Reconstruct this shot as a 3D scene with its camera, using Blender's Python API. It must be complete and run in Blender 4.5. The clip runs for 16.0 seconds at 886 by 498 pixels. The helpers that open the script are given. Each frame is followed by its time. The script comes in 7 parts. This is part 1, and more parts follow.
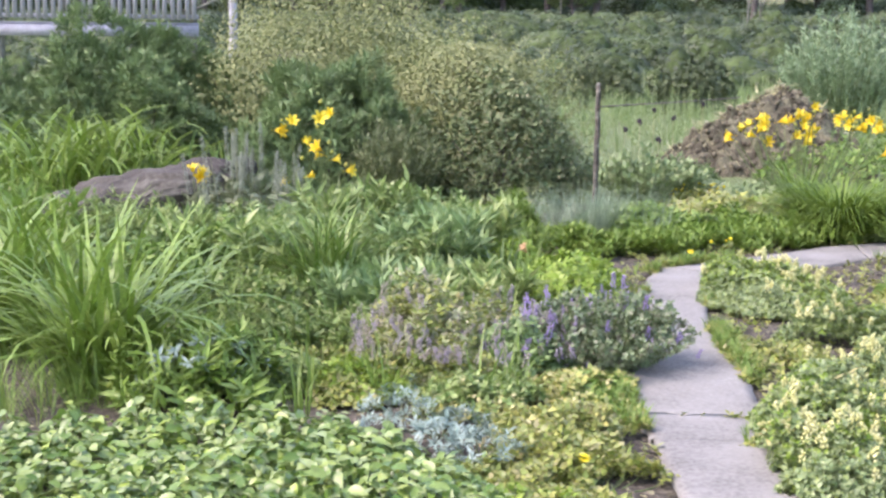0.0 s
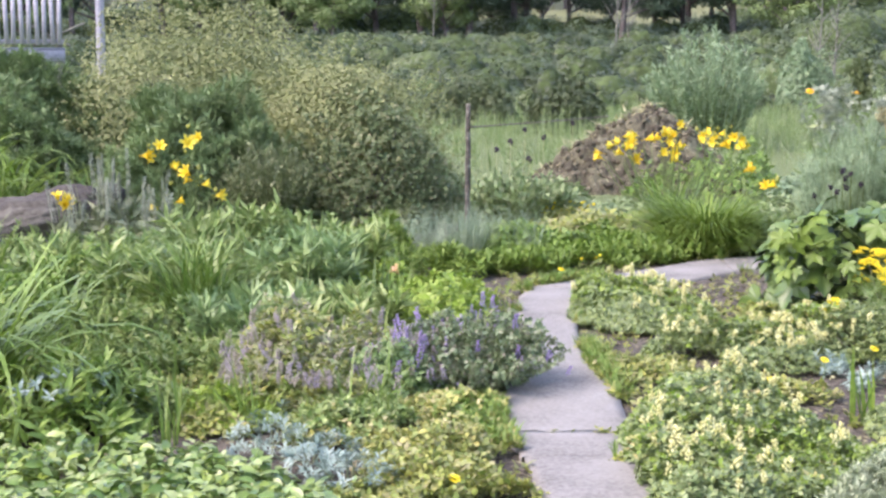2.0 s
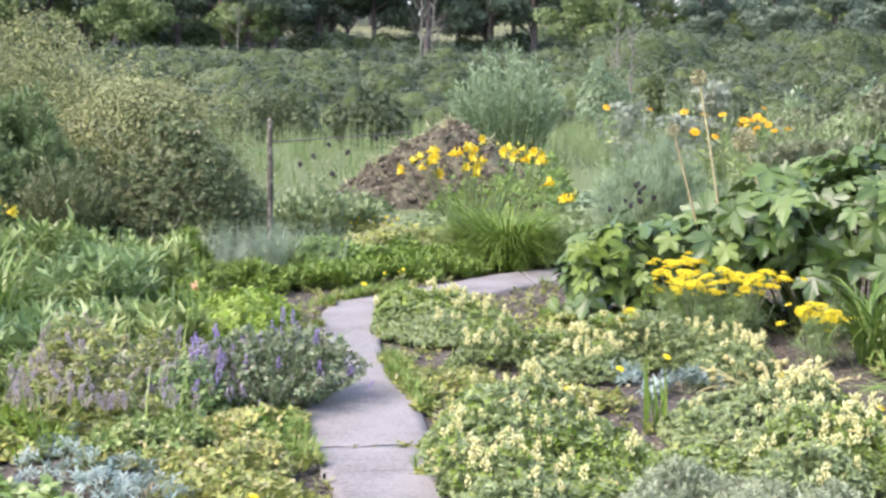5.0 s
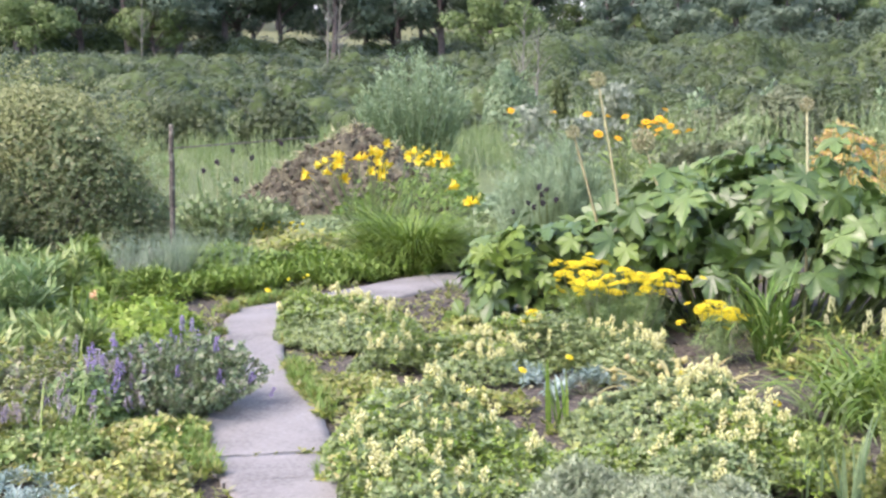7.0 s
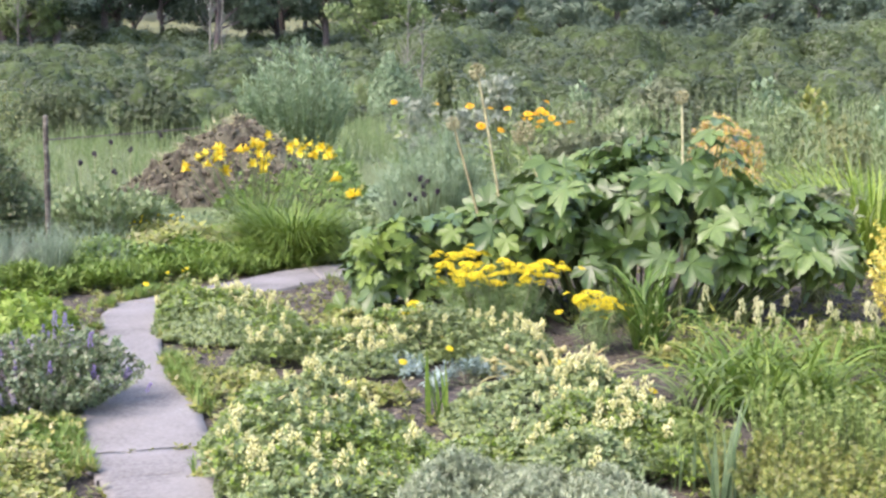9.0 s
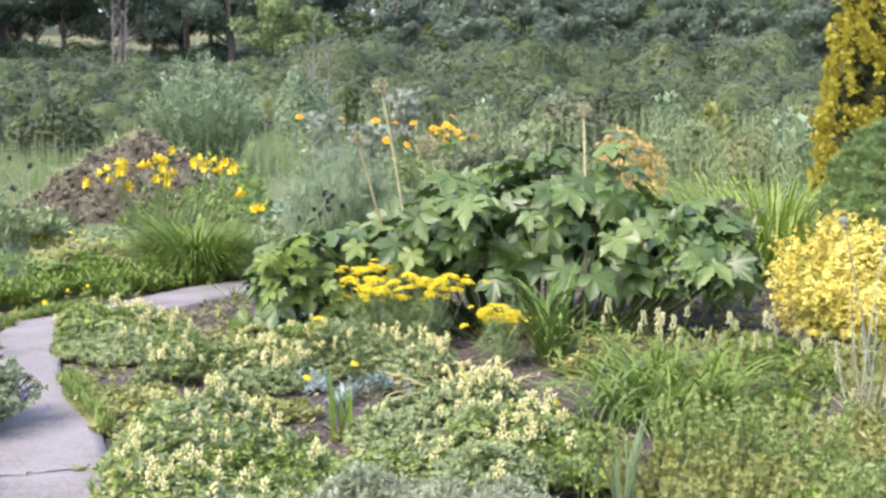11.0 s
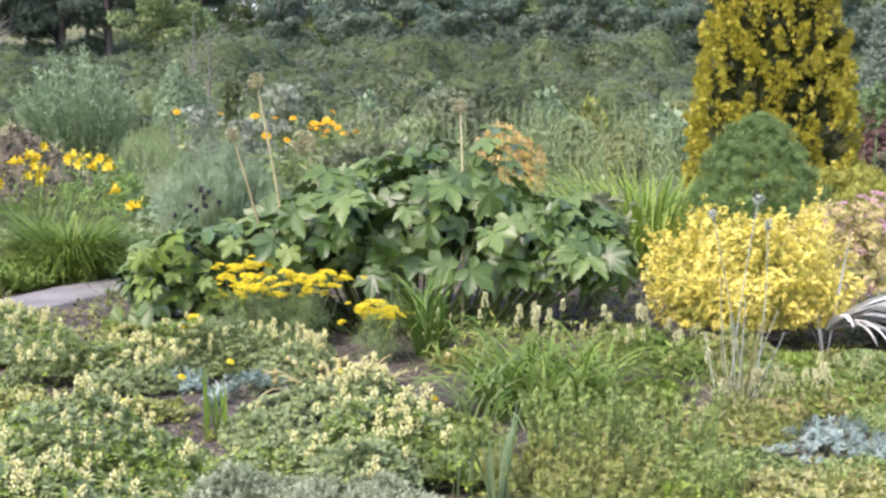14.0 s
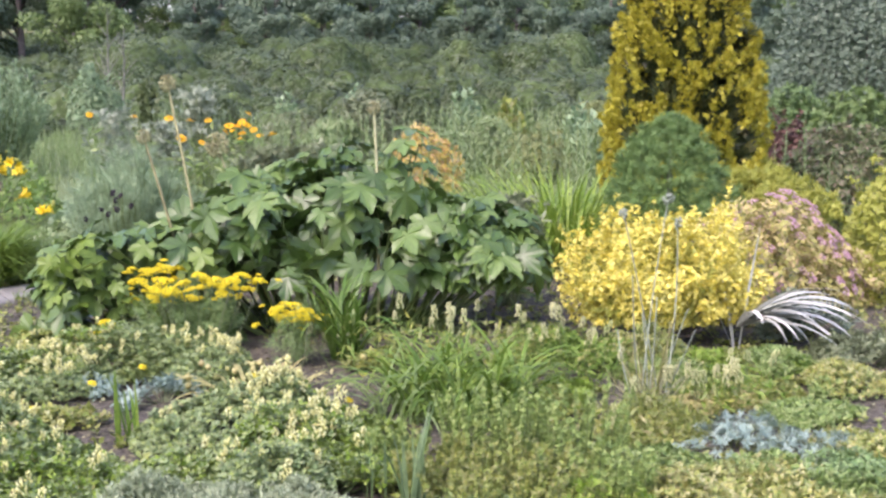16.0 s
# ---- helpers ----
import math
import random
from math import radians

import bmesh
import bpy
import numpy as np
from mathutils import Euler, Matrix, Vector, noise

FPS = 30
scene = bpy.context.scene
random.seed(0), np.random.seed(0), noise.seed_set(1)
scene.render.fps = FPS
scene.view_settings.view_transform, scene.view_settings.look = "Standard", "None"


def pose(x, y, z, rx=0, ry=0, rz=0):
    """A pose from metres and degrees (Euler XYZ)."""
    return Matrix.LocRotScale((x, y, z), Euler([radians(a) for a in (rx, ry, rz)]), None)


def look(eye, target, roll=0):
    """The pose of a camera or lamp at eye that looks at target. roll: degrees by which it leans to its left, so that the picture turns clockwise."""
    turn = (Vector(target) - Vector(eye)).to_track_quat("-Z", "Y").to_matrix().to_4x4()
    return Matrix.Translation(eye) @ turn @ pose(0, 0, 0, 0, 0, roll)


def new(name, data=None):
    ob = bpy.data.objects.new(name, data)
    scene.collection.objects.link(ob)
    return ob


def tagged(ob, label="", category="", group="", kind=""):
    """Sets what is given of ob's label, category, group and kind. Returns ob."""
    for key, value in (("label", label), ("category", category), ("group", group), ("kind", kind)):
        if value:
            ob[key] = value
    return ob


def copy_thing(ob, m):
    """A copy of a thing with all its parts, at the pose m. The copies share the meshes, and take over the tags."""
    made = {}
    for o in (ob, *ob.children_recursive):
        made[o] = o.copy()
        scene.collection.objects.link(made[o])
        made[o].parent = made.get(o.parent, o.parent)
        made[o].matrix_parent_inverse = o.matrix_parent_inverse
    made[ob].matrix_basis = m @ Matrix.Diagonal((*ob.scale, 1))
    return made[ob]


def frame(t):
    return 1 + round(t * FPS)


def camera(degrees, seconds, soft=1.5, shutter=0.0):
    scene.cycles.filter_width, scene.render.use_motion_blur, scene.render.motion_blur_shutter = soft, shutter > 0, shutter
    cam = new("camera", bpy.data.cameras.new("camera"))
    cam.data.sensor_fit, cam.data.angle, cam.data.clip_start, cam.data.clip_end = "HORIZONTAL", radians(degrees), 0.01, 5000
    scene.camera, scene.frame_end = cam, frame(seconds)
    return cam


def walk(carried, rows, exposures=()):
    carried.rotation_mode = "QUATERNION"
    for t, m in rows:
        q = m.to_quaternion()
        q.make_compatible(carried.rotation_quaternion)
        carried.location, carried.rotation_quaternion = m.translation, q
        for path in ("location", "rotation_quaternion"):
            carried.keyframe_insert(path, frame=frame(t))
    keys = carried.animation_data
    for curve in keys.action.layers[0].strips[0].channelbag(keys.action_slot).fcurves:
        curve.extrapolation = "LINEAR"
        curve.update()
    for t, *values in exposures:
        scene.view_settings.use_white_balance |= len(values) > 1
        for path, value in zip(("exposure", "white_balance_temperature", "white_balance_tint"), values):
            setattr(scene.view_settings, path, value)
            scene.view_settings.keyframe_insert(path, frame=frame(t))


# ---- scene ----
# A herb and flower garden with a concrete path, a heap of straw and soil, and a wooded bank behind.
# The eye stands near the origin, 1.45 m up; bearings are degrees clockwise from +y.
EXPO = 1.83
cam = camera(36.47, 16.0, soft=2.6)


def aim(x, y, z, tilt, roll, bearing):
    return pose(x, y, z, 90 + tilt, 0, -bearing) @ pose(0, 0, 0, 0, 0, roll)


ROWS = [
    (0, 0.000, 0.000, 1.450, -8.62, 0.38, 0.05), (0.5, 0.015, 0.001, 1.452, -8.39, 0.39, 1.46), (1, 0.027, 0.005, 1.451, -8.28, 0.18, 3.15),
    (1.5, 0.035, 0.010, 1.451, -8.09, -0.26, 4.20), (2, 0.046, 0.014, 1.451, -7.70, -0.20, 5.25), (2.5, 0.052, 0.015, 1.448, -7.63, -0.25, 6.34),
    (3, 0.065, 0.017, 1.451, -7.59, -0.11, 7.72), (3.5, 0.080, 0.020, 1.446, -7.32, -0.01, 9.37), (4, 0.086, 0.028, 1.446, -7.38, 0.05, 11.20),
    (4.2, 0.084, 0.036, 1.444, -7.33, 0.09, 11.80), (6.3, 0.095, 0.041, 1.441, -6.51, 0.21, 15.53), (6.5, 0.116, 0.040, 1.441, -6.48, 0.14, 15.95),
    (7, 0.134, 0.040, 1.439, -6.85, -0.19, 17.29), (7.5, 0.143, 0.043, 1.442, -6.89, -0.19, 18.93), (8, 0.152, 0.041, 1.441, -6.95, -0.02, 19.73),
    (8.5, 0.161, 0.040, 1.439, -7.13, 0.06, 20.80), (9, 0.167, 0.037, 1.437, -7.20, 0.05, 22.16), (9.5, 0.178, 0.036, 1.437, -7.08, 0.14, 23.28),
    (9.7, 0.182, 0.036, 1.437, -6.99, 0.14, 23.61), (11.8, 0.204, 0.034, 1.437, -6.55, -0.08, 27.27), (12, 0.208, 0.029, 1.438, -6.57, -0.08, 27.49),
    (12.5, 0.214, 0.025, 1.439, -6.58, -0.18, 28.26), (13, 0.219, 0.025, 1.437, -6.65, -0.11, 28.80), (13.5, 0.227, 0.023, 1.436, -6.66, -0.12, 29.79),
    (14, 0.234, 0.022, 1.437, -6.79, 0.07, 30.99), (14.5, 0.237, 0.024, 1.440, -6.71, 0.07, 31.63), (15, 0.243, 0.022, 1.436, -6.83, -0.02, 32.35),
    (15.5, 0.254, 0.016, 1.432, -6.73, 0.14, 33.11), (16, 0.265, 0.007, 1.435, -6.73, -0.15, 34.38)]
walk(cam, [(r[0], aim(*r[1:])) for r in ROWS], exposures=[(0, EXPO + 0.1, 6450, 33), (4, EXPO + 0.1, 6450, 33), (9, EXPO + 0.03, 6450, 33), (12, EXPO - 0.04, 6450, 33), (12.5, EXPO - 0.15, 6450, 33), (16, EXPO - 0.14, 6450, 33)])

# ---- light: a bright sky under thin cloud, a soft sun high over the left shoulder ----
SUN_EL, SUN_BEARING = 52, 250
world = bpy.data.worlds.new("sky")
scene.world = world
world.use_nodes = True
wn = world.node_tree
sky = wn.nodes.new("ShaderNodeTexSky")
sky.sky_type = "NISHITA"
sky.sun_disc = False
sky.sun_elevation, sky.sun_rotation = radians(SUN_EL), radians(SUN_BEARING)
sky.air_density, sky.dust_density, sky.ozone_density = 1.0, 2.5, 1.0
wn.nodes["Background"].inputs["Strength"].default_value = 0.15
wn.links.new(sky.outputs[0], wn.nodes["Background"].inputs["Color"])
sun = new("sun", bpy.data.lights.new("sun", "SUN"))
sun.data.energy, sun.data.angle, sun.data.color = 0.78, radians(18), (1.0, 0.95, 0.87)
sun.matrix_world = look((0, 0, 0), (-math.sin(radians(SUN_BEARING)) * math.cos(radians(SUN_EL)), -math.cos(radians(SUN_BEARING)) * math.cos(radians(SUN_EL)), -math.sin(radians(SUN_EL))))


# ---- materials ----
def nodes_of(name):
    m = bpy.data.materials.new(name)
    m.use_nodes = True
    return m, m.node_tree.nodes, m.node_tree.links


def ramp(n, stops):
    r = n.new("ShaderNodeValToRGB")
    while len(r.color_ramp.elements) < len(stops):
        r.color_ramp.elements.new(0.5)
    for e, (p, c) in zip(r.color_ramp.elements, stops):
        e.position, e.color = p, (*c, 1)
    return r


def foliage(name, *cols, rough=0.5, clear=0.22, mottled=0.25, scale=40.0, drift=0.0, sheen=0.38):
    """Leaf matter: every leaf takes its own tone between cols; some light passes through. drift: how far whole stretches of growth differ in tone."""
    m, n, l = nodes_of(name)
    geo, info, add, fr = n.new("ShaderNodeNewGeometry"), n.new("ShaderNodeObjectInfo"), n.new("ShaderNodeMath"), n.new("ShaderNodeMath")
    add.operation, fr.operation = "ADD", "FRACT"
    l.new(geo.outputs["Random Per Island"], add.inputs[0])
    l.new(info.outputs["Random"], add.inputs[1])
    l.new(add.outputs[0], fr.inputs[0])
    r = ramp(n, [(i / max(1, len(cols) - 1), c) for i, c in enumerate(cols)])
    if drift:
        pos, wide, sp, mv = n.new("ShaderNodeNewGeometry"), n.new("ShaderNodeTexNoise"), n.new("ShaderNodeMapRange"), n.new("ShaderNodeMix")
        wide.inputs["Scale"].default_value, wide.inputs["Detail"].default_value = 0.35, 2
        l.new(pos.outputs["Position"], wide.inputs["Vector"])
        sp.inputs["From Min"].default_value, sp.inputs["From Max"].default_value = 0.32, 0.68
        l.new(wide.outputs["Fac"], sp.inputs["Value"])
        mv.inputs["Factor"].default_value = drift
        l.new(fr.outputs[0], mv.inputs["A"])
        l.new(sp.outputs[0], mv.inputs["B"])
        l.new(mv.outputs["Result"], r.inputs[0])
    else:
        l.new(fr.outputs[0], r.inputs[0])
    tc, nz, mix = n.new("ShaderNodeTexCoord"), n.new("ShaderNodeTexNoise"), n.new("ShaderNodeMix")
    nz.inputs["Scale"].default_value, nz.inputs["Detail"].default_value = scale, 3
    l.new(tc.outputs["Object"], nz.inputs["Vector"])
    mr = n.new("ShaderNodeMapRange")
    mr.inputs["From Min"].default_value, mr.inputs["From Max"].default_value = 0.3, 0.7
    mr.inputs["To Min"].default_value, mr.inputs["To Max"].default_value = 1 - mottled, 1 + mottled
    l.new(nz.outputs["Fac"], mr.inputs["Value"])
    mix.data_type, mix.blend_type = "RGBA", "MULTIPLY"
    mix.inputs["Factor"].default_value = 1
    l.new(r.outputs[0], mix.inputs["A"])
    l.new(mr.outputs[0], mix.inputs["B"])
    b, tr, ms = n["Principled BSDF"], n.new("ShaderNodeBsdfTranslucent"), n.new("ShaderNodeMixShader")
    b.inputs["Roughness"].default_value = rough
    b.inputs["Specular IOR Level"].default_value = sheen
    l.new(mix.outputs["Result"], b.inputs["Base Color"])
    l.new(mix.outputs["Result"], tr.inputs["Color"])
    ms.inputs[0].default_value = clear
    l.new(b.outputs[0], ms.inputs[1])
    l.new(tr.outputs[0], ms.inputs[2])
    l.new(ms.outputs[0], n["Material Output"].inputs[0])
    return m


def surface(name, stops, scale, rough=0.85, detail=8.0, bump=0.4, fine=6.0, dist=0.01):
    """Earth, stone, bark, concrete: two scales of noise in colour, and relief."""
    m, n, l = nodes_of(name)
    tc = n.new("ShaderNodeTexCoord")
    a, b2, mx = n.new("ShaderNodeTexNoise"), n.new("ShaderNodeTexNoise"), n.new("ShaderNodeMix")
    a.inputs["Scale"].default_value, a.inputs["Detail"].default_value = scale, detail
    b2.inputs["Scale"].default_value, b2.inputs["Detail"].default_value = scale * fine, 6
    l.new(tc.outputs["Object"], a.inputs["Vector"])
    l.new(tc.outputs["Object"], b2.inputs["Vector"])
    mx.inputs["Factor"].default_value = 0.42
    l.new(a.outputs["Fac"], mx.inputs["A"])
    l.new(b2.outputs["Fac"], mx.inputs["B"])
    r = ramp(n, stops)
    l.new(mx.outputs["Result"], r.inputs[0])
    bp, p = n.new("ShaderNodeBump"), n["Principled BSDF"]
    bp.inputs["Strength"].default_value, bp.inputs["Distance"].default_value = bump, dist
    l.new(mx.outputs["Result"], bp.inputs["Height"])
    l.new(bp.outputs[0], p.inputs["Normal"])
    l.new(r.outputs[0], p.inputs["Base Color"])
    p.inputs["Roughness"].default_value = rough
    return m


M_CONCRETE = surface("worn_concrete", [(0.3, (0.085, 0.083, 0.068)), (0.42, (0.165, 0.166, 0.138)), (0.5, (0.215, 0.217, 0.183)), (0.6, (0.245, 0.25, 0.213)), (0.75, (0.36, 0.37, 0.32))], 2.2, 0.9, bump=0.6, fine=26, dist=0.005)
M_ROCK = surface("weathered_rock", [(0.3, (0.0174, 0.016, 0.0114)), (0.46, (0.0495, 0.0464, 0.0342)), (0.58, (0.0933, 0.092, 0.0685)), (0.75, (0.14, 0.143, 0.109))], 3, 0.9, bump=1.0, fine=8, dist=0.03)
M_STRAW = surface("rotted_straw", [(0.3, (0.0201, 0.0178, 0.00998)), (0.46, (0.0679, 0.0624, 0.0354)), (0.56, (0.128, 0.128, 0.0726)), (0.72, (0.241, 0.259, 0.155))], 5, 0.95, bump=1.0, fine=7, dist=0.05)
M_CLOD = foliage("soil_clod", (0.0458, 0.04, 0.0244), (0.0917, 0.0816, 0.0491), (0.147, 0.136, 0.0818), (0.0642, 0.0566, 0.0342), (0.202, 0.195, 0.123), clear=0, rough=0.95, mottled=0.4, scale=30)
M_BARK = surface("grey_bark", [(0.3, (0.045, 0.04, 0.034)), (0.5, (0.11, 0.095, 0.08)), (0.7, (0.2, 0.18, 0.16))], 8, 0.9, bump=0.8)
M_WOOD = surface("weathered_wood", [(0.3, (0.0741, 0.077, 0.0577)), (0.5, (0.154, 0.161, 0.121)), (0.72, (0.239, 0.257, 0.197))], 6, 0.85, bump=0.6)
M_POST = surface("lichened_post", [(0.36, (0.03, 0.0278, 0.0202)), (0.5, (0.085, 0.0803, 0.0589)), (0.58, (0.15, 0.15, 0.11)), (0.66, (0.3, 0.321, 0.239))], 14, 0.95, bump=1.0, fine=3, dist=0.02)
M_GREYWOOD = surface("silvered_boards", [(0.3, (0.225, 0.232, 0.247)), (0.5, (0.338, 0.345, 0.36)), (0.72, (0.45, 0.458, 0.473))], 4, 0.8, bump=0.4)
M_WIRE = surface("rusty_wire", [(0.3, (0.06, 0.04, 0.03)), (0.7, (0.14, 0.10, 0.08))], 30, 0.6)
M_CHIPS = foliage("bark_chips", (0.0439, 0.0411, 0.0211), (0.114, 0.103, 0.0559), (0.21, 0.205, 0.112), (0.316, 0.309, 0.168), clear=0, rough=0.9)
M_DRY = foliage("dry_stalk", (0.202, 0.186, 0.076), (0.333, 0.33, 0.153), (0.426, 0.438, 0.227), clear=0.093)
M_STEM = foliage("green_stalk", (0.09, 0.14, 0.04), (0.14, 0.2, 0.06), clear=0.062)
M_BROAD = foliage("broad_pale_leaf", (0.0799, 0.165, 0.0224), (0.117, 0.21, 0.0336), (0.141, 0.24, 0.04), (0.207, 0.305, 0.08), (0.282, 0.37, 0.136), (0.235, 0.34, 0.036), sheen=0.5, rough=0.36, clear=0.19)
M_LILY_LEAF = foliage("daylily_leaf", (0.11, 0.2, 0.024), (0.175, 0.29, 0.045), (0.24, 0.35, 0.08), (0.135, 0.25, 0.035), rough=0.4, clear=0.22)
M_LILY_DARK = foliage("arching_leaf", (0.0694, 0.159, 0.0206), (0.127, 0.227, 0.0374), (0.209, 0.306, 0.0702), rough=0.42, clear=0.22)
M_GRASS = foliage("lush_grass", (0.0945, 0.189, 0.03), (0.168, 0.294, 0.05), (0.252, 0.357, 0.08), clear=0.25)
M_PALEGRASS = foliage("pale_grass", (0.143, 0.228, 0.0665), (0.22, 0.308, 0.111), (0.11, 0.196, 0.0545), clear=0.25, drift=0.5)
M_MIXED = foliage("mixed_herb_leaf", (0.105, 0.19, 0.042), (0.185, 0.285, 0.07), (0.265, 0.36, 0.11), (0.33, 0.4, 0.155), clear=0.22)
M_BRIGHT = foliage("bright_herb_leaf", (0.132, 0.246, 0.0237), (0.225, 0.347, 0.0377), (0.289, 0.393, 0.0754), clear=0.28)
M_EDGE = foliage("fresh_edging_leaf", (0.085, 0.165, 0.02), (0.145, 0.25, 0.034), (0.21, 0.31, 0.05), clear=0.25)
M_MUGO = foliage("pine_needles", (0.0982, 0.17, 0.0659), (0.168, 0.268, 0.101), (0.28, 0.389, 0.151), clear=0.062, rough=0.5)
M_CANDLE = foliage("young_pine_needles", (0.15, 0.254, 0.0872), (0.236, 0.346, 0.131), clear=0.093)
M_SHRUB = foliage("pale_shrub_leaf", (0.178, 0.224, 0.078), (0.238, 0.284, 0.102), (0.302, 0.336, 0.13), (0.204, 0.246, 0.096), clear=0.22)
M_SHRUB_DK = foliage("dark_shrub_leaf", (0.0757, 0.127, 0.0482), (0.131, 0.196, 0.0688), (0.207, 0.27, 0.11), (0.234, 0.226, 0.11), clear=0.15)
M_SAGE = foliage("sage_leaf", (0.111, 0.156, 0.0684), (0.178, 0.219, 0.106), (0.238, 0.274, 0.152), clear=0.15)
M_DULLSAGE = foliage("dull_olive_leaf", (0.0975, 0.138, 0.0546), (0.163, 0.21, 0.0858), (0.24, 0.269, 0.13), clear=0.15)
M_SILVER = foliage("silver_leaf", (0.204, 0.253, 0.176), (0.291, 0.35, 0.24), (0.363, 0.421, 0.293), clear=0.12, rough=0.6)
M_GREYSPIKE = foliage("grey_seed_spike", (0.155, 0.185, 0.132), (0.241, 0.286, 0.202), (0.31, 0.361, 0.259), clear=0.062, rough=0.8)
M_BLUE = foliage("blue_spurge_leaf", (0.179, 0.273, 0.21), (0.267, 0.376, 0.295), (0.355, 0.46, 0.365), clear=0.12, rough=0.55)
M_IRIS = foliage("sword_leaf", (0.085, 0.15, 0.055), (0.13, 0.205, 0.08), (0.2, 0.28, 0.13), clear=0.15, rough=0.45)
M_FESCUE = foliage("blue_fescue", (0.167, 0.25, 0.134), (0.239, 0.333, 0.198), (0.303, 0.4, 0.255), clear=0.25)
M_SALVIA = foliage("salvia_leaf", (0.121, 0.221, 0.0691), (0.202, 0.31, 0.108), (0.296, 0.413, 0.159), clear=0.19)
M_CATMINT = foliage("spent_catmint", (0.206, 0.287, 0.101), (0.314, 0.38, 0.152), (0.375, 0.368, 0.24), (0.278, 0.368, 0.139), clear=0.19)
M_VIOLET = foliage("violet_bloom", (0.265, 0.202, 0.406), (0.37, 0.297, 0.496), (0.437, 0.38, 0.473), clear=0.19)
M_MAUVE = foliage("faded_mauve_bloom", (0.299, 0.27, 0.299), (0.368, 0.339, 0.368), (0.38, 0.345, 0.299), (0.322, 0.31, 0.207), clear=0.15)
M_YELLOW = foliage("yellow_petal", (0.722, 0.518, 0.0153), (0.782, 0.622, 0.0255), (0.807, 0.684, 0.0638), clear=0.22)
M_PEACH = foliage("peach_petal", (0.62, 0.4, 0.2), (0.68, 0.46, 0.27), clear=0.2)
M_YARROW = foliage("yarrow_bloom", (0.6, 0.49, 0.006), (0.69, 0.59, 0.012), (0.74, 0.66, 0.035), clear=0.093, rough=0.8)
M_ORANGE = foliage("orange_yellow_petal", (0.726, 0.391, 0.0051), (0.766, 0.489, 0.0085), clear=0.19)
M_CREAM = foliage("cream_bloom", (0.57, 0.58, 0.2), (0.66, 0.67, 0.28), (0.71, 0.73, 0.38), clear=0.19)
M_CREAM_LEAF = foliage("grey_green_leaflet", (0.118, 0.194, 0.0633), (0.192, 0.269, 0.101), (0.275, 0.348, 0.155), (0.243, 0.325, 0.0633), clear=0.19)
M_LOW = foliage("low_yellow_green_leaf", (0.15, 0.22, 0.04), (0.24, 0.31, 0.06), (0.34, 0.36, 0.08), (0.24, 0.29, 0.10), (0.32, 0.31, 0.12), clear=0.25)
M_THYME = foliage("grey_thyme", (0.208, 0.277, 0.139), (0.302, 0.37, 0.208), (0.384, 0.451, 0.277), clear=0.15)
M_GOLDCARPET = foliage("golden_carpet", (0.19, 0.258, 0.056), (0.28, 0.336, 0.0896), (0.403, 0.403, 0.101), (0.493, 0.47, 0.224), (0.224, 0.302, 0.0672), clear=0.2)
M_BIG = foliage("lobed_leaf", (0.0549, 0.112, 0.0209), (0.0854, 0.159, 0.0308), (0.122, 0.203, 0.044), (0.0671, 0.136, 0.0231), sheen=0.6, rough=0.4, clear=0.13, mottled=0.15, scale=9)
M_BIG_YOUNG = foliage("young_lobed_leaf", (0.112, 0.195, 0.0269), (0.163, 0.25, 0.0403), (0.13, 0.211, 0.047), rough=0.4, clear=0.22)
M_WILT = foliage("wilted_leaf", (0.37, 0.35, 0.12), (0.47, 0.44, 0.18), (0.31, 0.33, 0.1), (0.44, 0.36, 0.15), clear=0.19)
M_FENNEL = foliage("feathery_leaf", (0.158, 0.266, 0.0588), (0.259, 0.359, 0.0955), (0.331, 0.412, 0.125), clear=0.25)
M_DARKBLOOM = foliage("dark_seed_head", (0.02, 0.014, 0.02), (0.05, 0.03, 0.045), clear=0)
M_GOLD = foliage("golden_bush_leaf", (0.6, 0.51, 0.05), (0.71, 0.63, 0.11), (0.77, 0.72, 0.21), (0.5, 0.47, 0.055), clear=0.19)
M_PINK = foliage("pink_bloom", (0.589, 0.326, 0.394), (0.687, 0.443, 0.504), (0.648, 0.414, 0.548), clear=0.19)
M_YUCCA = foliage("striped_sword_leaf", (0.42, 0.45, 0.38), (0.56, 0.58, 0.5), (0.66, 0.67, 0.58), (0.36, 0.41, 0.34), clear=0.093)
M_SPRUCE = foliage("spruce_needles", (0.0805, 0.162, 0.0442), (0.137, 0.244, 0.0668), (0.209, 0.325, 0.0983), clear=0.062)
M_THUJA = foliage("golden_thuja_spray", (0.3, 0.27, 0.02), (0.4, 0.365, 0.025), (0.47, 0.45, 0.055), (0.22, 0.225, 0.022), clear=0.12)
# Inner sprays: green darkened in the colour to stand in for shadow between clumps.
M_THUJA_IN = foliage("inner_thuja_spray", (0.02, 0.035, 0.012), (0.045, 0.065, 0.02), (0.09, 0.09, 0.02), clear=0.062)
M_PURPLE = foliage("purple_leaf", (0.0633, 0.0312, 0.0255), (0.115, 0.06, 0.0442), (0.184, 0.102, 0.068), clear=0.15)
M_REDGREEN = foliage("red_flushed_leaf", (0.095, 0.143, 0.0522), (0.15, 0.212, 0.076), (0.27, 0.212, 0.142), (0.14, 0.201, 0.0808), clear=0.19)
M_ORANGELEAF = foliage("orange_flushed_leaf", (0.575, 0.467, 0.0788), (0.667, 0.518, 0.112), (0.632, 0.402, 0.27), (0.46, 0.518, 0.101), clear=0.19)
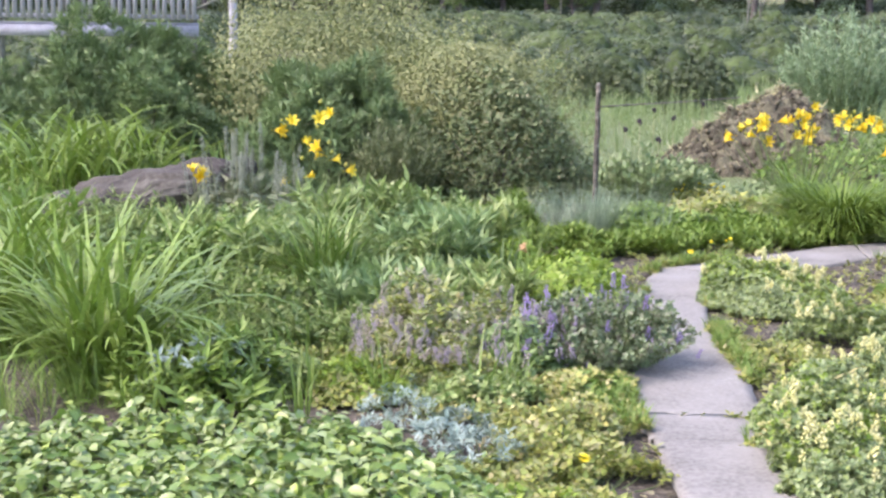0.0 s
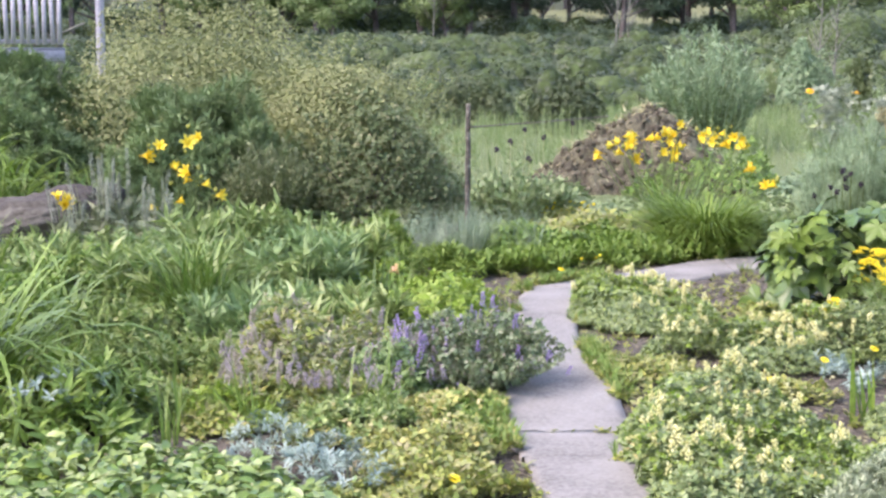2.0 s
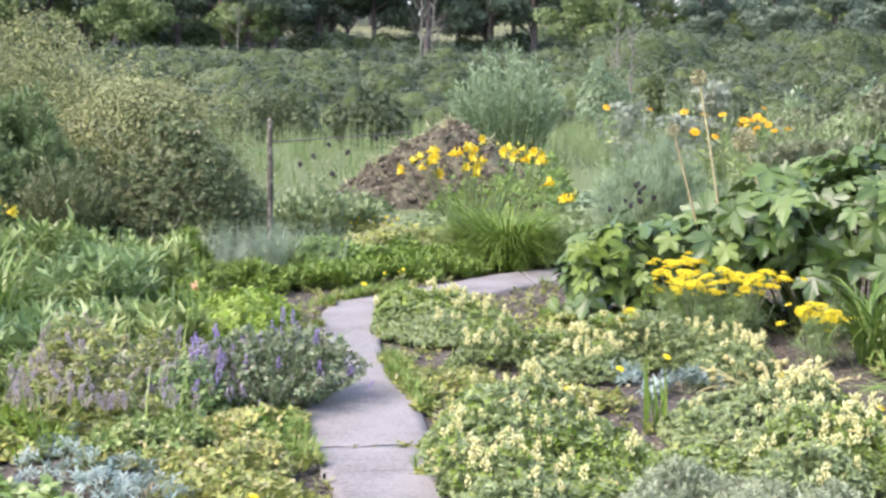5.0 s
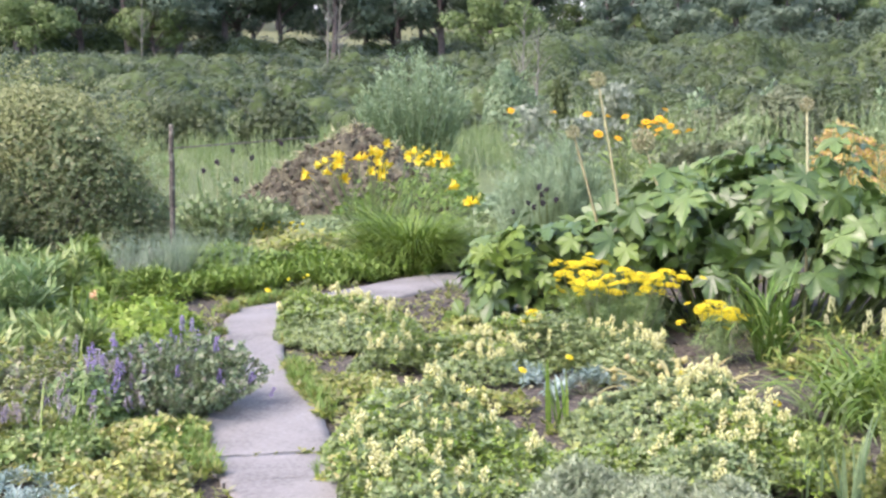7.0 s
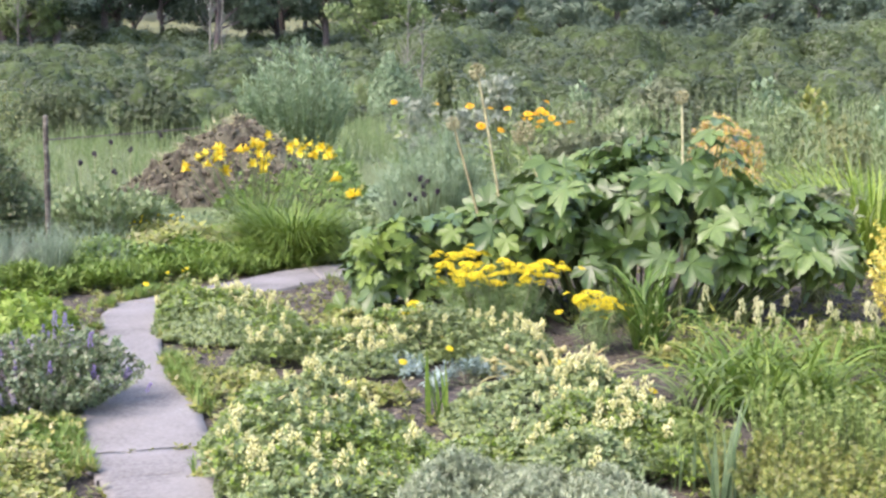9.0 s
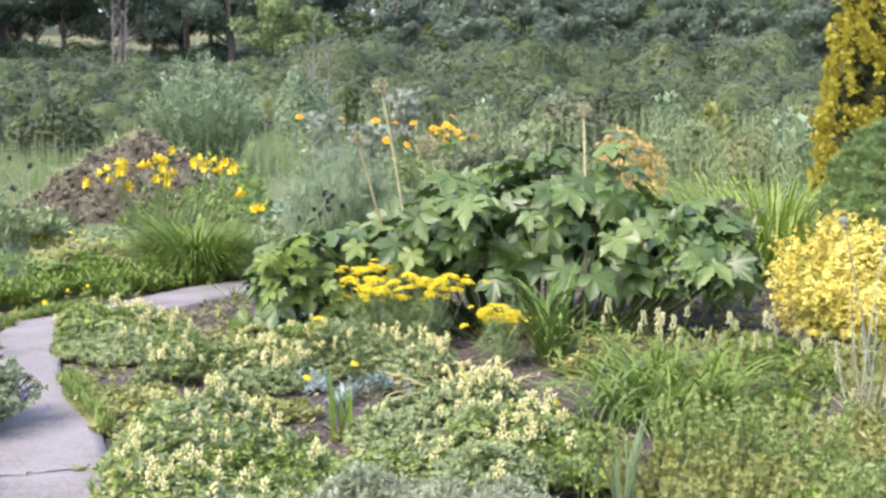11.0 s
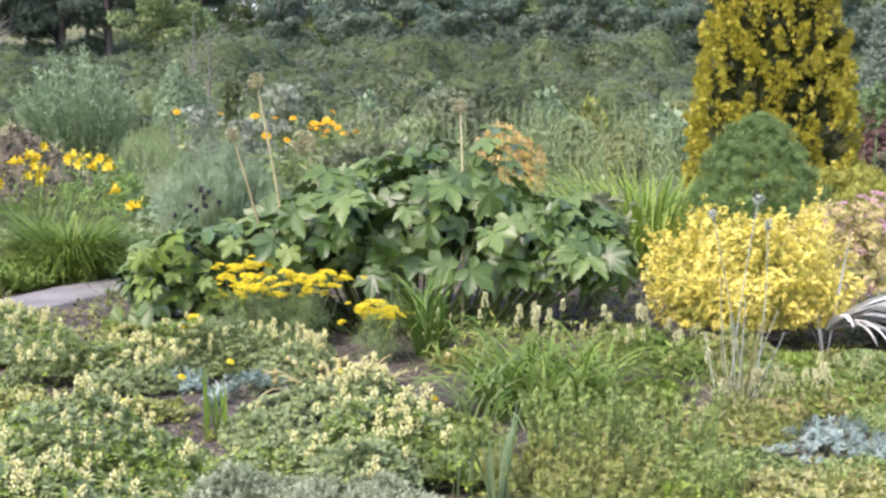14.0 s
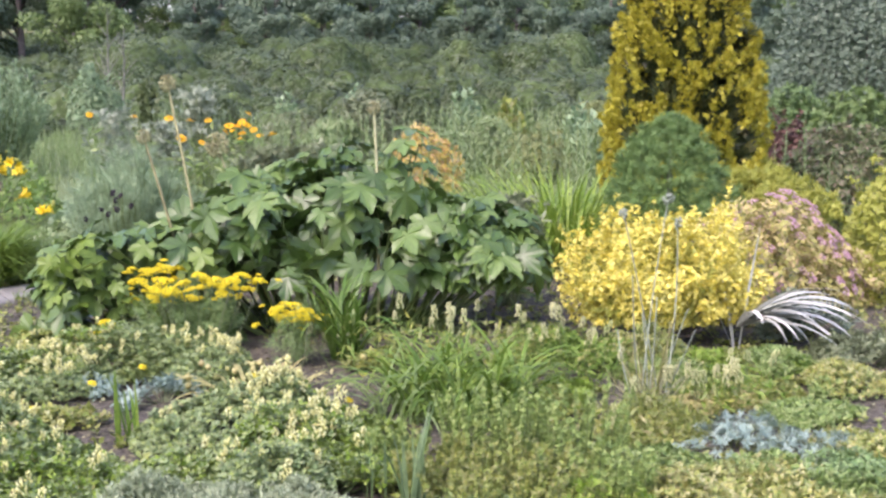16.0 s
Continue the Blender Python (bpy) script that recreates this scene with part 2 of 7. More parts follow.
# Bramble, thicket, tree and weed leaves: blue raised in the colour for haze.
M_BRAMBLE = foliage("bramble_leaf", (0.0307, 0.0511, 0.0216), (0.0594, 0.0921, 0.0365), (0.096, 0.138, 0.0548), (0.134, 0.178, 0.0765), clear=0.12, drift=0.8)
M_BRAMBLE_LT = foliage("thicket_leaf", (0.0577, 0.0863, 0.0309), (0.096, 0.133, 0.0494), (0.145, 0.184, 0.074), clear=0.19, drift=0.8)
M_TREE = foliage("tree_leaf", (0.0534, 0.099, 0.0638), (0.0977, 0.152, 0.0865), (0.159, 0.23, 0.125), clear=0.15, drift=0.65)
M_TREE_LT = foliage("light_tree_leaf", (0.0885, 0.159, 0.047), (0.139, 0.215, 0.0627), (0.19, 0.266, 0.0836), clear=0.19, drift=0.65)
M_WILLOW = foliage("willow_leaf", (0.162, 0.261, 0.135), (0.244, 0.357, 0.176), (0.325, 0.427, 0.243), clear=0.22)
M_SPIREA = foliage("pale_spirea_leaf", (0.34, 0.36, 0.09), (0.46, 0.42, 0.13), (0.50, 0.38, 0.2), clear=0.19)
# Filler cores of the thickets; darker green stands in for shade between leaves.
M_UNDER = foliage("shaded_thicket_core", (0.038, 0.0601, 0.0209), (0.079, 0.116, 0.0418), clear=0.0, rough=0.95, sheen=0.1, mottled=0.55, scale=3.0)
# Grey-green paled and blued in the colour as haze over the far bank.
M_THICKET = foliage("haze_grey_thicket_leaf", (0.0422, 0.0651, 0.0316), (0.0733, 0.105, 0.0515), (0.112, 0.149, 0.0797), clear=0.15, drift=0.8)
M_LIME = foliage("lime_leaf", (0.315, 0.357, 0.055), (0.411, 0.426, 0.088), clear=0.25)
M_OLIVE = foliage("grey_olive_leaf", (0.0836, 0.126, 0.0748), (0.132, 0.184, 0.115), (0.18, 0.239, 0.157), clear=0.12)
M_WEED = foliage("meadow_weed", (0.121, 0.199, 0.0722), (0.198, 0.296, 0.108), (0.286, 0.376, 0.16), (0.22, 0.319, 0.13), (0.308, 0.365, 0.185), (0.187, 0.285, 0.101), clear=0.22, drift=0.2)

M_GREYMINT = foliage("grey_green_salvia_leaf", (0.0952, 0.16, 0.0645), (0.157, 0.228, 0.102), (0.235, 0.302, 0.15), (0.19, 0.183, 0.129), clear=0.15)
M_BUFF = foliage("buff_seed_spike", (0.413, 0.429, 0.196), (0.575, 0.594, 0.299), (0.35, 0.401, 0.149), clear=0.12)


# ---- building tools ----


def at(bearing, d):
    """A place by bearing and distance; bearings to the right were taken a step further along."""
    return d * math.sin(radians(bearing)) + float(np.interp(bearing, [17.5, 21, 30, 45], [0.0, 0.15, 0.2, 0.25])), d * math.cos(radians(bearing))


def smooth(a, b, v):
    u = np.clip((v - a) / (b - a), 0, 1)
    return u * u * (3 - 2 * u)


def ground_z(x, y):
    """The lie of the land: a level garden, then a bank that rises to the wood."""
    x, y = np.asarray(x, float), np.asarray(y, float)
    d = np.hypot(x, y)
    far = smooth(41, 64, d) * 2.1 + smooth(64, 95, d) * 1.0 + smooth(125, 330, d) * 17.0
    return far + 0.012 * np.sin(x * 1.7 + 0.6) * np.sin(y * 1.3)


def mesh_of(name, V, F, mat, soft=False):
    V, F = np.ascontiguousarray(V, dtype=np.float32), np.ascontiguousarray(F, dtype=np.int32)
    me = bpy.data.meshes.new(name)
    k = F.shape[1]
    me.vertices.add(len(V))
    me.vertices.foreach_set("co", V.ravel())
    me.loops.add(F.size)
    me.loops.foreach_set("vertex_index", F.ravel())
    me.polygons.add(len(F))
    me.polygons.foreach_set("loop_start", np.arange(0, F.size, k, dtype=np.int32))
    if soft:
        me.polygons.foreach_set("use_smooth", np.ones(len(F), dtype=bool))
    me.update(calc_edges=True)
    me.materials.append(mat)
    return me


def thing(name, x, y, label, category, group="", kind="", z=None):
    ob = new(name)
    ob.location = (x, y, float(ground_z(x, y)) if z is None else z)
    ob.empty_display_size = 0.05
    return tagged(ob, label, category, group, kind)


def part(name, VF, mat, parent, label="", kind="", soft=False):
    ob = new(name, mesh_of(name, VF[0], VF[1], mat, soft))
    ob.parent = parent
    return tagged(ob, label, kind=kind)


def join(*pieces):
    V, F, k = [], [], 0
    for v, f in pieces:
        V.append(v)
        F.append(np.asarray(f) + k)
        k += len(v)
    return np.concatenate(V), np.concatenate(F)


def weld(VF):
    """Merges corners that share a place."""
    k, inv = np.unique(np.round(VF[0], 5), axis=0, return_inverse=True)
    F = inv.ravel()[VF[1]]
    return k, F[(F[:, 0] != F[:, 1]) & (F[:, 1] != F[:, 2]) & (F[:, 0] != F[:, 2])]


def unit(v):
    return v / np.maximum(np.linalg.norm(v, axis=-1, keepdims=True), 1e-9)


def frames(along, facing):
    """Turning matrices, with y along and z as near as can be to facing."""
    y = unit(along)
    x = unit(np.cross(y, facing))
    return np.stack([x, y, np.cross(x, y)], -1)


def strew(tpl, pos, R, size):
    """Copies of one small form (vertices, triangles), at places pos, turned by R and scaled."""
    tv, tf = tpl
    size = np.asarray(size, float)
    size = np.broadcast_to(size[:, None] if size.ndim == 1 else size, (len(pos), 3)) if size.ndim else np.full((len(pos), 3), float(size))
    V = np.einsum("nij,nkj->nki", R, tv[None] * size[:, None, :]) + pos[:, None, :]
    F = tf[None] + (np.arange(len(pos)) * len(tv))[:, None, None]
    return V.reshape(-1, 3), F.reshape(-1, tf.shape[1])


def lump(P, scale, seed=0):
    """Soft random relief, about -1 to 1."""
    g = np.random.default_rng(seed + 101)
    out = np.zeros(len(P))
    for i in range(7):
        out += np.sin(P @ (unit(g.normal(size=3)) * scale * g.uniform(0.6, 1.9)) + g.uniform(0, 6.28)) / 3.2
    return out


# small forms, each along +y, facing +z
LEAF2 = (np.array([[0, 0, 0], [0.3, 0.45, 0.02], [0, 1, -0.1], [-0.3, 0.45, 0.02]]), np.array([[0, 1, 2], [0, 2, 3]]))
OVAL = (np.array([[0, 0, 0], [0.28, 0.24, 0.10], [0.30, 0.55, 0.05], [0, 1, -0.22], [-0.30, 0.55, 0.05], [-0.28, 0.24, 0.10], [0, 0.42, -0.02]]),
        np.array([[0, 1, 6], [1, 2, 6], [2, 3, 6], [3, 4, 6], [4, 5, 6], [5, 0, 6]]))
LEAF1 = (np.array([[-0.3, 0.1, 0], [0.3, 0.1, 0.02], [0, 1, -0.1]]), np.array([[0, 1, 2]]))
SLIM = (np.array([[0, 0, 0], [0.13, 0.4, 0.03], [0, 1, -0.12], [-0.13, 0.4, 0.03]]), np.array([[0, 1, 2], [0, 2, 3]]))
LANCE = (np.array([[0, 0, 0], [0.11, 0.4, 0.03], [0, 1, -0.12], [-0.11, 0.4, 0.03], [0, 0.45, -0.01]]), np.array([[0, 1, 4], [1, 2, 4], [2, 3, 4], [3, 0, 4]]))
NEEDLE = (np.array([[-0.03, 0, 0], [0.03, 0, 0], [0, 1, 0]]), np.array([[0, 1, 2]]))


def sprig(n, tpl, spread, seed, size=0.5, axis=1.0):
    """n leaves round a short shoot along +y."""
    g = np.random.default_rng(seed)
    s = np.linspace(0, 1, n)
    a = np.arange(n) * 2.4 + g.uniform(0, 1, n)
    out = np.stack([np.cos(a), np.zeros(n), np.sin(a)], -1)
    al = out * spread + np.array([0, 1, 0]) * (1 - spread * 0.6) + g.normal(0, 0.12, (n, 3))
    return strew(tpl, np.stack([s * 0, s * axis * (1 - size), s * 0], -1), frames(al, np.array([0, 1.0, 0.2]) + 0.3 * out), size * g.uniform(0.75, 1.15, n))


def stemmed(VF, k, thick=0.012):
    """Ties the k-cornered pieces of a shoot together along a thin stem through their feet."""
    V, F = VF
    a = np.arange(len(V) // k - 1)
    mid = (V[a * k] + V[(a + 1) * k]) / 2 + np.array([thick, 0, thick])
    return np.concatenate([V, mid]), np.concatenate([F, np.column_stack([a * k, (a + 1) * k, len(V) + a])])


SPRIG3 = sprig(3, LEAF2, 0.9, 1, 0.7, 1.0)
SPRIG5 = sprig(5, LEAF2, 0.85, 2, 0.6, 1.0)
SPRIG5T = sprig(5, LEAF1, 0.85, 2, 0.62, 1.0)
SPRIG3T = sprig(3, LEAF1, 0.9, 1, 0.75, 1.0)
SPRIG7 = sprig(7, SLIM, 0.7, 3, 0.55, 1.0)
CANDLE = sprig(18, (SLIM[0] * np.array([0.45, 1, 1]), SLIM[1]), 0.6, 5, 0.5, 1.0)
ROSETTE = sprig(11, SLIM, 0.95, 6, 0.6, 0.7)
FEATHER = sprig(14, NEEDLE, 0.7, 8, 0.45, 1.0)


def octa(n=4, long=1.0):
    a = np.arange(n) * 2 * np.pi / n
    V = np.concatenate([[[0, 0, 0]], np.stack([0.5 * np.cos(a), np.full(n, 0.45 * long), 0.5 * np.sin(a)], -1), [[0, long, 0]]])
    i = np.arange(n)
    return V, np.concatenate([np.stack([np.zeros(n, int), 1 + (i + 1) % n, 1 + i], -1), np.stack([np.full(n, n + 1), 1 + i, 1 + (i + 1) % n], -1)])


BUD = octa()


def straps(n, length, width, lean=(5, 35), bend=(40, 110), spread=0.06, seed=0, segs=7, tip=0.15, squash=1.0, around=(0, 360)):
    """Arching strap leaves that rise from one crown."""
    g = np.random.default_rng(seed)
    phi = np.radians(g.uniform(*around, n))
    L, W = length * g.uniform(0.6, 1.12, n), width * g.uniform(0.7, 1.15, n)
    a0, k = np.radians(g.uniform(*lean, n)), np.radians(g.uniform(*bend, n))
    out = np.stack([np.cos(phi), np.sin(phi) * squash, np.zeros(n)], -1)
    phi2 = phi + np.pi / 2 + g.normal(0, 0.35, n)
    side = np.stack([np.cos(phi2), np.sin(phi2), g.normal(0, 0.15, n)], -1)
    p = out * (spread * np.sqrt(g.uniform(0, 1, n)))[:, None]
    pts, ws = [], []
    for i in range(segs + 1):
        s = i / segs
        pts.append(p.copy())
        ws.append(W * (0.65 + 0.35 * min(1, s * 4)) * (1 - max(0, (s - 0.45) / 0.55) ** 1.6 * (1 - tip * 0.2)))
        a = a0 + k * s ** 1.4
        p = p + (out * np.sin(a)[:, None] + np.array([0, 0, 1]) * np.cos(a)[:, None]) * (L / segs)[:, None]
    pts, ws = np.stack(pts, 1), np.stack(ws, 1)
    A, B = pts - side[:, None] * ws[..., None] / 2, pts + side[:, None] * ws[..., None] / 2
    V = np.stack([A, B], 2).reshape(-1, 3)
    i = np.arange(segs)
    q = np.concatenate([np.stack([2 * i, 2 * i + 1, 2 * i + 3], -1), np.stack([2 * i, 2 * i + 3, 2 * i + 2], -1)])
    return V, (q[None] + (np.arange(n) * 2 * (segs + 1))[:, None, None]).reshape(-1, 3)


def tubes(base, tips, r0, r1, segs=4, sides=4, bow=0.05, seed=0):
    """Bowed tapering stalks from base to tips."""
    g = np.random.default_rng(seed)
    base, tips = np.atleast_2d(base).astype(float), np.atleast_2d(tips).astype(float)
    n = len(tips)
    base = np.broadcast_to(base, (n, 3))
    d = tips - base
    L = np.linalg.norm(d, axis=1)
    off = unit(np.cross(d, g.normal(size=(n, 3)))) * (L * bow * g.uniform(0.3, 1, n))[:, None]
    u = unit(np.cross(d, np.array([0.31, 0.87, 0.21])))
    v = unit(np.cross(d, u))
    s = np.linspace(0, 1, segs + 1)
    c = base[:, None] + d[:, None] * s[None, :, None] + off[:, None] * np.sin(np.pi * s)[None, :, None]
    r = np.broadcast_to(r0, (n,))[:, None] * (1 - s) + np.broadcast_to(r1, (n,))[:, None] * s
    a = np.arange(sides) * 2 * np.pi / sides
    ring = u[:, None, None] * np.cos(a)[None, None, :, None] + v[:, None, None] * np.sin(a)[None, None, :, None]
    V = (c[:, :, None] + ring * r[..., None, None]).reshape(-1, 3)
    i, j = np.meshgrid(np.arange(segs), np.arange(sides), indexing="ij")
    i, j = i.ravel(), j.ravel()
    q0, q1, q2, q3 = i * sides + j, i * sides + (j + 1) % sides, (i + 1) * sides + (j + 1) % sides, (i + 1) * sides + j
    f = np.concatenate([np.stack([q0, q1, q2], -1), np.stack([q0, q2, q3], -1)])
    return V, (f[None] + (np.arange(n) * sides * (segs + 1))[:, None, None]).reshape(-1, 3)


def dome(n, rx, ry, rz, seed=0, rough=0.18, scale=5.0, low=-0.1, shell=0.35):
    """Places and outward directions on a lumpy dome whose base is at z = 0."""
    g = np.random.default_rng(seed)
    d = unit(g.normal(size=(n * 3, 3)))
    d = d[d[:, 2] > low][:n]
    r = (1 + rough * lump(d * scale, 1.0, seed)) * (1 - shell * g.uniform(0, 1, len(d)) ** 2.2)
    P = d * r[:, None] * np.array([rx, ry, rz])
    P[:, 2] = np.maximum(P[:, 2], 0.01)
    return P, unit(d / np.array([rx, ry, rz]))


def leaves_on(P, N, tpl, size, seed=0, up=0.3, wild=0.5, flat=False, var=0.35):
    """Leaves set on places P: pointing outward (or lying on the surface, with flat)."""
    g = np.random.default_rng(seed + 31)
    n = len(P)
    if flat:
        face = unit(N + g.normal(0, wild, (n, 3)) + np.array([0, 0, up]))
        al = np.cross(face, g.normal(size=(n, 3)))
        al[:, 2] -= 0.15
    else:
        al = unit(N + g.normal(0, wild, (n, 3)) + np.array([0, 0, up]))
        face = g.normal(size=(n, 3)) * 0.7 + np.array([0, 0, 1.0])
    return strew(tpl, P, frames(al, face), size * g.uniform(1 - var, 1 + var, n))


def patch(n, rx, ry, h, seed=0, rough=0.5, scale=7.0, edge=0.4):
    """Places on a low spreading cushion with an uneven rim and bare gaps."""
    g = np.random.default_rng(seed)
    a, r = g.uniform(0, 2 * np.pi, n), np.sqrt(g.uniform(0, 1, n))
    rim = 1 + edge * lump(np.stack([np.cos(a), np.sin(a), 0 * a], -1) * 2.5, 1.0, seed + 5)
    x, y = rx * r * rim * np.cos(a), ry * r * rim * np.sin(a)
    b = lump(np.stack([x, y, 0 * x], -1), scale, seed + 9)
    top = h * np.clip((1 - r ** 3) * (0.75 + rough * b) + 0.12, 0.06, None)
    P = np.stack([x, y, top * g.uniform(0.45, 1.0, n)], -1)
    N = unit(np.stack([x / rx * 0.5, y / ry * 0.5, np.full(n, 0.8)], -1))
    fine = lump(np.stack([x, y, 0 * x], -1), scale * 3.2, seed + 13)
    P[:, 2] *= 1 + 0.22 * fine
    keep = b + 0.25 * fine > -0.62 - 0.15 * (r < 0.5)
    return P[keep], N[keep]


# flowers
def daylily_bloom():
    pieces = []
    for i in range(6):
        a = i * math.pi / 3
        w = 0.28 if i % 2 else 0.40
        s = np.array([[0.0, 0.0], [0.12, 0.45], [0.30, 0.82], [0.52, 1.0], [0.68, 0.95]])
        ws = np.array([0.0, 0.8, 1.0, 0.7, 0.05]) * w
        c, sn = math.cos(a), math.sin(a)
        A = np.stack([s[:, 0] * c - ws * sn * 0.5, s[:, 1], s[:, 0] * sn + ws * c * 0.5], -1)
        B = np.stack([s[:, 0] * c + ws * sn * 0.5, s[:, 1], s[:, 0] * sn - ws * c * 0.5], -1)
        V = np.stack([A, B], 1).reshape(-1, 3)
        j = np.arange(4)
        pieces.append((V, np.concatenate([np.stack([2 * j, 2 * j + 1, 2 * j + 3], -1), np.stack([2 * j, 2 * j + 3, 2 * j + 2], -1)])))
    pieces.append(tubes([0, -0.25, 0], [[0, 0.0, 0]], 0.04, 0.0, 2, 5, 0))
    return weld(join(*pieces))


def daisy_bloom():
    a = np.arange(11) * 2 * np.pi / 11
    al = np.stack([np.cos(a), np.full(11, 0.25), np.sin(a)], -1)
    pet = strew(OVAL, al * 0.1, frames(al, np.array([0, 1.0, 0])), np.full(11, 0.42))
    g = np.random.default_rng(2)
    P = g.normal(0, 0.08, (14, 3)) * np.array([1, 0.3, 1]) + np.array([0, 0.1, 0])
    return join(pet, strew(BUD, P, frames(np.tile([0, 1.0, 0], (14, 1)), np.tile([0, 0, 1.0], (14, 1))), np.full(14, 0.16)))


def plate_bloom(seed, n=95):
    """A flat yarrow head of many small knobs."""
    g = np.random.default_rng(seed)
    r, a = np.sqrt(g.uniform(0, 1, n)), g.uniform(0, 6.28, n)
    P = np.stack([0.5 * r * np.cos(a), 0.5 * r * np.sin(a) * 0.85, 0.17 * (1 - r * r) + g.normal(0, 0.015, n)], -1)
    return strew(octa(5, 0.8), P, frames(np.tile([0, 0, 1.0], (n, 1)) + g.normal(0, 0.2, (n, 3)), np.tile([0, 1.0, 0], (n, 1))), g.uniform(0.085, 0.13, n))


def spike_bloom(seed, n=22, fat=0.12, blob=0.12):
    """Small florets whorled round an upright axis (+y)."""
    g = np.random.default_rng(seed)
    s = np.linspace(0, 1, n)
    a = np.arange(n) * 2.2
    rr = fat * (1.05 - 0.75 * s)
    P = np.stack([rr * np.cos(a) * 0.6, s, rr * np.sin(a) * 0.6], -1)
    al = np.stack([np.cos(a), np.full(n, 0.6), np.sin(a)], -1) + g.normal(0, 0.2, (n, 3))
    return strew(BUD, P, frames(al, np.tile([0, 1.0, 0], (n, 1))), blob * g.uniform(0.7, 1.2, n))


def cream_bloom(seed):
    """A tight head of upright two-lipped florets (+y)."""
    g = np.random.default_rng(seed)
    n = 9
    a = np.arange(n) * 2.4
    rr = np.linspace(0.3, 0.08, n)
    P = np.stack([rr * np.cos(a), np.linspace(-0.2, 1.15, n), rr * np.sin(a)], -1)
    al = np.stack([0.45 * np.cos(a), np.full(n, 1.0), 0.45 * np.sin(a)], -1) + g.normal(0, 0.12, (n, 3))
    return strew(octa(4, 1.9), P, frames(al, np.tile([0.2, 0.1, 1.0], (n, 1))), g.uniform(0.36, 0.52, n))


def lobed_leaf(seed, droop=0.25):
    """A broad five-lobed, toothed leaf, 1 long, drooping to its tips."""
    g = np.random.default_rng(seed)
    out = []
    lobes = [(-2.05, 0.56), (-1.0, 0.76), (0, 0.88), (1.0, 0.76), (2.05, 0.56)]
    edge = [(0.5, 0.225), (0.63, 0.265), (0.67, 0.195), (0.79, 0.165), (0.83, 0.095), (0.91, 0.06)]
    c, lift = np.array([0, 0.2]), []
    for a, L in lobes:
        a += g.normal(0, 0.06)
        d, p = np.array([math.sin(a), math.cos(a)]), np.array([math.cos(a), -math.sin(a)])
        for s, w in [(s, -w) for s, w in edge] + [(1.0, 0.0)] + edge[::-1]:
            out.append(c + d * L * s + p * w * (0.5 + 0.5 * L) + g.normal(0, 0.008, 2))
            lift.append(0.06 if s < 0.6 else 0.045 * (abs(w) > 0.15))
    out = np.array([[-0.03, 0.03], *out, [0.03, 0.03]])
    r = np.linalg.norm(out - c, axis=1)
    z = -droop * r ** 2 * 1.2 + np.array([0, *lift, 0]) + g.normal(0, 0.012, len(out))
    V = np.concatenate([[[0, 0.2, 0.0]], np.column_stack([out, z])])
    i = np.arange(1, len(out))
    return V, np.stack([np.zeros(len(i), int), i + 1, i], -1)


def pieces(name, meshes, P, R, S, parent):
    """Single leaves or blooms as objects of their own, sharing a few meshes."""
    for i in range(len(P)):
        ob = new(name, meshes[i % len(meshes)])
        ob.parent = parent[i] if isinstance(parent, list) else parent
        m = Matrix([list(r) for r in R[i]]).to_4x4()
        ob.matrix_basis = Matrix.Translation(P[i]) @ m @ Matrix.Scale(float(S[i]), 4)


def stalks(name, base, tips, r0, r1, mat, parent, segs=4, bow=0.05, seed=0):
    """Stalks, each a part of its own."""
    base = np.broadcast_to(np.asarray(base, float), (len(tips), 3))
    return [part(name, tubes(base[i], [tips[i]], r0, r1, segs, 5, bow, seed + i), mat, parent, soft=True) for i in range(len(tips))]


def upright(n, g, tilt=0.15):
    al = np.tile([0, 0, 1.0], (n, 1)) + g.normal(0, tilt, (n, 3))
    return frames(al, g.normal(size=(n, 3)))


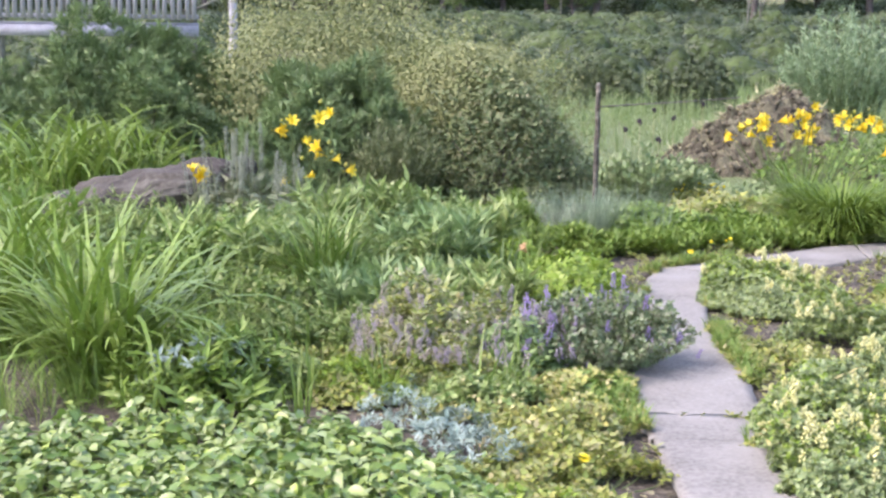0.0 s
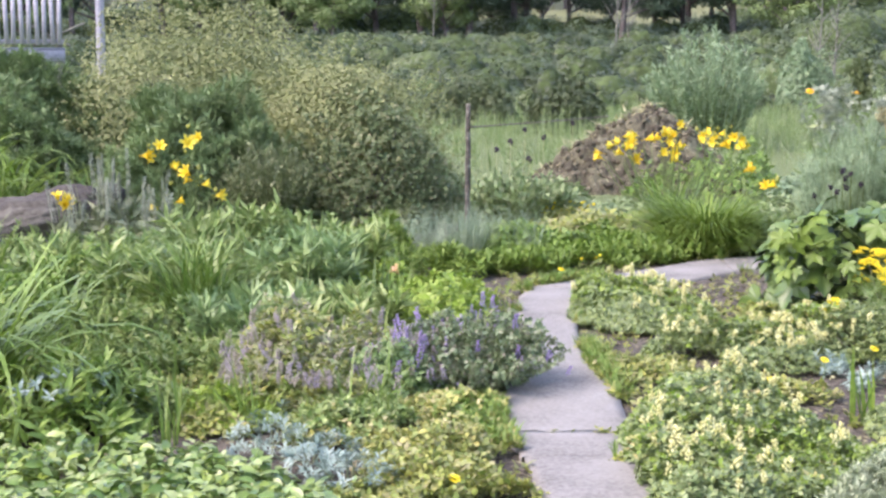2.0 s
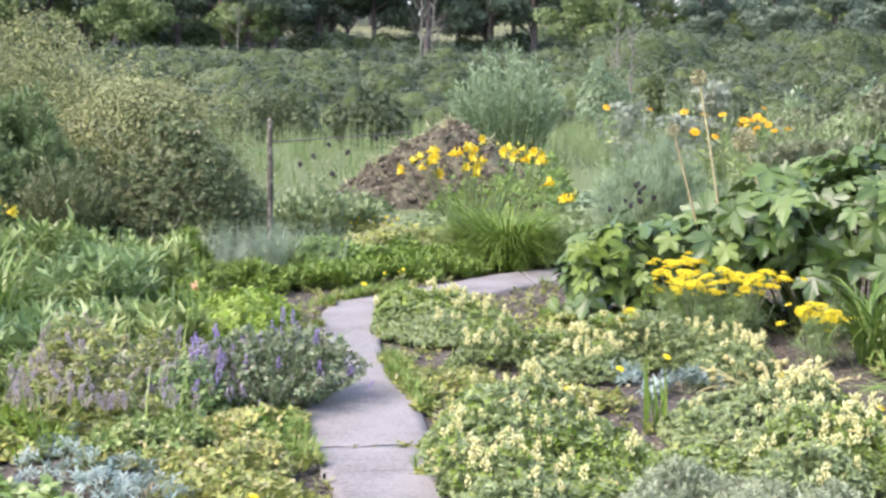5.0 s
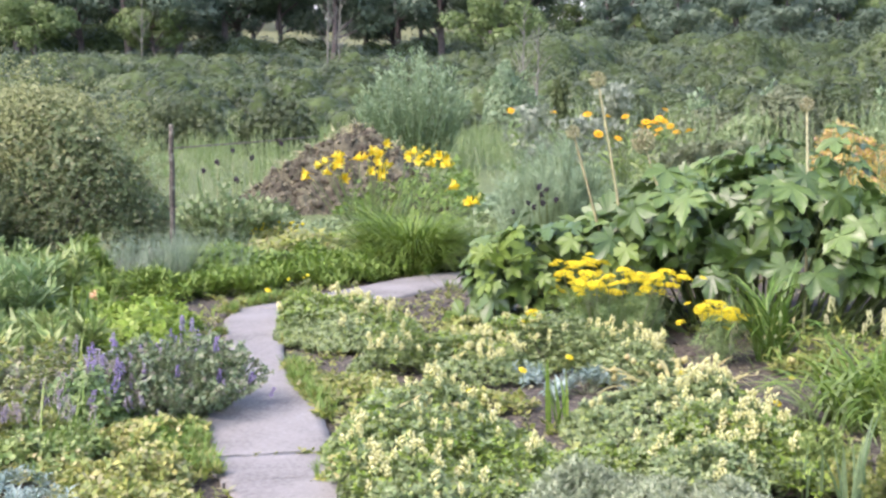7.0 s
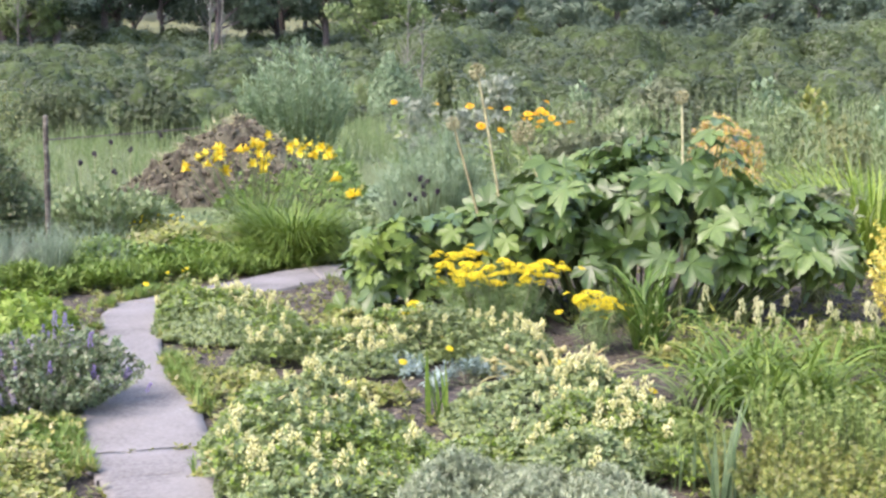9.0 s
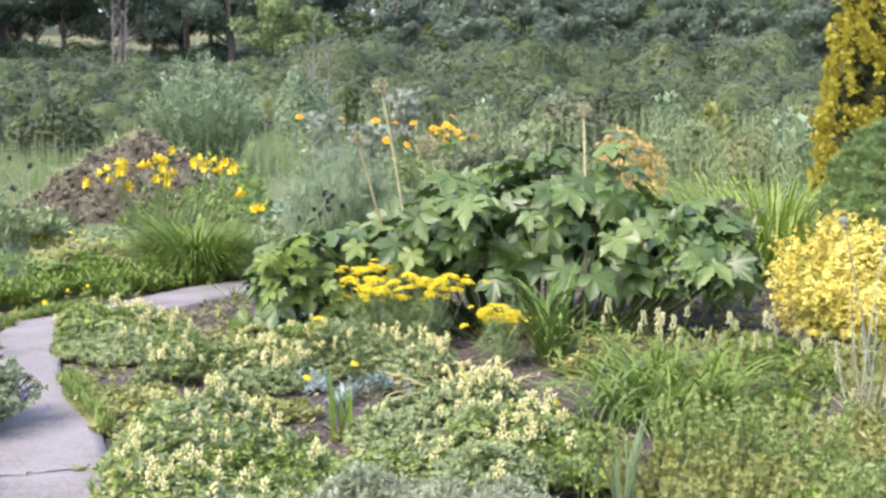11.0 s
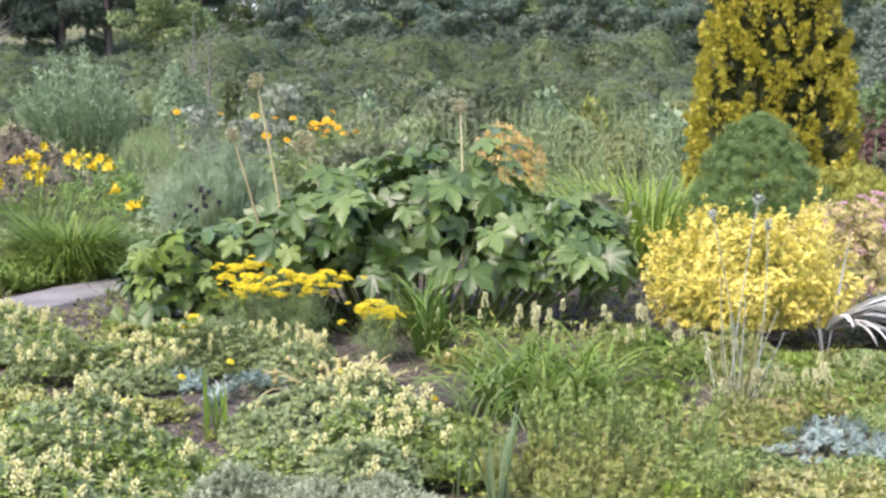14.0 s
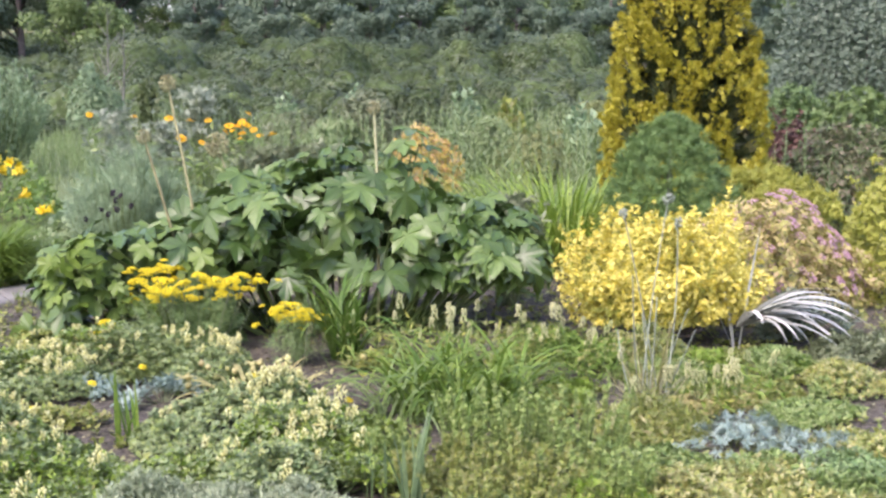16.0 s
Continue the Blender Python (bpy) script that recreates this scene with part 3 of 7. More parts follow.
# ---- the large structure ----
def build_ground():
    d = np.concatenate([np.arange(0, 14, 0.5), np.arange(14, 50, 1.5), np.arange(50, 110, 4), [130, 170, 240, 380, 700, 1500, 3000]])
    n = 144
    a = np.arange(n) * 2 * np.pi / n
    x, y = np.outer(d, np.sin(a)), np.outer(d, np.cos(a))
    V = np.stack([x, y, ground_z(x, y)], -1).reshape(-1, 3)
    i, j = np.meshgrid(np.arange(len(d) - 1), np.arange(n), indexing="ij")
    i, j = i.ravel(), j.ravel()
    F = np.stack([i * n + j, (i + 1) * n + j, (i + 1) * n + (j + 1) % n, i * n + (j + 1) % n], -1)
    m, nn, l = nodes_of("ground_earth_and_turf")
    tc, ln, mr, nz, nf, ad = (nn.new(k) for k in ("ShaderNodeTexCoord", "ShaderNodeVectorMath", "ShaderNodeMapRange", "ShaderNodeTexNoise", "ShaderNodeTexNoise", "ShaderNodeMath"))
    ln.operation = "LENGTH"
    l.new(tc.outputs["Object"], ln.inputs[0])
    nz.inputs["Scale"].default_value, nz.inputs["Detail"].default_value = 1.3, 6
    nf.inputs["Scale"].default_value, nf.inputs["Detail"].default_value = 34, 8
    for q in (nz, nf):
        l.new(tc.outputs["Object"], q.inputs["Vector"])
    mr.inputs["From Min"].default_value, mr.inputs["From Max"].default_value = 8.5, 17
    mr.inputs["To Min"].default_value, mr.inputs["To Max"].default_value = -0.25, 0.6
    l.new(ln.outputs["Value"], mr.inputs["Value"])
    ad.operation, ad.use_clamp = "ADD", True
    l.new(mr.outputs[0], ad.inputs[0])
    l.new(nz.outputs["Fac"], ad.inputs[1])
    earth = ramp(nn, [(0.3, (0.032, 0.028, 0.018)), (0.48, (0.075, 0.067, 0.044)), (0.6, (0.125, 0.112, 0.077)), (0.74, (0.205, 0.187, 0.132))])
    turf = ramp(nn, [(0.3, (0.05, 0.085, 0.02)), (0.5, (0.11, 0.16, 0.045)), (0.7, (0.19, 0.23, 0.09))])
    for q in (earth, turf):
        l.new(nf.outputs["Fac"], q.inputs[0])
    st, mx, bp = ramp(nn, [(0.52, (0, 0, 0)), (0.62, (1, 1, 1))]), nn.new("ShaderNodeMix"), nn.new("ShaderNodeBump")
    l.new(ad.outputs[0], st.inputs[0])
    mx.data_type = "RGBA"
    l.new(st.outputs[0], mx.inputs["Factor"])
    l.new(earth.outputs[0], mx.inputs["A"])
    l.new(turf.outputs[0], mx.inputs["B"])
    p = nn["Principled BSDF"]
    p.inputs["Roughness"].default_value = 0.95
    # Bank soil below brambles, its dark colour also standing in for shade between thickets.
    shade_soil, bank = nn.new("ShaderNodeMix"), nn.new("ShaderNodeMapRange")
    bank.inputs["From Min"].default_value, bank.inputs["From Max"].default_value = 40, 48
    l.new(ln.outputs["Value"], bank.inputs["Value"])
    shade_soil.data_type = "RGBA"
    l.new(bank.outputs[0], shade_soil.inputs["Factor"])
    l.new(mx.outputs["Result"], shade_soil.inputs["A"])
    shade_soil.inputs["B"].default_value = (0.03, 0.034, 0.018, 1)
    field, pale = nn.new("ShaderNodeMix"), nn.new("ShaderNodeMapRange")
    pale.inputs["From Min"].default_value, pale.inputs["From Max"].default_value = 128, 136
    l.new(ln.outputs["Value"], pale.inputs["Value"])
    field.data_type = "RGBA"
    l.new(pale.outputs[0], field.inputs["Factor"])
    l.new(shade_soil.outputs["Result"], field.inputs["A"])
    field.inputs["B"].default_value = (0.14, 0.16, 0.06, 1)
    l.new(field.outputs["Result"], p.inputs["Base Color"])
    bp.inputs["Strength"].default_value, bp.inputs["Distance"].default_value = 1.0, 0.03
    l.new(nf.outputs["Fac"], bp.inputs["Height"])
    l.new(bp.outputs[0], p.inputs["Normal"])
    ob = new("ground", mesh_of("ground", V, F, m, True))
    tagged(ob, "brown garden earth turning to rough turf and bank", "ground", kind="structure")


PATH_L = [(0.75, -3), (0.78, 1.5), (0.79, 4.46), (0.77, 4.82), (0.745, 5.17), (0.775, 5.57), (0.90, 6.03), (1.03, 6.53), (1.13, 7.11), (1.20, 7.79), (1.35, 8.44), (1.59, 8.77), (1.85, 8.94), (2.46, 9.37), (2.85, 9.65), (3.3, 9.86), (4.2, 10.2), (5.4, 10.4)]
PATH_R = [(1.15, -3), (1.17, 1.5), (1.19, 4.39), (1.21, 4.74), (1.25, 5.09), (1.32, 5.54), (1.37, 6.01), (1.38, 6.45), (1.42, 7.03), (1.57, 7.72), (1.72, 8.22), (1.92, 8.43), (2.12, 8.54), (2.50, 8.76), (2.83, 8.98), (3.2, 9.22), (4.2, 9.6), (5.4, 9.75)]


def spline(pts, s):
    p = np.array(pts, float)
    k = np.clip(np.floor(s).astype(int), 0, len(p) - 2)
    u = (s - k)[:, None]
    q = lambda i: p[np.clip(i, 0, len(p) - 1)]
    a, b, c, d = q(k - 1), q(k), q(k + 1), q(k + 2)
    return 0.5 * (2 * b + (c - a) * u + (2 * a - 5 * b + 4 * c - d) * u ** 2 + (3 * b - a - 3 * c + d) * u ** 3)


def on_path(x, y, extra=0.0):
    """True where a place lies on the path."""
    s = np.linspace(0, len(PATH_L) - 1, 160)
    l, r = spline(PATH_L, s), spline(PATH_R, s)
    c, w = (l + r) / 2, np.linalg.norm(l - r, axis=1) / 2
    d = np.hypot(np.asarray(x)[:, None] - c[None, :, 0], np.asarray(y)[:, None] - c[None, :, 1])
    return (d < w[None] + extra).any(1)


def build_path():
    root = thing("path", 0, 0, "winding pale grey worn concrete garden path with cracked slabs", "path", kind="structure", z=0)
    g = np.random.default_rng(3)
    cuts = [0, 1.4, 3.87, 10.6, 14.4, 17]
    across = 13
    crack = {c: np.cumsum(g.normal(0, 0.009, across)) for c in cuts}
    for a, b in zip(cuts, cuts[1:]):
        n = max(12, int((b - a) * 16))
        s = np.linspace(a, b, n)
        l, r = spline(PATH_L, s), spline(PATH_R, s)
        u = np.linspace(0, 1, across)
        wob = lambda k: 0.009 * lump(np.stack([s * 4, 0 * s + k, 0 * s], -1), 1.6, 40 + k) + 0.006 * lump(np.stack([s * 4, 0 * s + k, 0 * s], -1), 9, 44 + k)
        l[:, 0] += wob(1)
        r[:, 0] += wob(2)
        P = l[:, None] * (1 - u)[None, :, None] + r[:, None] * u[None, :, None]
        fw = unit(np.gradient((l + r) / 2, axis=0))
        P[0] += fw[0] * (crack[a] + 0.007)[:, None]
        P[-1] += fw[-1] * (crack[b] - 0.007)[:, None]
        z = 0.030 + 0.003 * lump(np.concatenate([P.reshape(-1, 2), np.zeros((P.size // 2, 1))], 1), 3.0, 12).reshape(n, across)
        z[:, [0, -1]] -= 0.006
        top = np.concatenate([P, z[..., None]], -1)
        rim = np.concatenate([np.arange(across), np.arange(1, n) * across + across - 1, (n - 1) * across + np.arange(across - 2, -1, -1), np.arange(n - 2, 0, -1) * across])
        V = top.reshape(-1, 3)
        low = V[rim].copy()
        low[:, 2] = -0.05
        i, j = np.meshgrid(np.arange(n - 1), np.arange(across - 1), indexing="ij")
        i, j = i.ravel(), j.ravel()
        F = np.stack([i * across + j, i * across + j + 1, (i + 1) * across + j + 1, (i + 1) * across + j], -1)
        k = np.arange(len(rim))
        S = np.stack([rim, len(V) + k, len(V) + (k + 1) % len(rim), np.roll(rim, -1)], -1)
        part("slab", (np.concatenate([V, low]), np.concatenate([F, S])), M_CONCRETE, root, soft=True)
    n = 60
    c = spline(PATH_L, np.full(n, 3.87)) * (1 - np.linspace(0, 1, n))[:, None] + spline(PATH_R, np.full(n, 3.87)) * np.linspace(0, 1, n)[:, None]
    c = c[g.uniform(0, 1, n) < np.linspace(0.05, 0.9, n) ** 2]
    moss = strew(SPRIG5, np.column_stack([c + g.normal(0, 0.012, c.shape), np.full(len(c), 0.025)]), upright(len(c), g, 0.5), g.uniform(0.02, 0.05, len(c)))
    part("moss_in_crack", moss, M_LOW, root, "green moss in the crack", "stuff")


def bushes(n, near, far, b0, b1, radius, height, per, size, seed, tpl):
    """Many low thickets over a stretch of land: a leafy shell with billows, over a solid core."""
    g = np.random.default_rng(seed)
    d = np.sqrt(g.uniform(near ** 2, far ** 2, n))
    b = np.radians(g.uniform(b0, b1, n))
    cx, cy = d * np.sin(b), d * np.cos(b)
    cz = ground_z(cx, cy)
    out, cores = [], []
    u, v = np.meshgrid(np.linspace(0, 2 * np.pi, 13)[:-1], np.linspace(0.0, 0.5 * np.pi, 5), indexing="ij")
    q = np.stack([np.cos(u) * np.cos(v), np.sin(u) * np.cos(v), np.sin(v)], -1).reshape(-1, 3)
    i, j = (k.ravel() for k in np.meshgrid(np.arange(12), np.arange(4), indexing="ij"))
    a0, a1 = i * 5 + j, ((i + 1) % 12) * 5 + j
    cf = np.concatenate([np.stack([a0, a1, a1 + 1], -1), np.stack([a0, a1 + 1, a0 + 1], -1)])
    base = []
    for k in range(6):
        billow = lambda e: 1 + 0.15 * lump(e, 3.0, seed + k) + 0.13 * lump(e, 8.5, seed + k + 50)
        e = unit(g.normal(size=(per * 3, 3)))
        e = e[e[:, 2] > -0.05][:per]
        base.append((e * (billow(e) * g.uniform(0.92, 1.05, len(e)))[:, None], e, q * (billow(q) * 0.87)[:, None]))
    for i in range(n):
        P, N, C = base[i % 6]
        a, r, h = g.uniform(0, 6.28), g.uniform(*radius), g.uniform(*height)
        c, s = math.cos(a), math.sin(a)
        R = np.array([[c, -s, 0], [s, c, 0], [0, 0, 1]])
        foot = np.array([cx[i], cy[i], cz[i] - 0.1])
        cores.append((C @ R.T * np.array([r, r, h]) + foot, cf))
        out.append(leaves_on((P @ R.T) * np.array([r, r, h]) + foot, N @ R.T, tpl, size, seed + i, 0.1, 0.15, True))
    return join(*out), join(*cores)


def build_bank():
    rows = [("bramble_thicket", 430, 43, 69, -20, 55, (0.6, 1.6), (0.5, 1.25), 460, 0.14, 11, M_BRAMBLE, "dense dark green bramble covering the bank below the wood", "bramble"),
            ("bank_thicket", 330, 42, 69, -20, 55, (0.5, 1.4), (0.5, 1.2), 400, 0.13, 15, M_THICKET, "thicket on the bank, its greyish green carrying distance haze", "thicket"),
            ("bank_scrub", 430, 39, 67, -20, 55, (0.4, 1.2), (0.4, 1.0), 320, 0.13, 12, M_BRAMBLE_LT, "lighter green scrub on the bank", "scrub"),
            ("bank_top_scrub", 120, 68, 92, -20, 55, (1.0, 2.2), (0.4, 0.9), 500, 0.16, 18, M_BRAMBLE_LT, "low scrub and rank grass on top of the bank", "scrub"),
            ("tall_bramble_thicket", 34, 58, 70, 20, 41, (1.5, 3.0), (1.3, 2.3), 1700, 0.16, 13, M_BRAMBLE, "high heaped dark green bramble thicket on the bank", "bramble"),
            ("wood_undergrowth", 120, 99, 122, -25, 6, (2.2, 4.0), (2.0, 4.2), 900, 0.24, 14, M_TREE, "dark undergrowth below the trees of the wood", "undergrowth"),
            ("wood_edge_scrub", 46, 95, 106, 5, 18, (1.2, 2.4), (0.9, 2.4), 700, 0.2, 17, M_TREE, "low dark scrub between the trunks at the wood's edge", "undergrowth"),
            ("wood_undergrowth", 130, 99, 122, 17, 62, (2.2, 4.0), (2.0, 4.2), 900, 0.24, 16, M_TREE, "dark undergrowth below the trees of the wood", "undergrowth")]
    for name, n, near, far, b0, b1, r, h, per, size, seed, mat, label, cat in rows:
        leafy, shade = bushes(n, near, far, b0, b1, r, h, per, size, seed, LEAF1)
        tagged(new(name, mesh_of(name, *leafy, mat)), label, cat, kind="stuff")
        tagged(new(name + "_inside", mesh_of(name + "_inside", *shade, M_UNDER)), "solid thicket core, darker green standing in for shade within", cat, kind="stuff")


def tree_thing(seed, h, r, leaf, mat, n=2400, low=0.15, name="woodland_tree", label="tall dark green leafy tree on top of the bank", fork=5):
    """A tapered trunk that forks into limbs, and a crown of many leaf sprays with gaps."""
    g = np.random.default_rng(seed)
    root = thing(name, 0, 0, label, "tree", "trees of the wood", z=0)
    top = np.array([g.normal(0, 0.3), g.normal(0, 0.3), h * 0.8])
    limbs = [tubes([0, 0, -0.3], [top], h * 0.022, h * 0.006, 8, 7, 0.03, seed)]
    tips = []
    for k in range(fork + 9):
        s = g.uniform(low + 0.05, 0.8)
        a = k * 2.4 + g.normal(0, 0.3)
        p0 = top * s
        L = r * g.uniform(0.7, 1.1) * (1.15 - 0.55 * s)
        tip = p0 + np.array([math.cos(a) * L, math.sin(a) * L, L * g.uniform(0.35, 0.9)])
        limbs.append(tubes(p0, [tip], h * 0.009, h * 0.002, 5, 5, 0.1, seed + k))
        tips += [tip, (p0 + tip * 2) / 3]
    tips += [top, top * 1.12]
    part("trunk", join(*limbs), M_BARK, root, "dark grey bark", soft=True)
    tips = np.array(tips)
    which = g.integers(0, len(tips), n)
    spread = r * g.uniform(0.22, 0.42, len(tips))
    d = unit(g.normal(size=(n, 3)))
    P = tips[which] + d * (spread[which] * g.uniform(0.35, 1, n) ** 0.5)[:, None] * np.array([1.15, 1.15, 0.75])
    part("crown", leaves_on(P, d, LEAF1, leaf, seed, 0.25, 0.5, True), mat, root)
    return root


def build_wood():
    g = np.random.default_rng(21)
    kinds = [tree_thing(100 + k, 10.5 + k * 0.6, 3.0 + 0.2 * (k % 3), 0.3, M_TREE, 11000, 0.12 if k % 2 else 0.22) for k in range(5)]
    b, k = -23.0, 0
    spots = []
    while b < 60:
        spots.append((b + g.normal(0, 0.4), 96 + g.uniform(-3, 5)))
        b += g.uniform(1.7, 2.7)
    b = -22.0
    while b < 60:
        spots.append((b, 116 + g.uniform(-4, 8)))
        b += g.uniform(1.8, 3.2)
    spots += [(8.7, 101), (7.4, 108), (-2.6, 102), (3.2, 106), (15.4, 103), (0.4, 99)]
    b = -22.0
    while b < 60:
        spots.append((b, g.uniform(215, 250)))
        b += g.uniform(0.9, 1.5)
    used = set()
    for i, (b, d) in enumerate(spots):
        if 21.5 < b < 38 and i % 4 == 1:
            continue
        x, y = at(b, d)
        m = pose(x, y, float(ground_z(x, y)) - 0.1, 0, 0, g.uniform(0, 360))
        if d > 200:
            m = m @ Matrix.Scale(1.5, 4)
        j = i % 5
        if j not in used:
            used.add(j)
            kinds[j].matrix_basis = m
        else:
            copy_thing(kinds[j], m)
    for i, (b, d, size) in enumerate(((24.2, 86, 0.62), (27.0, 80, 0.55), (29.3, 84, 0.66), (31.4, 77, 0.56), (33.6, 82, 0.64), (35.6, 75, 0.54), (37.4, 79, 0.62), (39.5, 72, 0.52), (41.6, 76, 0.6), (44.0, 74, 0.55), (47.0, 76, 0.62), (49.5, 70, 0.56), (52.5, 74, 0.6))):
        x, y = at(b, d)
        tree = copy_thing(kinds[1 if i % 2 else 3], pose(x, y, float(ground_z(x, y)) - 0.9, 0, 0, g.uniform(0, 360)) @ Matrix.Scale(size, 4))
        tagged(tree, "broad dark green tree with low boughs on the bank")
    pale = tree_thing(140, 5.6, 2.1, 0.19, M_TREE_LT, 9000, 0.1, "young_tree", "young light green leafy tree in front of the wood")
    first = True
    for b, d in ((0.6, 84), (19.6, 72), (34.9, 84), (38.2, 90), (40.5, 84), (-12.0, 80), (5.5, 92), (43.5, 88), (48.0, 80), (-1.2, 96), (-5.0, 95), (23.2, 99), (31.2, 96), (26.4, 97), (29.6, 93)):
        x, y = at(b, d)
        m = pose(x, y, float(ground_z(x, y)) - 0.1, 0, 0, g.uniform(0, 360))
        if first:
            pale.matrix_basis = m
            first = False
        else:
            copy_thing(pale, m)


def build_meadow():
    g = np.random.default_rng(31)
    tuft = straps(15, 0.55, 0.016, (0, 18), (5, 70), 0.18, 33, 2)
    n = 3000
    d, b = np.sqrt(g.uniform(11.5 ** 2, 46 ** 2, n)), np.radians(g.uniform(-6, 60, n))
    x, y = d * np.sin(b), d * np.cos(b)
    keep = ~on_path(x, y, 0.3)
    x, y = x[keep], y[keep]
    n = len(x)
    a = g.uniform(0, 6.28, n)
    R = np.zeros((n, 3, 3))
    R[:, 0, 0], R[:, 0, 1], R[:, 1, 0], R[:, 1, 1], R[:, 2, 2] = np.cos(a), -np.sin(a), np.sin(a), np.cos(a), 1
    tagged(new("meadow_grass", mesh_of("meadow_grass", *strew(tuft, np.column_stack([x, y, ground_z(x, y)]), R, g.uniform(0.6, 1.4, n) * np.interp(np.hypot(x, y), [12, 17, 26], [0.25, 0.4, 0.7])), M_PALEGRASS)), "rough pale green meadow grass beyond the beds", "grass", kind="stuff")
    s = np.linspace(0.1, 1, 22)
    al = np.stack([np.cos(np.arange(22) * 2.4), np.sin(np.arange(22) * 2.4), 0.7 + s], -1)
    weed = join(tubes([0, 0, 0], [[0, 0, 1]], 0.009, 0.004, 3, 3, 0.03), strew((LANCE[0] * np.array([0.9, 1, 1]), LANCE[1]), np.column_stack([0 * s, 0 * s, s]), frames(al, np.tile([0.1, 0.1, 1.0], (22, 1))), 0.17 * (1.2 - 0.7 * s)))
    n = 3400
    d, b = np.sqrt(g.uniform(13 ** 2, 38 ** 2, n)), np.radians(np.where(g.uniform(0, 1, n) < 0.6, g.uniform(24, 60, n), g.uniform(3, 24, n)))
    x, y = d * np.sin(b), d * np.cos(b)
    thick = lump(np.column_stack([x, y, 0 * x]), 0.5, 8) > -0.25
    x, y = x[thick], y[thick]
    n = len(x)
    tagged(new("meadow_weeds", mesh_of("meadow_weeds", *strew(weed, np.column_stack([x, y, ground_z(x, y)]), np.eye(3)[None].repeat(n, 0), g.uniform(0.4, 1.15, n) * np.where(np.arctan2(x, y) < radians(23), 0.62, 1.0)), M_WEED)), "tall tangled flowering weeds in the meadow", "weeds", kind="stuff")


build_ground()
build_path()
build_bank()
build_wood()
build_meadow()


# ---- kinds of plants ----
def bush(name, bearing, d, rx, ry, rz, mat, n, tpl, size, label, category="shrub", seed=0, group="", rough=0.18, scale=4.0, wild=0.8, up=0.3, inner=None, stems=14, shell=0.35, low=-0.1, sprays=True, thick=60, reach=1.0, waist=1.0, flat=False):
    """A woody or leafy bush: branches inside, leaves on a lumpy outline, darker leaves within where given."""
    x, y = at(bearing, d)
    root = thing(name, x, y, label, category, group)
    P, N = dome(n, rx, ry, rz, seed, rough, scale, low, shell)
    if stems:
        T, _ = dome(stems, rx * 0.85, ry * 0.85, rz * 0.88, seed + 3, rough, scale, 0.05, 0.3)
        part("branchwork", tubes([0, 0, 0], T, 0.012 * rz + 0.004, 0.003, 5, 5, 0.1, seed), M_BARK, root, kind="stuff")
    if sprays:
        g = np.random.default_rng(seed + 77)
        k = max(12, n // thick)
        S, D = dome(k, rx * 0.93, ry * 0.93, rz * 0.93, seed + 5, rough, scale, 0.0, 0.1)
        D = unit(D + g.normal(0, 0.35, D.shape) + np.array([0, 0, 0.5]))
        L = reach * (0.10 + 0.12 * rz) * g.uniform(0.3, 1.2, len(S))
        Q = (S[:, None] + D[:, None] * (L[:, None] * g.uniform(0, 1, (len(S), 16)))[..., None]).reshape(-1, 3)
        P, N = np.concatenate([P, Q]), np.concatenate([N, np.repeat(D, 16, 0)])
    P[:, :2] *= waist + (1 - waist) * np.clip(P[:, 2:] / (0.55 * rz), 0, 1)
    part("foliage", leaves_on(P, N, tpl, size, seed, up, wild, flat), mat, root)
    if inner:
        P, N = dome(int(n * 0.5), rx * 0.86, ry * 0.86, rz * 0.84, seed + 7, rough, scale, max(low, -0.1), 0.5)
        P[:, :2] *= waist + (1 - waist) * np.clip(P[:, 2:] / (0.55 * rz), 0, 1)
        part("inner_foliage", leaves_on(P, N, tpl, size, seed + 8, up, wild, flat), inner, root)
    return root


def wand_bush(name, bearing, d, r, h, mat, n, per, tpl, size, label, category, seed, group="", base=0.35, stem=None, tilt=0.35):
    """Upright or leaning shoots from one foot, leafy along their length."""
    g = np.random.default_rng(seed)
    x, y = at(bearing, d)
    root = thing(name, x, y, label, category, group)
    a, rr = g.uniform(0, 6.28, n), r * np.sqrt(g.uniform(0, 1, n))
    foot = np.column_stack([rr * np.cos(a) * base, rr * np.sin(a) * base, np.zeros(n)])
    tip = np.column_stack([rr * np.cos(a), rr * np.sin(a), h * (1.08 - 0.45 * (rr / r) ** 2) * g.uniform(0.75, 1.05, n)])
    part("stemwork", tubes(foot, tip, 0.004 + 0.003 * h, 0.002, 4, 3, 0.06, seed), stem or M_STEM, root, kind="stuff")
    P = (foot[:, None] + (tip - foot)[:, None] * g.uniform(0.12, 1.0, (n, per, 1))).reshape(-1, 3)
    D = np.repeat(unit(tip - foot), per, 0) * (1 - tilt) + unit(g.normal(size=P.shape) * np.array([1, 1, 0.4])) * tilt * 1.6
    part("foliage", leaves_on(P, unit(D), tpl, size, seed, 0.1, 0.2), mat, root)
    return root


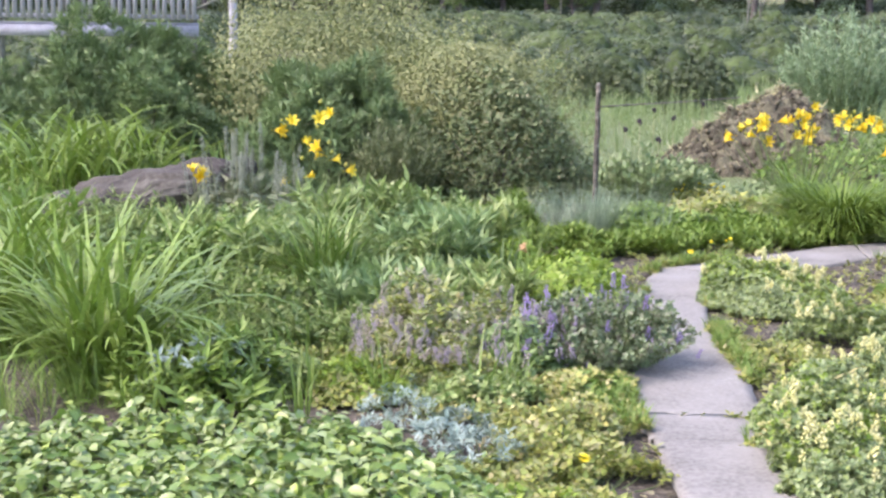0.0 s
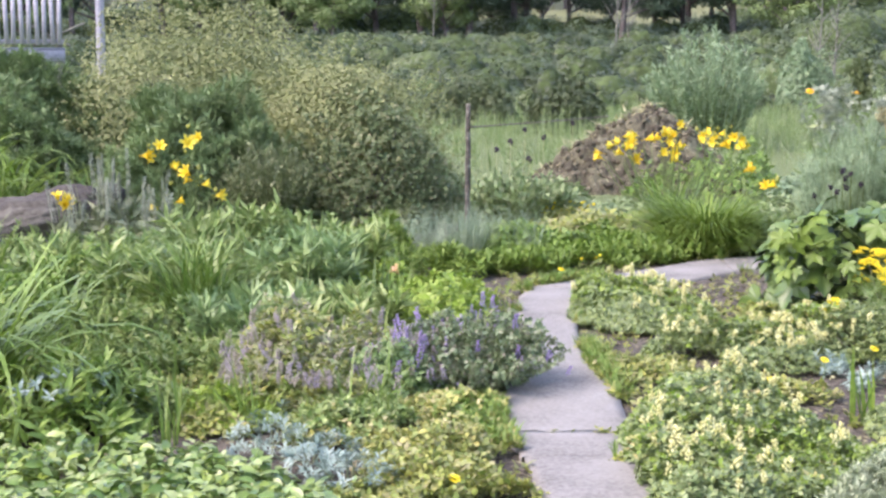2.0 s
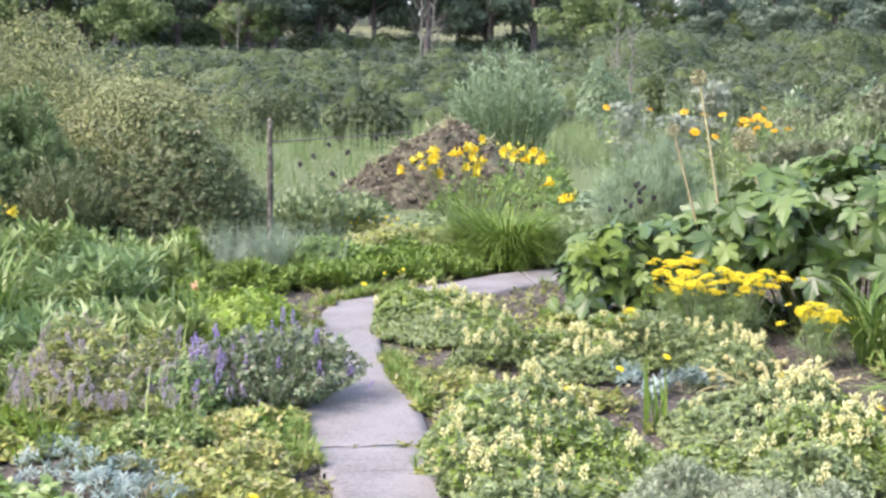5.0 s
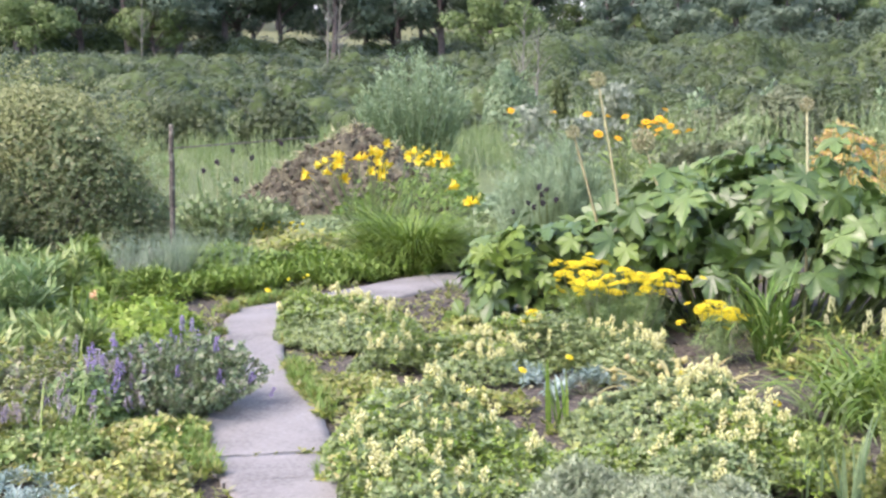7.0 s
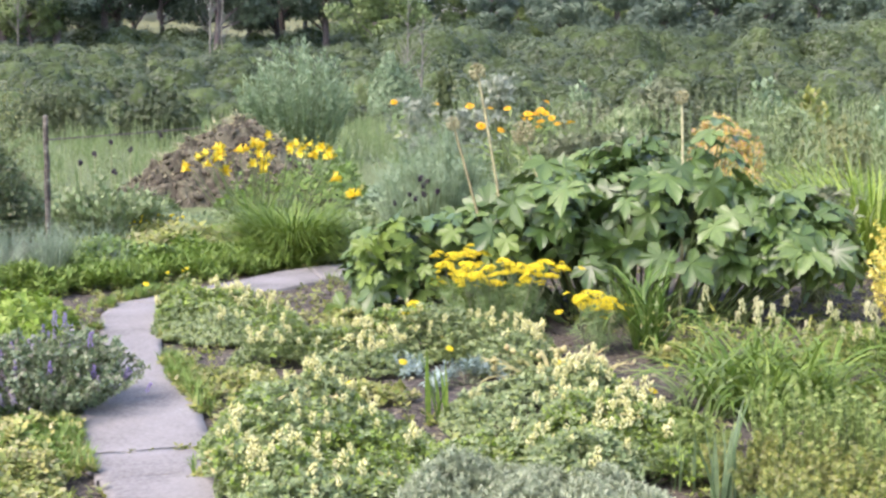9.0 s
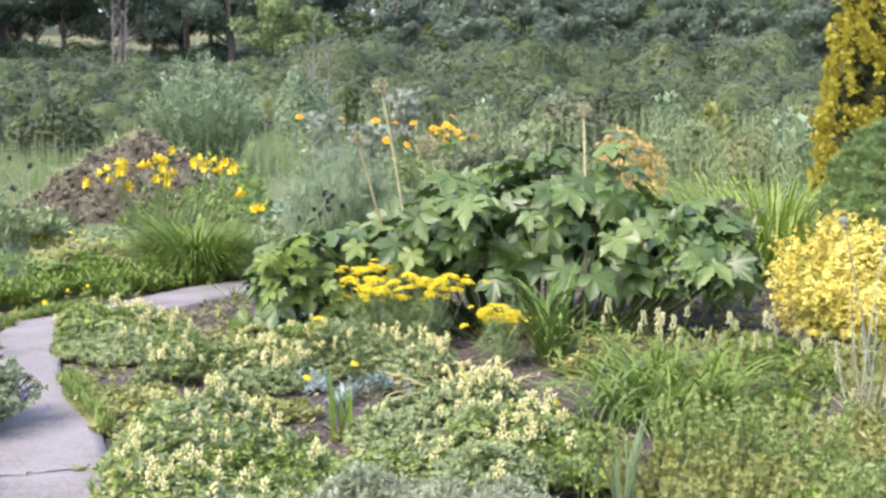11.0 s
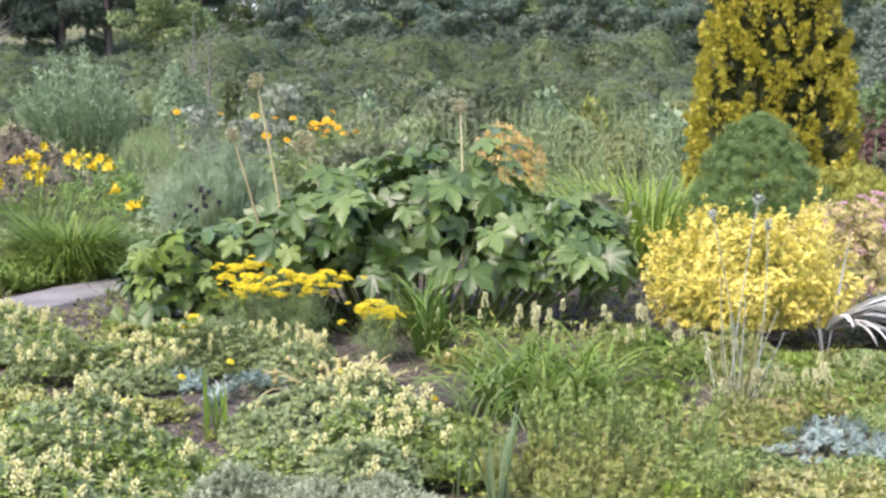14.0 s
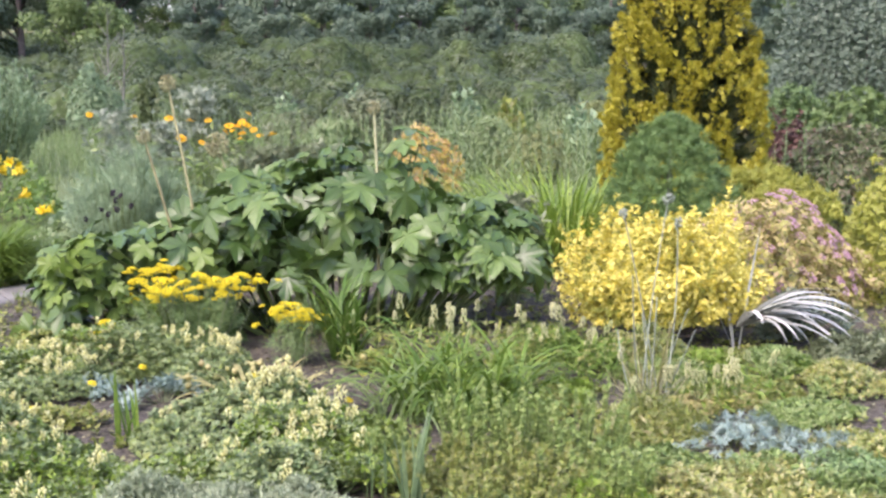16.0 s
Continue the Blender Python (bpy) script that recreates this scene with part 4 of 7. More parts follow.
def cushion(name, x, y, rx, ry, h, mat, n, tpl, size, label, category, seed, group="", up=0.6, wild=0.6, flat=False, scale=7.0, second=None):
    root = thing(name, x, y, label, category, group)
    P, N = patch(n, rx, ry, h, seed, scale=scale)
    keep = ~on_path(P[:, 0] + x, P[:, 1] + y, -0.05)
    own = keep.copy()
    if second:
        own &= lump(P * np.array([1, 1, 0]) + np.array([x, y, 0]), 9.0, seed + 3) + np.random.default_rng(seed).normal(0, 0.35, len(P)) < 0.25
        part("mixed_growth", leaves_on(P[keep & ~own] + np.array([0, 0, 0.012]), N[keep & ~own], tpl, size * 1.15, seed + 4, up, wild, flat), second, root, "other small leaves growing through it", "stuff")
    part("foliage", leaves_on(P[own], N[own], tpl, size, seed, up, wild, flat), mat, root)
    Q = P[keep][:40]
    part("runner_growth", tubes(np.column_stack([Q[:, :2] * 0.6, np.full(len(Q), 0.005)]), Q, 0.003, 0.002, 3, 3, 0.1, seed), M_STEM, root, "thin creeping stems", "stuff")
    return root, P[keep]


def strap_clump(name, bearing, d, n, length, width, mat, label, category="plant", seed=0, spread=0.08, lean=(4, 42), bend=(50, 150), group="", segs=7, single=True):
    """A crown of strap leaves; the outer ones are single leaves, fine grass stays together."""
    x, y = at(bearing, d)
    root = thing(name, x, y, label, category, group)
    if single:
        g = np.random.default_rng(seed)
        kinds = [mesh_of("leaf", *straps(1, length, width, lean, bend, 0.0, seed * 40 + k, segs), mat) for k in range(min(n, 26))]
        for i in range(n):
            ob = new("leaf", kinds[i % len(kinds)])
            ob.parent = root
            a, r = g.uniform(0, 6.28), spread * math.sqrt(g.uniform(0, 1))
            ob.matrix_basis = pose(r * math.cos(a), r * math.sin(a), 0, 0, 0, g.uniform(0, 360)) @ Matrix.Scale(g.uniform(0.8, 1.1), 4)
    else:
        part("grass_foliage", straps(n, length, width, lean, bend, spread, seed, segs), mat, root, kind="stuff")
        part("outer_foliage", straps(n // 4, length, width, (lean[1], lean[1] + 25), (60, 130), spread, seed + 1, segs), mat, root, "drooping outer blades", "stuff")
    return root


# ---- the left beds ----
def build_daylilies():
    strap_clump("daylily_clump", -14.9, 13.3, 380, 1.3, 0.036, M_LILY_LEAF, "wide clump of arching fresh green daylily leaves behind a rock", "daylily", 1, 0.8, (2, 45), (70, 160), "daylily clumps")
    strap_clump("daylily_clump", -9.6, 13.2, 60, 0.95, 0.022, M_LILY_DARK, "loose arching dark green daylily leaves beside a pine", "daylily", 2, 0.3, (15, 50), (40, 110), "daylily clumps")
    strap_clump("daylily_clump", -14.6, 5.75, 250, 0.98, 0.026, M_LILY_LEAF, "large clump of arching fresh green daylily leaves", "daylily", 3, 0.17, (2, 34), (35, 150), "daylily clumps")
    strap_clump("daylily_clump", -17.8, 6.6, 220, 1.0, 0.026, M_LILY_LEAF, "arching pale green daylily leaves next to another clump", "daylily", 4, 0.2, (2, 40), (45, 160), "daylily clumps")
    strap_clump("daylily_clump", -10.4, 7.3, 90, 0.75, 0.016, M_LILY_DARK, "thin spreading daylily leaves among herbs", "daylily", 5, 0.2, (10, 55), (60, 130), "daylily clumps")
    strap_clump("daylily_clump", -4.9, 7.5, 260, 0.72, 0.011, M_LILY_DARK, "dense narrow-leaved green clump among herbs", "daylily", 6, 0.14, (2, 40), (40, 130), "daylily clumps")
    strap_clump("daylily_clump", -1.2, 8.2, 80, 0.48, 0.014, M_LILY_DARK, "small green strap-leaved clump among herbs", "daylily", 7, 0.2, (2, 40), (40, 120), "daylily clumps")
    strap_clump("grass_clump", 16.6, 10.6, 1900, 0.64, 0.010, M_EDGE, "rounded clump of fine dark green arching grass beside the path", "grass", 8, 0.24, (2, 26), (75, 145), single=False)
    strap_clump("daylily_clump", 30.6, 7.15, 90, 0.66, 0.017, M_LILY_DARK, "small clump of arching daylily leaves below lobed leaves", "daylily", 9, 0.08, (2, 50), (40, 130), "daylily clumps")
    strap_clump("grass_clump", 39.8, 11.2, 1300, 1.1, 0.016, M_BRIGHT, "bright lime green arching grass beside a dwarf spruce", "grass", 10, 0.75, (4, 45), (60, 150), single=False)
    strap_clump("grass_clump", 37.4, 12.0, 500, 0.9, 0.014, M_GRASS, "fresh green long grass at the bed's back", "grass", 11, 0.6, (5, 55), (50, 150), single=False)


BLOOM = mesh_of("daylily_bloom", *daylily_bloom(), M_YELLOW)


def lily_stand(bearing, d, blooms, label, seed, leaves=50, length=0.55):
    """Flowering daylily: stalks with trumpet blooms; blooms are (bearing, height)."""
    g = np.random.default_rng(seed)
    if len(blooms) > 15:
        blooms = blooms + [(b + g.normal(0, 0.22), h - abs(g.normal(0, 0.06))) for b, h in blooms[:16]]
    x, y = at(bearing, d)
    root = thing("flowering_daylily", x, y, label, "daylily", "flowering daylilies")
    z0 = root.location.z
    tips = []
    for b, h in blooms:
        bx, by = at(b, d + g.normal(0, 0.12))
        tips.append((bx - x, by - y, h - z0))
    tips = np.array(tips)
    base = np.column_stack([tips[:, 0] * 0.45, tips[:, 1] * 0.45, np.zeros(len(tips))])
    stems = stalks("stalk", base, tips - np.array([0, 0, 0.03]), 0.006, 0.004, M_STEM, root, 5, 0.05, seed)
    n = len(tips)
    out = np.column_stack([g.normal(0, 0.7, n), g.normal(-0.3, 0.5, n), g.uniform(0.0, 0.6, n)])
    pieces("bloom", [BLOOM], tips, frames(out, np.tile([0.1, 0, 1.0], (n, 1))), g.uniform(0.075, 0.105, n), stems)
    k = n
    P = tips[g.integers(0, n, k)] + g.normal(0, 0.05, (k, 3)) + np.array([0, 0, 0.01])
    part("bud_spray", strew(octa(5, 1.4), P, upright(k, g, 0.5), g.uniform(0.025, 0.045, k)), M_LIME, root, "greenish yellow closed buds", "stuff")
    if leaves:
        part("leaves", straps(leaves, length, 0.018, (4, 40), (30, 110), 0.2, seed + 2), M_LILY_DARK, root)


def build_lilies():
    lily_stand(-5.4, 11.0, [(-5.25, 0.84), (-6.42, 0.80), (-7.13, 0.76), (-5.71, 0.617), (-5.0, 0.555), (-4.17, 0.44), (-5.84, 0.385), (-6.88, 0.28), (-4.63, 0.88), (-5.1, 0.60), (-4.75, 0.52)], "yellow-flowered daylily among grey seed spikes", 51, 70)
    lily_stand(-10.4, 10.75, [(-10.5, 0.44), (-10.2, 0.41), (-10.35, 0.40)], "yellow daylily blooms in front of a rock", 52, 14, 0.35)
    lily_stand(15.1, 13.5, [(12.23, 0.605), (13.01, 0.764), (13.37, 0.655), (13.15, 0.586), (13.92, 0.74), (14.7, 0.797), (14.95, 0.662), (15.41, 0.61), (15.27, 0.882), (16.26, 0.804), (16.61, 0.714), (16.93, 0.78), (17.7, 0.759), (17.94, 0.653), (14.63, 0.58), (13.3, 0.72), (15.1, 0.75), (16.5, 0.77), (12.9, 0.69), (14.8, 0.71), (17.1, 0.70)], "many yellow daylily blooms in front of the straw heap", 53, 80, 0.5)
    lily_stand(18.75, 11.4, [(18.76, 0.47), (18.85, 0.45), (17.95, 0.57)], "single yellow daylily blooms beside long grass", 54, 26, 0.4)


def build_shrubs():
    bush("mugo_pine", -12.6, 14.9, 1.35, 1.0, 1.45, M_MUGO, 2600, CANDLE, 0.23, "broad dark green mountain pine with upright shoots", "pine", 61, rough=0.26, scale=6, wild=0.3, up=0.45, stems=20, sprays=False)
    bush("mugo_pine", -4.4, 12.7, 0.80, 0.55, 1.22, M_MUGO, 1300, CANDLE, 0.21, "dark green mountain pine in front of a pale shrub", "pine", 62, rough=0.25, scale=5, wild=0.35, up=0.6, sprays=False)
    bush("mugo_pine", -18.6, 15.2, 0.8, 0.7, 1.25, M_MUGO, 900, CANDLE, 0.22, "dark green mountain pine near the boardwalk", "pine", 63, rough=0.2, scale=5, wild=0.35, up=0.5, sprays=False)
    for b, d, rx, ry, rz, n, k in ((-12.6, 14.9, 1.37, 1.02, 1.48, 1000, 161), (-4.4, 12.7, 0.82, 0.57, 1.22, 480, 162)):
        x, y = at(b, d)
        root = [o for o in scene.objects if o.name.startswith("mugo_pine") and abs(o.location.x - x) < 0.01][0]
        P, N = dome(n, rx, ry, rz, k - 100, 0.26, 6, 0.05, 0.06)
        part("young_growth", leaves_on(P, N, CANDLE, 0.17, k, 0.9, 0.2), M_CANDLE, root, "lighter upright young shoots", "stuff")
    bush("large_shrub", -4.3, 15.0, 1.75, 1.3, 1.98, M_SHRUB, 36000, LEAF2, 0.036, "large pale yellow-green leafy shrub", "shrub", 64, rough=0.15, scale=5, wild=0.6, inner=M_SHRUB, shell=0.3, thick=30, reach=1.5, flat=True)
    bush("large_shrub", 1.2, 13.5, 1.03, 0.9, 1.52, M_SHRUB, 30000, LEAF2, 0.034, "rounded pale green shrub with darker skirts", "shrub", 65, rough=0.14, scale=5, wild=0.6, inner=M_SHRUB, shell=0.3, thick=26, reach=1.5, flat=True)
    # Skirt: reddish lower growth, with the large shrub's shade put into its dark green.
    bush("shrub_skirt", 2.1, 12.75, 0.78, 0.5, 1.12, M_SHRUB_DK, 8500, SPRIG3, 0.045, "dark green and reddish skirt of a larger shrub, darkened for shade", "shrub", 66, rough=0.16)
    wand_bush("sage_bush", -1.9, 12.0, 0.46, 0.76, M_DULLSAGE, 240, 46, LANCE, 0.055, "grey-green sage bush with upright shoots", "shrub", 67)
    wand_bush("low_yellow_shrub", 8.4, 12.1, 0.42, 0.52, M_WEED, 110, 26, LEAF2, 0.06, "low straggly yellow-green shrub near the post", "shrub", 68)
    wand_bush("low_yellow_shrub", 9.8, 12.6, 0.3, 0.42, M_WEED, 70, 26, LEAF2, 0.06, "straggly pale green plant beside the heap", "shrub", 168)
    wand_bush("willow_shrub", 16.4, 24, 1.1, 1.95, M_WILLOW, 190, 80, LANCE, 0.105, "pale green willow shrub with upright wands", "willow", 69, base=0.45)
    wand_bush("fennel", 22.0, 9.8, 0.5, 1.0, M_WILLOW, 110, 34, FEATHER, 0.15, "feathery blue-green fennel in bushy growth", "fennel", 70)
    bush("grey_shrub", 31.6, 25, 0.85, 0.7, 1.3, M_SAGE, 3600, SPRIG5, 0.09, "grey-green shrub in the meadow", "shrub", 71)
    bush("spirea", 33.7, 17.5, 0.56, 0.45, 0.86, M_ORANGELEAF, 2200, SPRIG5, 0.06, "orange and pink flushed spirea", "spirea", 72)
    bush("maple_bush", 48.7, 19, 0.5, 0.4, 1.02, M_PURPLE, 3200, SPRIG3, 0.07, "small dark purple leaved maple", "maple", 73, low=0.1)
    bush("golden_juniper", 47.6, 12.6, 0.85, 0.45, 0.76, M_LIME, 2200, SPRIG7, 0.10, "low yellow-green spreading juniper", "juniper", 74, up=0.4)
    bush("barberry", 51.0, 14.6, 0.92, 0.6, 1.02, M_REDGREEN, 3400, SPRIG5, 0.075, "green barberry flushed with dull red", "barberry", 75)
    bush("golden_privet", 54.0, 9.9, 0.6, 0.5, 0.92, M_LIME, 4200, SPRIG3, 0.055, "yellow-green small-leaved bush beside a spirea", "shrub", 76)
    bush("silver_tree", 51.6, 32, 2.4, 2.0, 4.4, M_OLIVE, 26000, SPRIG3T, 0.1, "large grey-leaved tree beyond the beds", "tree", 77, rough=0.25, stems=20)
    bush("green_shrub", 51.4, 23, 0.8, 0.7, 1.25, M_TREE_LT, 2200, SPRIG5, 0.11, "bright green shrub below a grey tree", "shrub", 78)
    bush("green_shrub", 48.6, 26, 1.1, 0.8, 1.5, M_TREE_LT, 2200, SPRIG5, 0.13, "soft green shrub behind a golden conifer", "shrub", 79)
    g = np.random.default_rng(5)
    for i, (b, d, h) in enumerate(((37.3, 25, 1.25), (30.9, 30, 1.35), (35.4, 28, 1.3), (40.3, 25, 1.1), (22.3, 34, 1.75), (27.9, 33, 1.2), (40.8, 22, 0.9))):
        wand_bush("lime_sapling", b, d, 0.34, h * 1.05, M_LOW if i == 0 else M_BRAMBLE_LT if i == 4 else M_WILLOW, 26, 30, LEAF2, 0.14, "slender bright yellow-green sapling in the meadow", "sapling", 300 + i, "meadow saplings")
    for i, (b, d, r, h, m) in enumerate(((24.5, 30, 0.9, 1.1, M_BRAMBLE_LT), (28.6, 27, 0.8, 0.9, M_SAGE), (10.6, 30, 1.0, 1.0, M_BRAMBLE_LT), (6.5, 33, 1.2, 1.1, M_BRAMBLE_LT), (37, 30, 1.1, 1.0, M_TREE_LT), (43, 30, 1.2, 1.3, M_BRAMBLE_LT), (20.1, 42, 0.8, 2.0, M_WILLOW), (36.2, 24, 0.7, 0.75, M_WEED), (38.4, 21, 0.6, 0.7, M_SHRUB), (34.8, 22, 0.5, 0.7, M_WEED), (40.9, 26, 0.8, 1.1, M_SHRUB), (32.4, 29, 1.0, 1.2, M_BRAMBLE_LT), (29.8, 24, 0.6, 0.8, M_WEED))):
        bush("meadow_bush", b, d, r, r * 0.8, h, m, 2600, SPRIG5T, 0.11, "untrimmed grey-green bush in the meadow", "shrub", 320 + i, "meadow bushes")


def build_conifers():
    x, y = at(44.0, 10.5)
    root = thing("dwarf_spruce", x, y, "dense conical dwarf spruce with fine green needles", "spruce")
    g = np.random.default_rng(81)
    n = 4500
    s, a = g.uniform(0, 1, n) ** 0.8, g.uniform(0, 6.28, n)
    prof = lambda t: 0.555 * np.clip(1 - t ** 2.3, 0, 1) ** 0.66 * (0.88 + 0.12 * np.clip(t * 4, 0, 1))
    d = np.stack([np.cos(a), np.sin(a), 0.45 + 0 * a], -1)
    r = prof(s) * (1 + 0.13 * lump(np.stack([np.cos(a) * 3, np.sin(a) * 3, s * 7], -1), 3.6, 4) + 0.09 * lump(np.stack([np.cos(a) * 3, np.sin(a) * 3, s * 7], -1), 9, 5)) * (1 - 0.22 * g.uniform(0, 1, n) ** 2)
    P = np.stack([r * np.cos(a), r * np.sin(a), 0.02 + 1.19 * s], -1)
    k = np.repeat(np.arange(650), 15)
    tuft = P[:650] * np.array([1.03, 1.03, 1.01])
    P = np.concatenate([P[650:] * np.array([0.93, 0.93, 0.97]), tuft[k] + g.normal(0, 0.017, (len(k), 3))])
    a, s = np.concatenate([a[650:], a[k]]), np.concatenate([s[650:], s[k]])
    d = np.stack([np.cos(a), np.sin(a), 0.45 + 0 * a], -1)
    part("foliage", leaves_on(P, unit(d + np.array([0, 0, 1]) * s[:, None] ** 3 * 2), sprig(9, (np.array([[-0.06, 0, 0], [0.06, 0, 0], [0, 1, 0]]), np.array([[0, 1, 2]])), 0.7, 82, 0.6), 0.058, 83, 0.35, 0.5), M_SPRUCE, root)
    part("trunk", tubes([0, 0, -0.05], [[0, 0, 1.1]], 0.05, 0.01, 4, 6, 0.01), M_BARK, root)

    x, y = at(44.55, 13.0)
    root = thing("golden_thuja", x, y, "tall golden yellow columnar thuja with dark inner sprays", "thuja")
    t = np.array([-0.5, -0.2, 0.1, 0.4])
    fan = strew((LEAF1[0] * np.array([0.55, 1.1, 1]), LEAF1[1]), np.column_stack([t * 0.15, 0.1 * np.abs(t), 0 * t]), frames(np.column_stack([t * 1.3, 1 - 0.3 * np.abs(t), 0.1 * np.sin(t * 9)]), np.tile([0, 0, 1.0], (4, 1))), 1 - 0.4 * np.abs(t))
    H = 4.3
    prof = lambda t: np.interp(t, [0, 0.06, 0.2, 0.45, 0.75, 1.0], [0.6, 0.75, 0.72, 0.60, 0.38, 0.03])

    def cloak(clumps, per, inset, reach, size, mat, nm, seed, lab):
        """Upswept clumps of flat sprays over the column."""
        g = np.random.default_rng(seed)
        s, a = g.uniform(0, 1, clumps) ** 1.15, g.uniform(0, 6.28, clumps)
        r = prof(s) * g.uniform(0.88, 1.06, clumps) - inset
        C = np.stack([r * np.cos(a), r * np.sin(a), 0.02 + H * s], -1)
        D = unit(np.stack([np.cos(a) * 0.5, np.sin(a) * 0.5, 0 * a + 1.0], -1) + g.normal(0, 0.15, (clumps, 3)))
        k = np.repeat(np.arange(clumps), per)
        u = g.uniform(0, 1, len(k))
        P = C[k] + D[k] * (u * reach)[:, None] + g.normal(0, 1, (len(k), 3)) * (0.035 * (1.2 - u))[:, None]
        al = D[k] + g.normal(0, 0.4, P.shape)
        part(nm, strew(fan, P, frames(al, g.normal(size=P.shape)), size * g.uniform(0.6, 1.3, len(k))), mat, root, lab)

    cloak(1000, 52, 0.05, 0.2, 0.046, M_THUJA, "outer_sprays", 84, "golden yellow flat sprays")
    cloak(900, 12, 0.22, 0.25, 0.13, M_THUJA_IN, "inner_sprays", 85, "inner green sprays, shade put into their dark colour")
    part("trunk", tubes([0, 0, -0.1], [[0, 0, 4.0]], 0.1, 0.02, 5, 7, 0.01), M_BARK, root)


def stone(name, bearing, d, size, mat, label, category, seed, turn=0, res=4, flat=0.0, skew=0.0):
    """A weathered stone or heap: a rounded block, broken by ledges and fine relief."""
    x, y = at(bearing, d)
    bm = bmesh.new()
    bmesh.ops.create_icosphere(bm, subdivisions=res, radius=1)
    V = np.array([v.co for v in bm.verts])
    F = np.array([[v.index for v in f.verts] for f in bm.faces])
    bm.free()
    V = np.sign(V) * np.abs(V) ** 0.8
    V *= (1 + 0.13 * lump(V, 2.3, seed) + 0.06 * lump(V, 6, seed + 1) - 0.10 * np.exp(-np.abs(lump(V * np.array([0.5, 1, 2.2]), 5, seed + 4)) * 7) + 0.03 * lump(V, 14, seed + 2) + 0.02 * lump(V, 30, seed + 3))[:, None]
    V[:, 2] += flat * V[:, 0] + skew * np.floor(V[:, 0] * 2.2 + 0.4 * V[:, 1]) * 0.1
    step = 0.22
    V[:, 2] = 0.45 * V[:, 2] + 0.55 * (np.floor(V[:, 2] / step) + np.clip((V[:, 2] / step - np.floor(V[:, 2] / step)) * 3.0, 0, 1)) * step
    V = V * np.array(size)
    V[:, 2] = np.maximum(V[:, 2] + size[2] * 0.35, -0.05)
    c, s = math.cos(radians(turn)), math.sin(radians(turn))
    V = V @ np.array([[c, s, 0], [-s, c, 0], [0, 0, 1]])
    ob = new(name, mesh_of(name, V, F, mat, False))
    ob.location = (x, y, float(ground_z(x, y)))
    return tagged(ob, label, category)


def build_heap():
    x, y = at(13.35, 16.4)
    root = thing("straw_heap", x, y, "heap of rotted brown straw and soil", "heap")
    n = 90
    u, v = np.meshgrid(np.linspace(-1, 1, n), np.linspace(-1, 1, n), indexing="ij")
    P = np.stack([u.ravel() * 3, v.ravel() * 3, 0 * u.ravel()], -1)
    ridge = np.interp(u, [-1, -0.95, -0.5, -0.02, 0.12, 0.3, 0.5, 0.72, 1.0], [-0.05, 0.02, 0.42, 0.86, 0.97, 0.93, 0.74, 0.42, -0.05])
    slope = np.interp(v, [-1, -0.85, -0.1, 0.15, 1.0], [-0.1, 0.05, 0.95, 1.0, -0.1])
    h = np.where(slope > 0, ridge * slope, -0.1).ravel()
    h = np.where(h > 0, h * (0.97 + 0.05 * lump(P, 1.4, 90)) + 0.05 * lump(P, 4.5, 91) * slope.ravel() + 0.07 * lump(P, 9, 92) + 0.05 * lump(P, 22, 94), h)
    rot = radians(-13)
    X = np.stack([u.ravel() * 1.28 + 0.02, v.ravel() * 1.1, h], -1) @ np.array([[math.cos(rot), math.sin(rot), 0], [-math.sin(rot), math.cos(rot), 0], [0, 0, 1]])
    i, j = np.meshgrid(np.arange(n - 1), np.arange(n - 1), indexing="ij")
    i, j = i.ravel(), j.ravel()
    F = np.stack([i * n + j, (i + 1) * n + j, (i + 1) * n + j + 1, i * n + j + 1], -1)
    part("heap_body", (X, F), M_STRAW, root, soft=True)
    g = np.random.default_rng(93)
    pick = g.choice(np.where(h > 0.06)[0], 1500)
    al = np.column_stack([g.normal(0, 1, (1500, 2)), g.normal(-0.25, 0.4, 1500)])
    part("loose_straw", strew(NEEDLE, X[pick] + g.normal(0, 0.025, (1500, 3)), frames(al, np.tile([0, -0.5, 1.0], (1500, 1)) + g.normal(0, 0.4, (1500, 3))), np.column_stack([g.uniform(0.15, 0.5, 1500), g.uniform(0.04, 0.13, 1500), np.ones(1500)])), M_CHIPS, root, "loose stalks and crumbs", "stuff")
    k = 1300
    pick = g.choice(np.where(h > 0.04)[0], k)
    part("clod_mass", strew(octa(6, 0.9), X[pick] - np.array([0, 0, 0.02]), frames(g.normal(size=(k, 3)), g.normal(size=(k, 3))), np.column_stack([g.uniform(0.04, 0.13, k), g.uniform(0.03, 0.1, k), g.uniform(0.03, 0.1, k)])), M_CLOD, root, "brown clods of soil and rotted straw", "stuff")
    crest = np.where((h > 0.05) & (np.abs(v.ravel() - 0.12) < 0.12))[0]
    pick = crest[g.integers(0, len(crest), 1500)]
    al = np.column_stack([g.normal(0, 1, (1500, 2)), g.normal(0, 0.35, 1500)])
    part("bleached_straw", strew(NEEDLE, X[pick] + g.normal(0, 0.02, (1500, 3)), frames(al, np.tile([0, -0.3, 1.0], (1500, 1)) + g.normal(0, 0.3, (1500, 3))), np.column_stack([g.uniform(0.2, 0.7, 1500), g.uniform(0.05, 0.2, 1500), np.ones(1500)])), M_DRY, root, "pale bleached straw along the crest", "stuff")


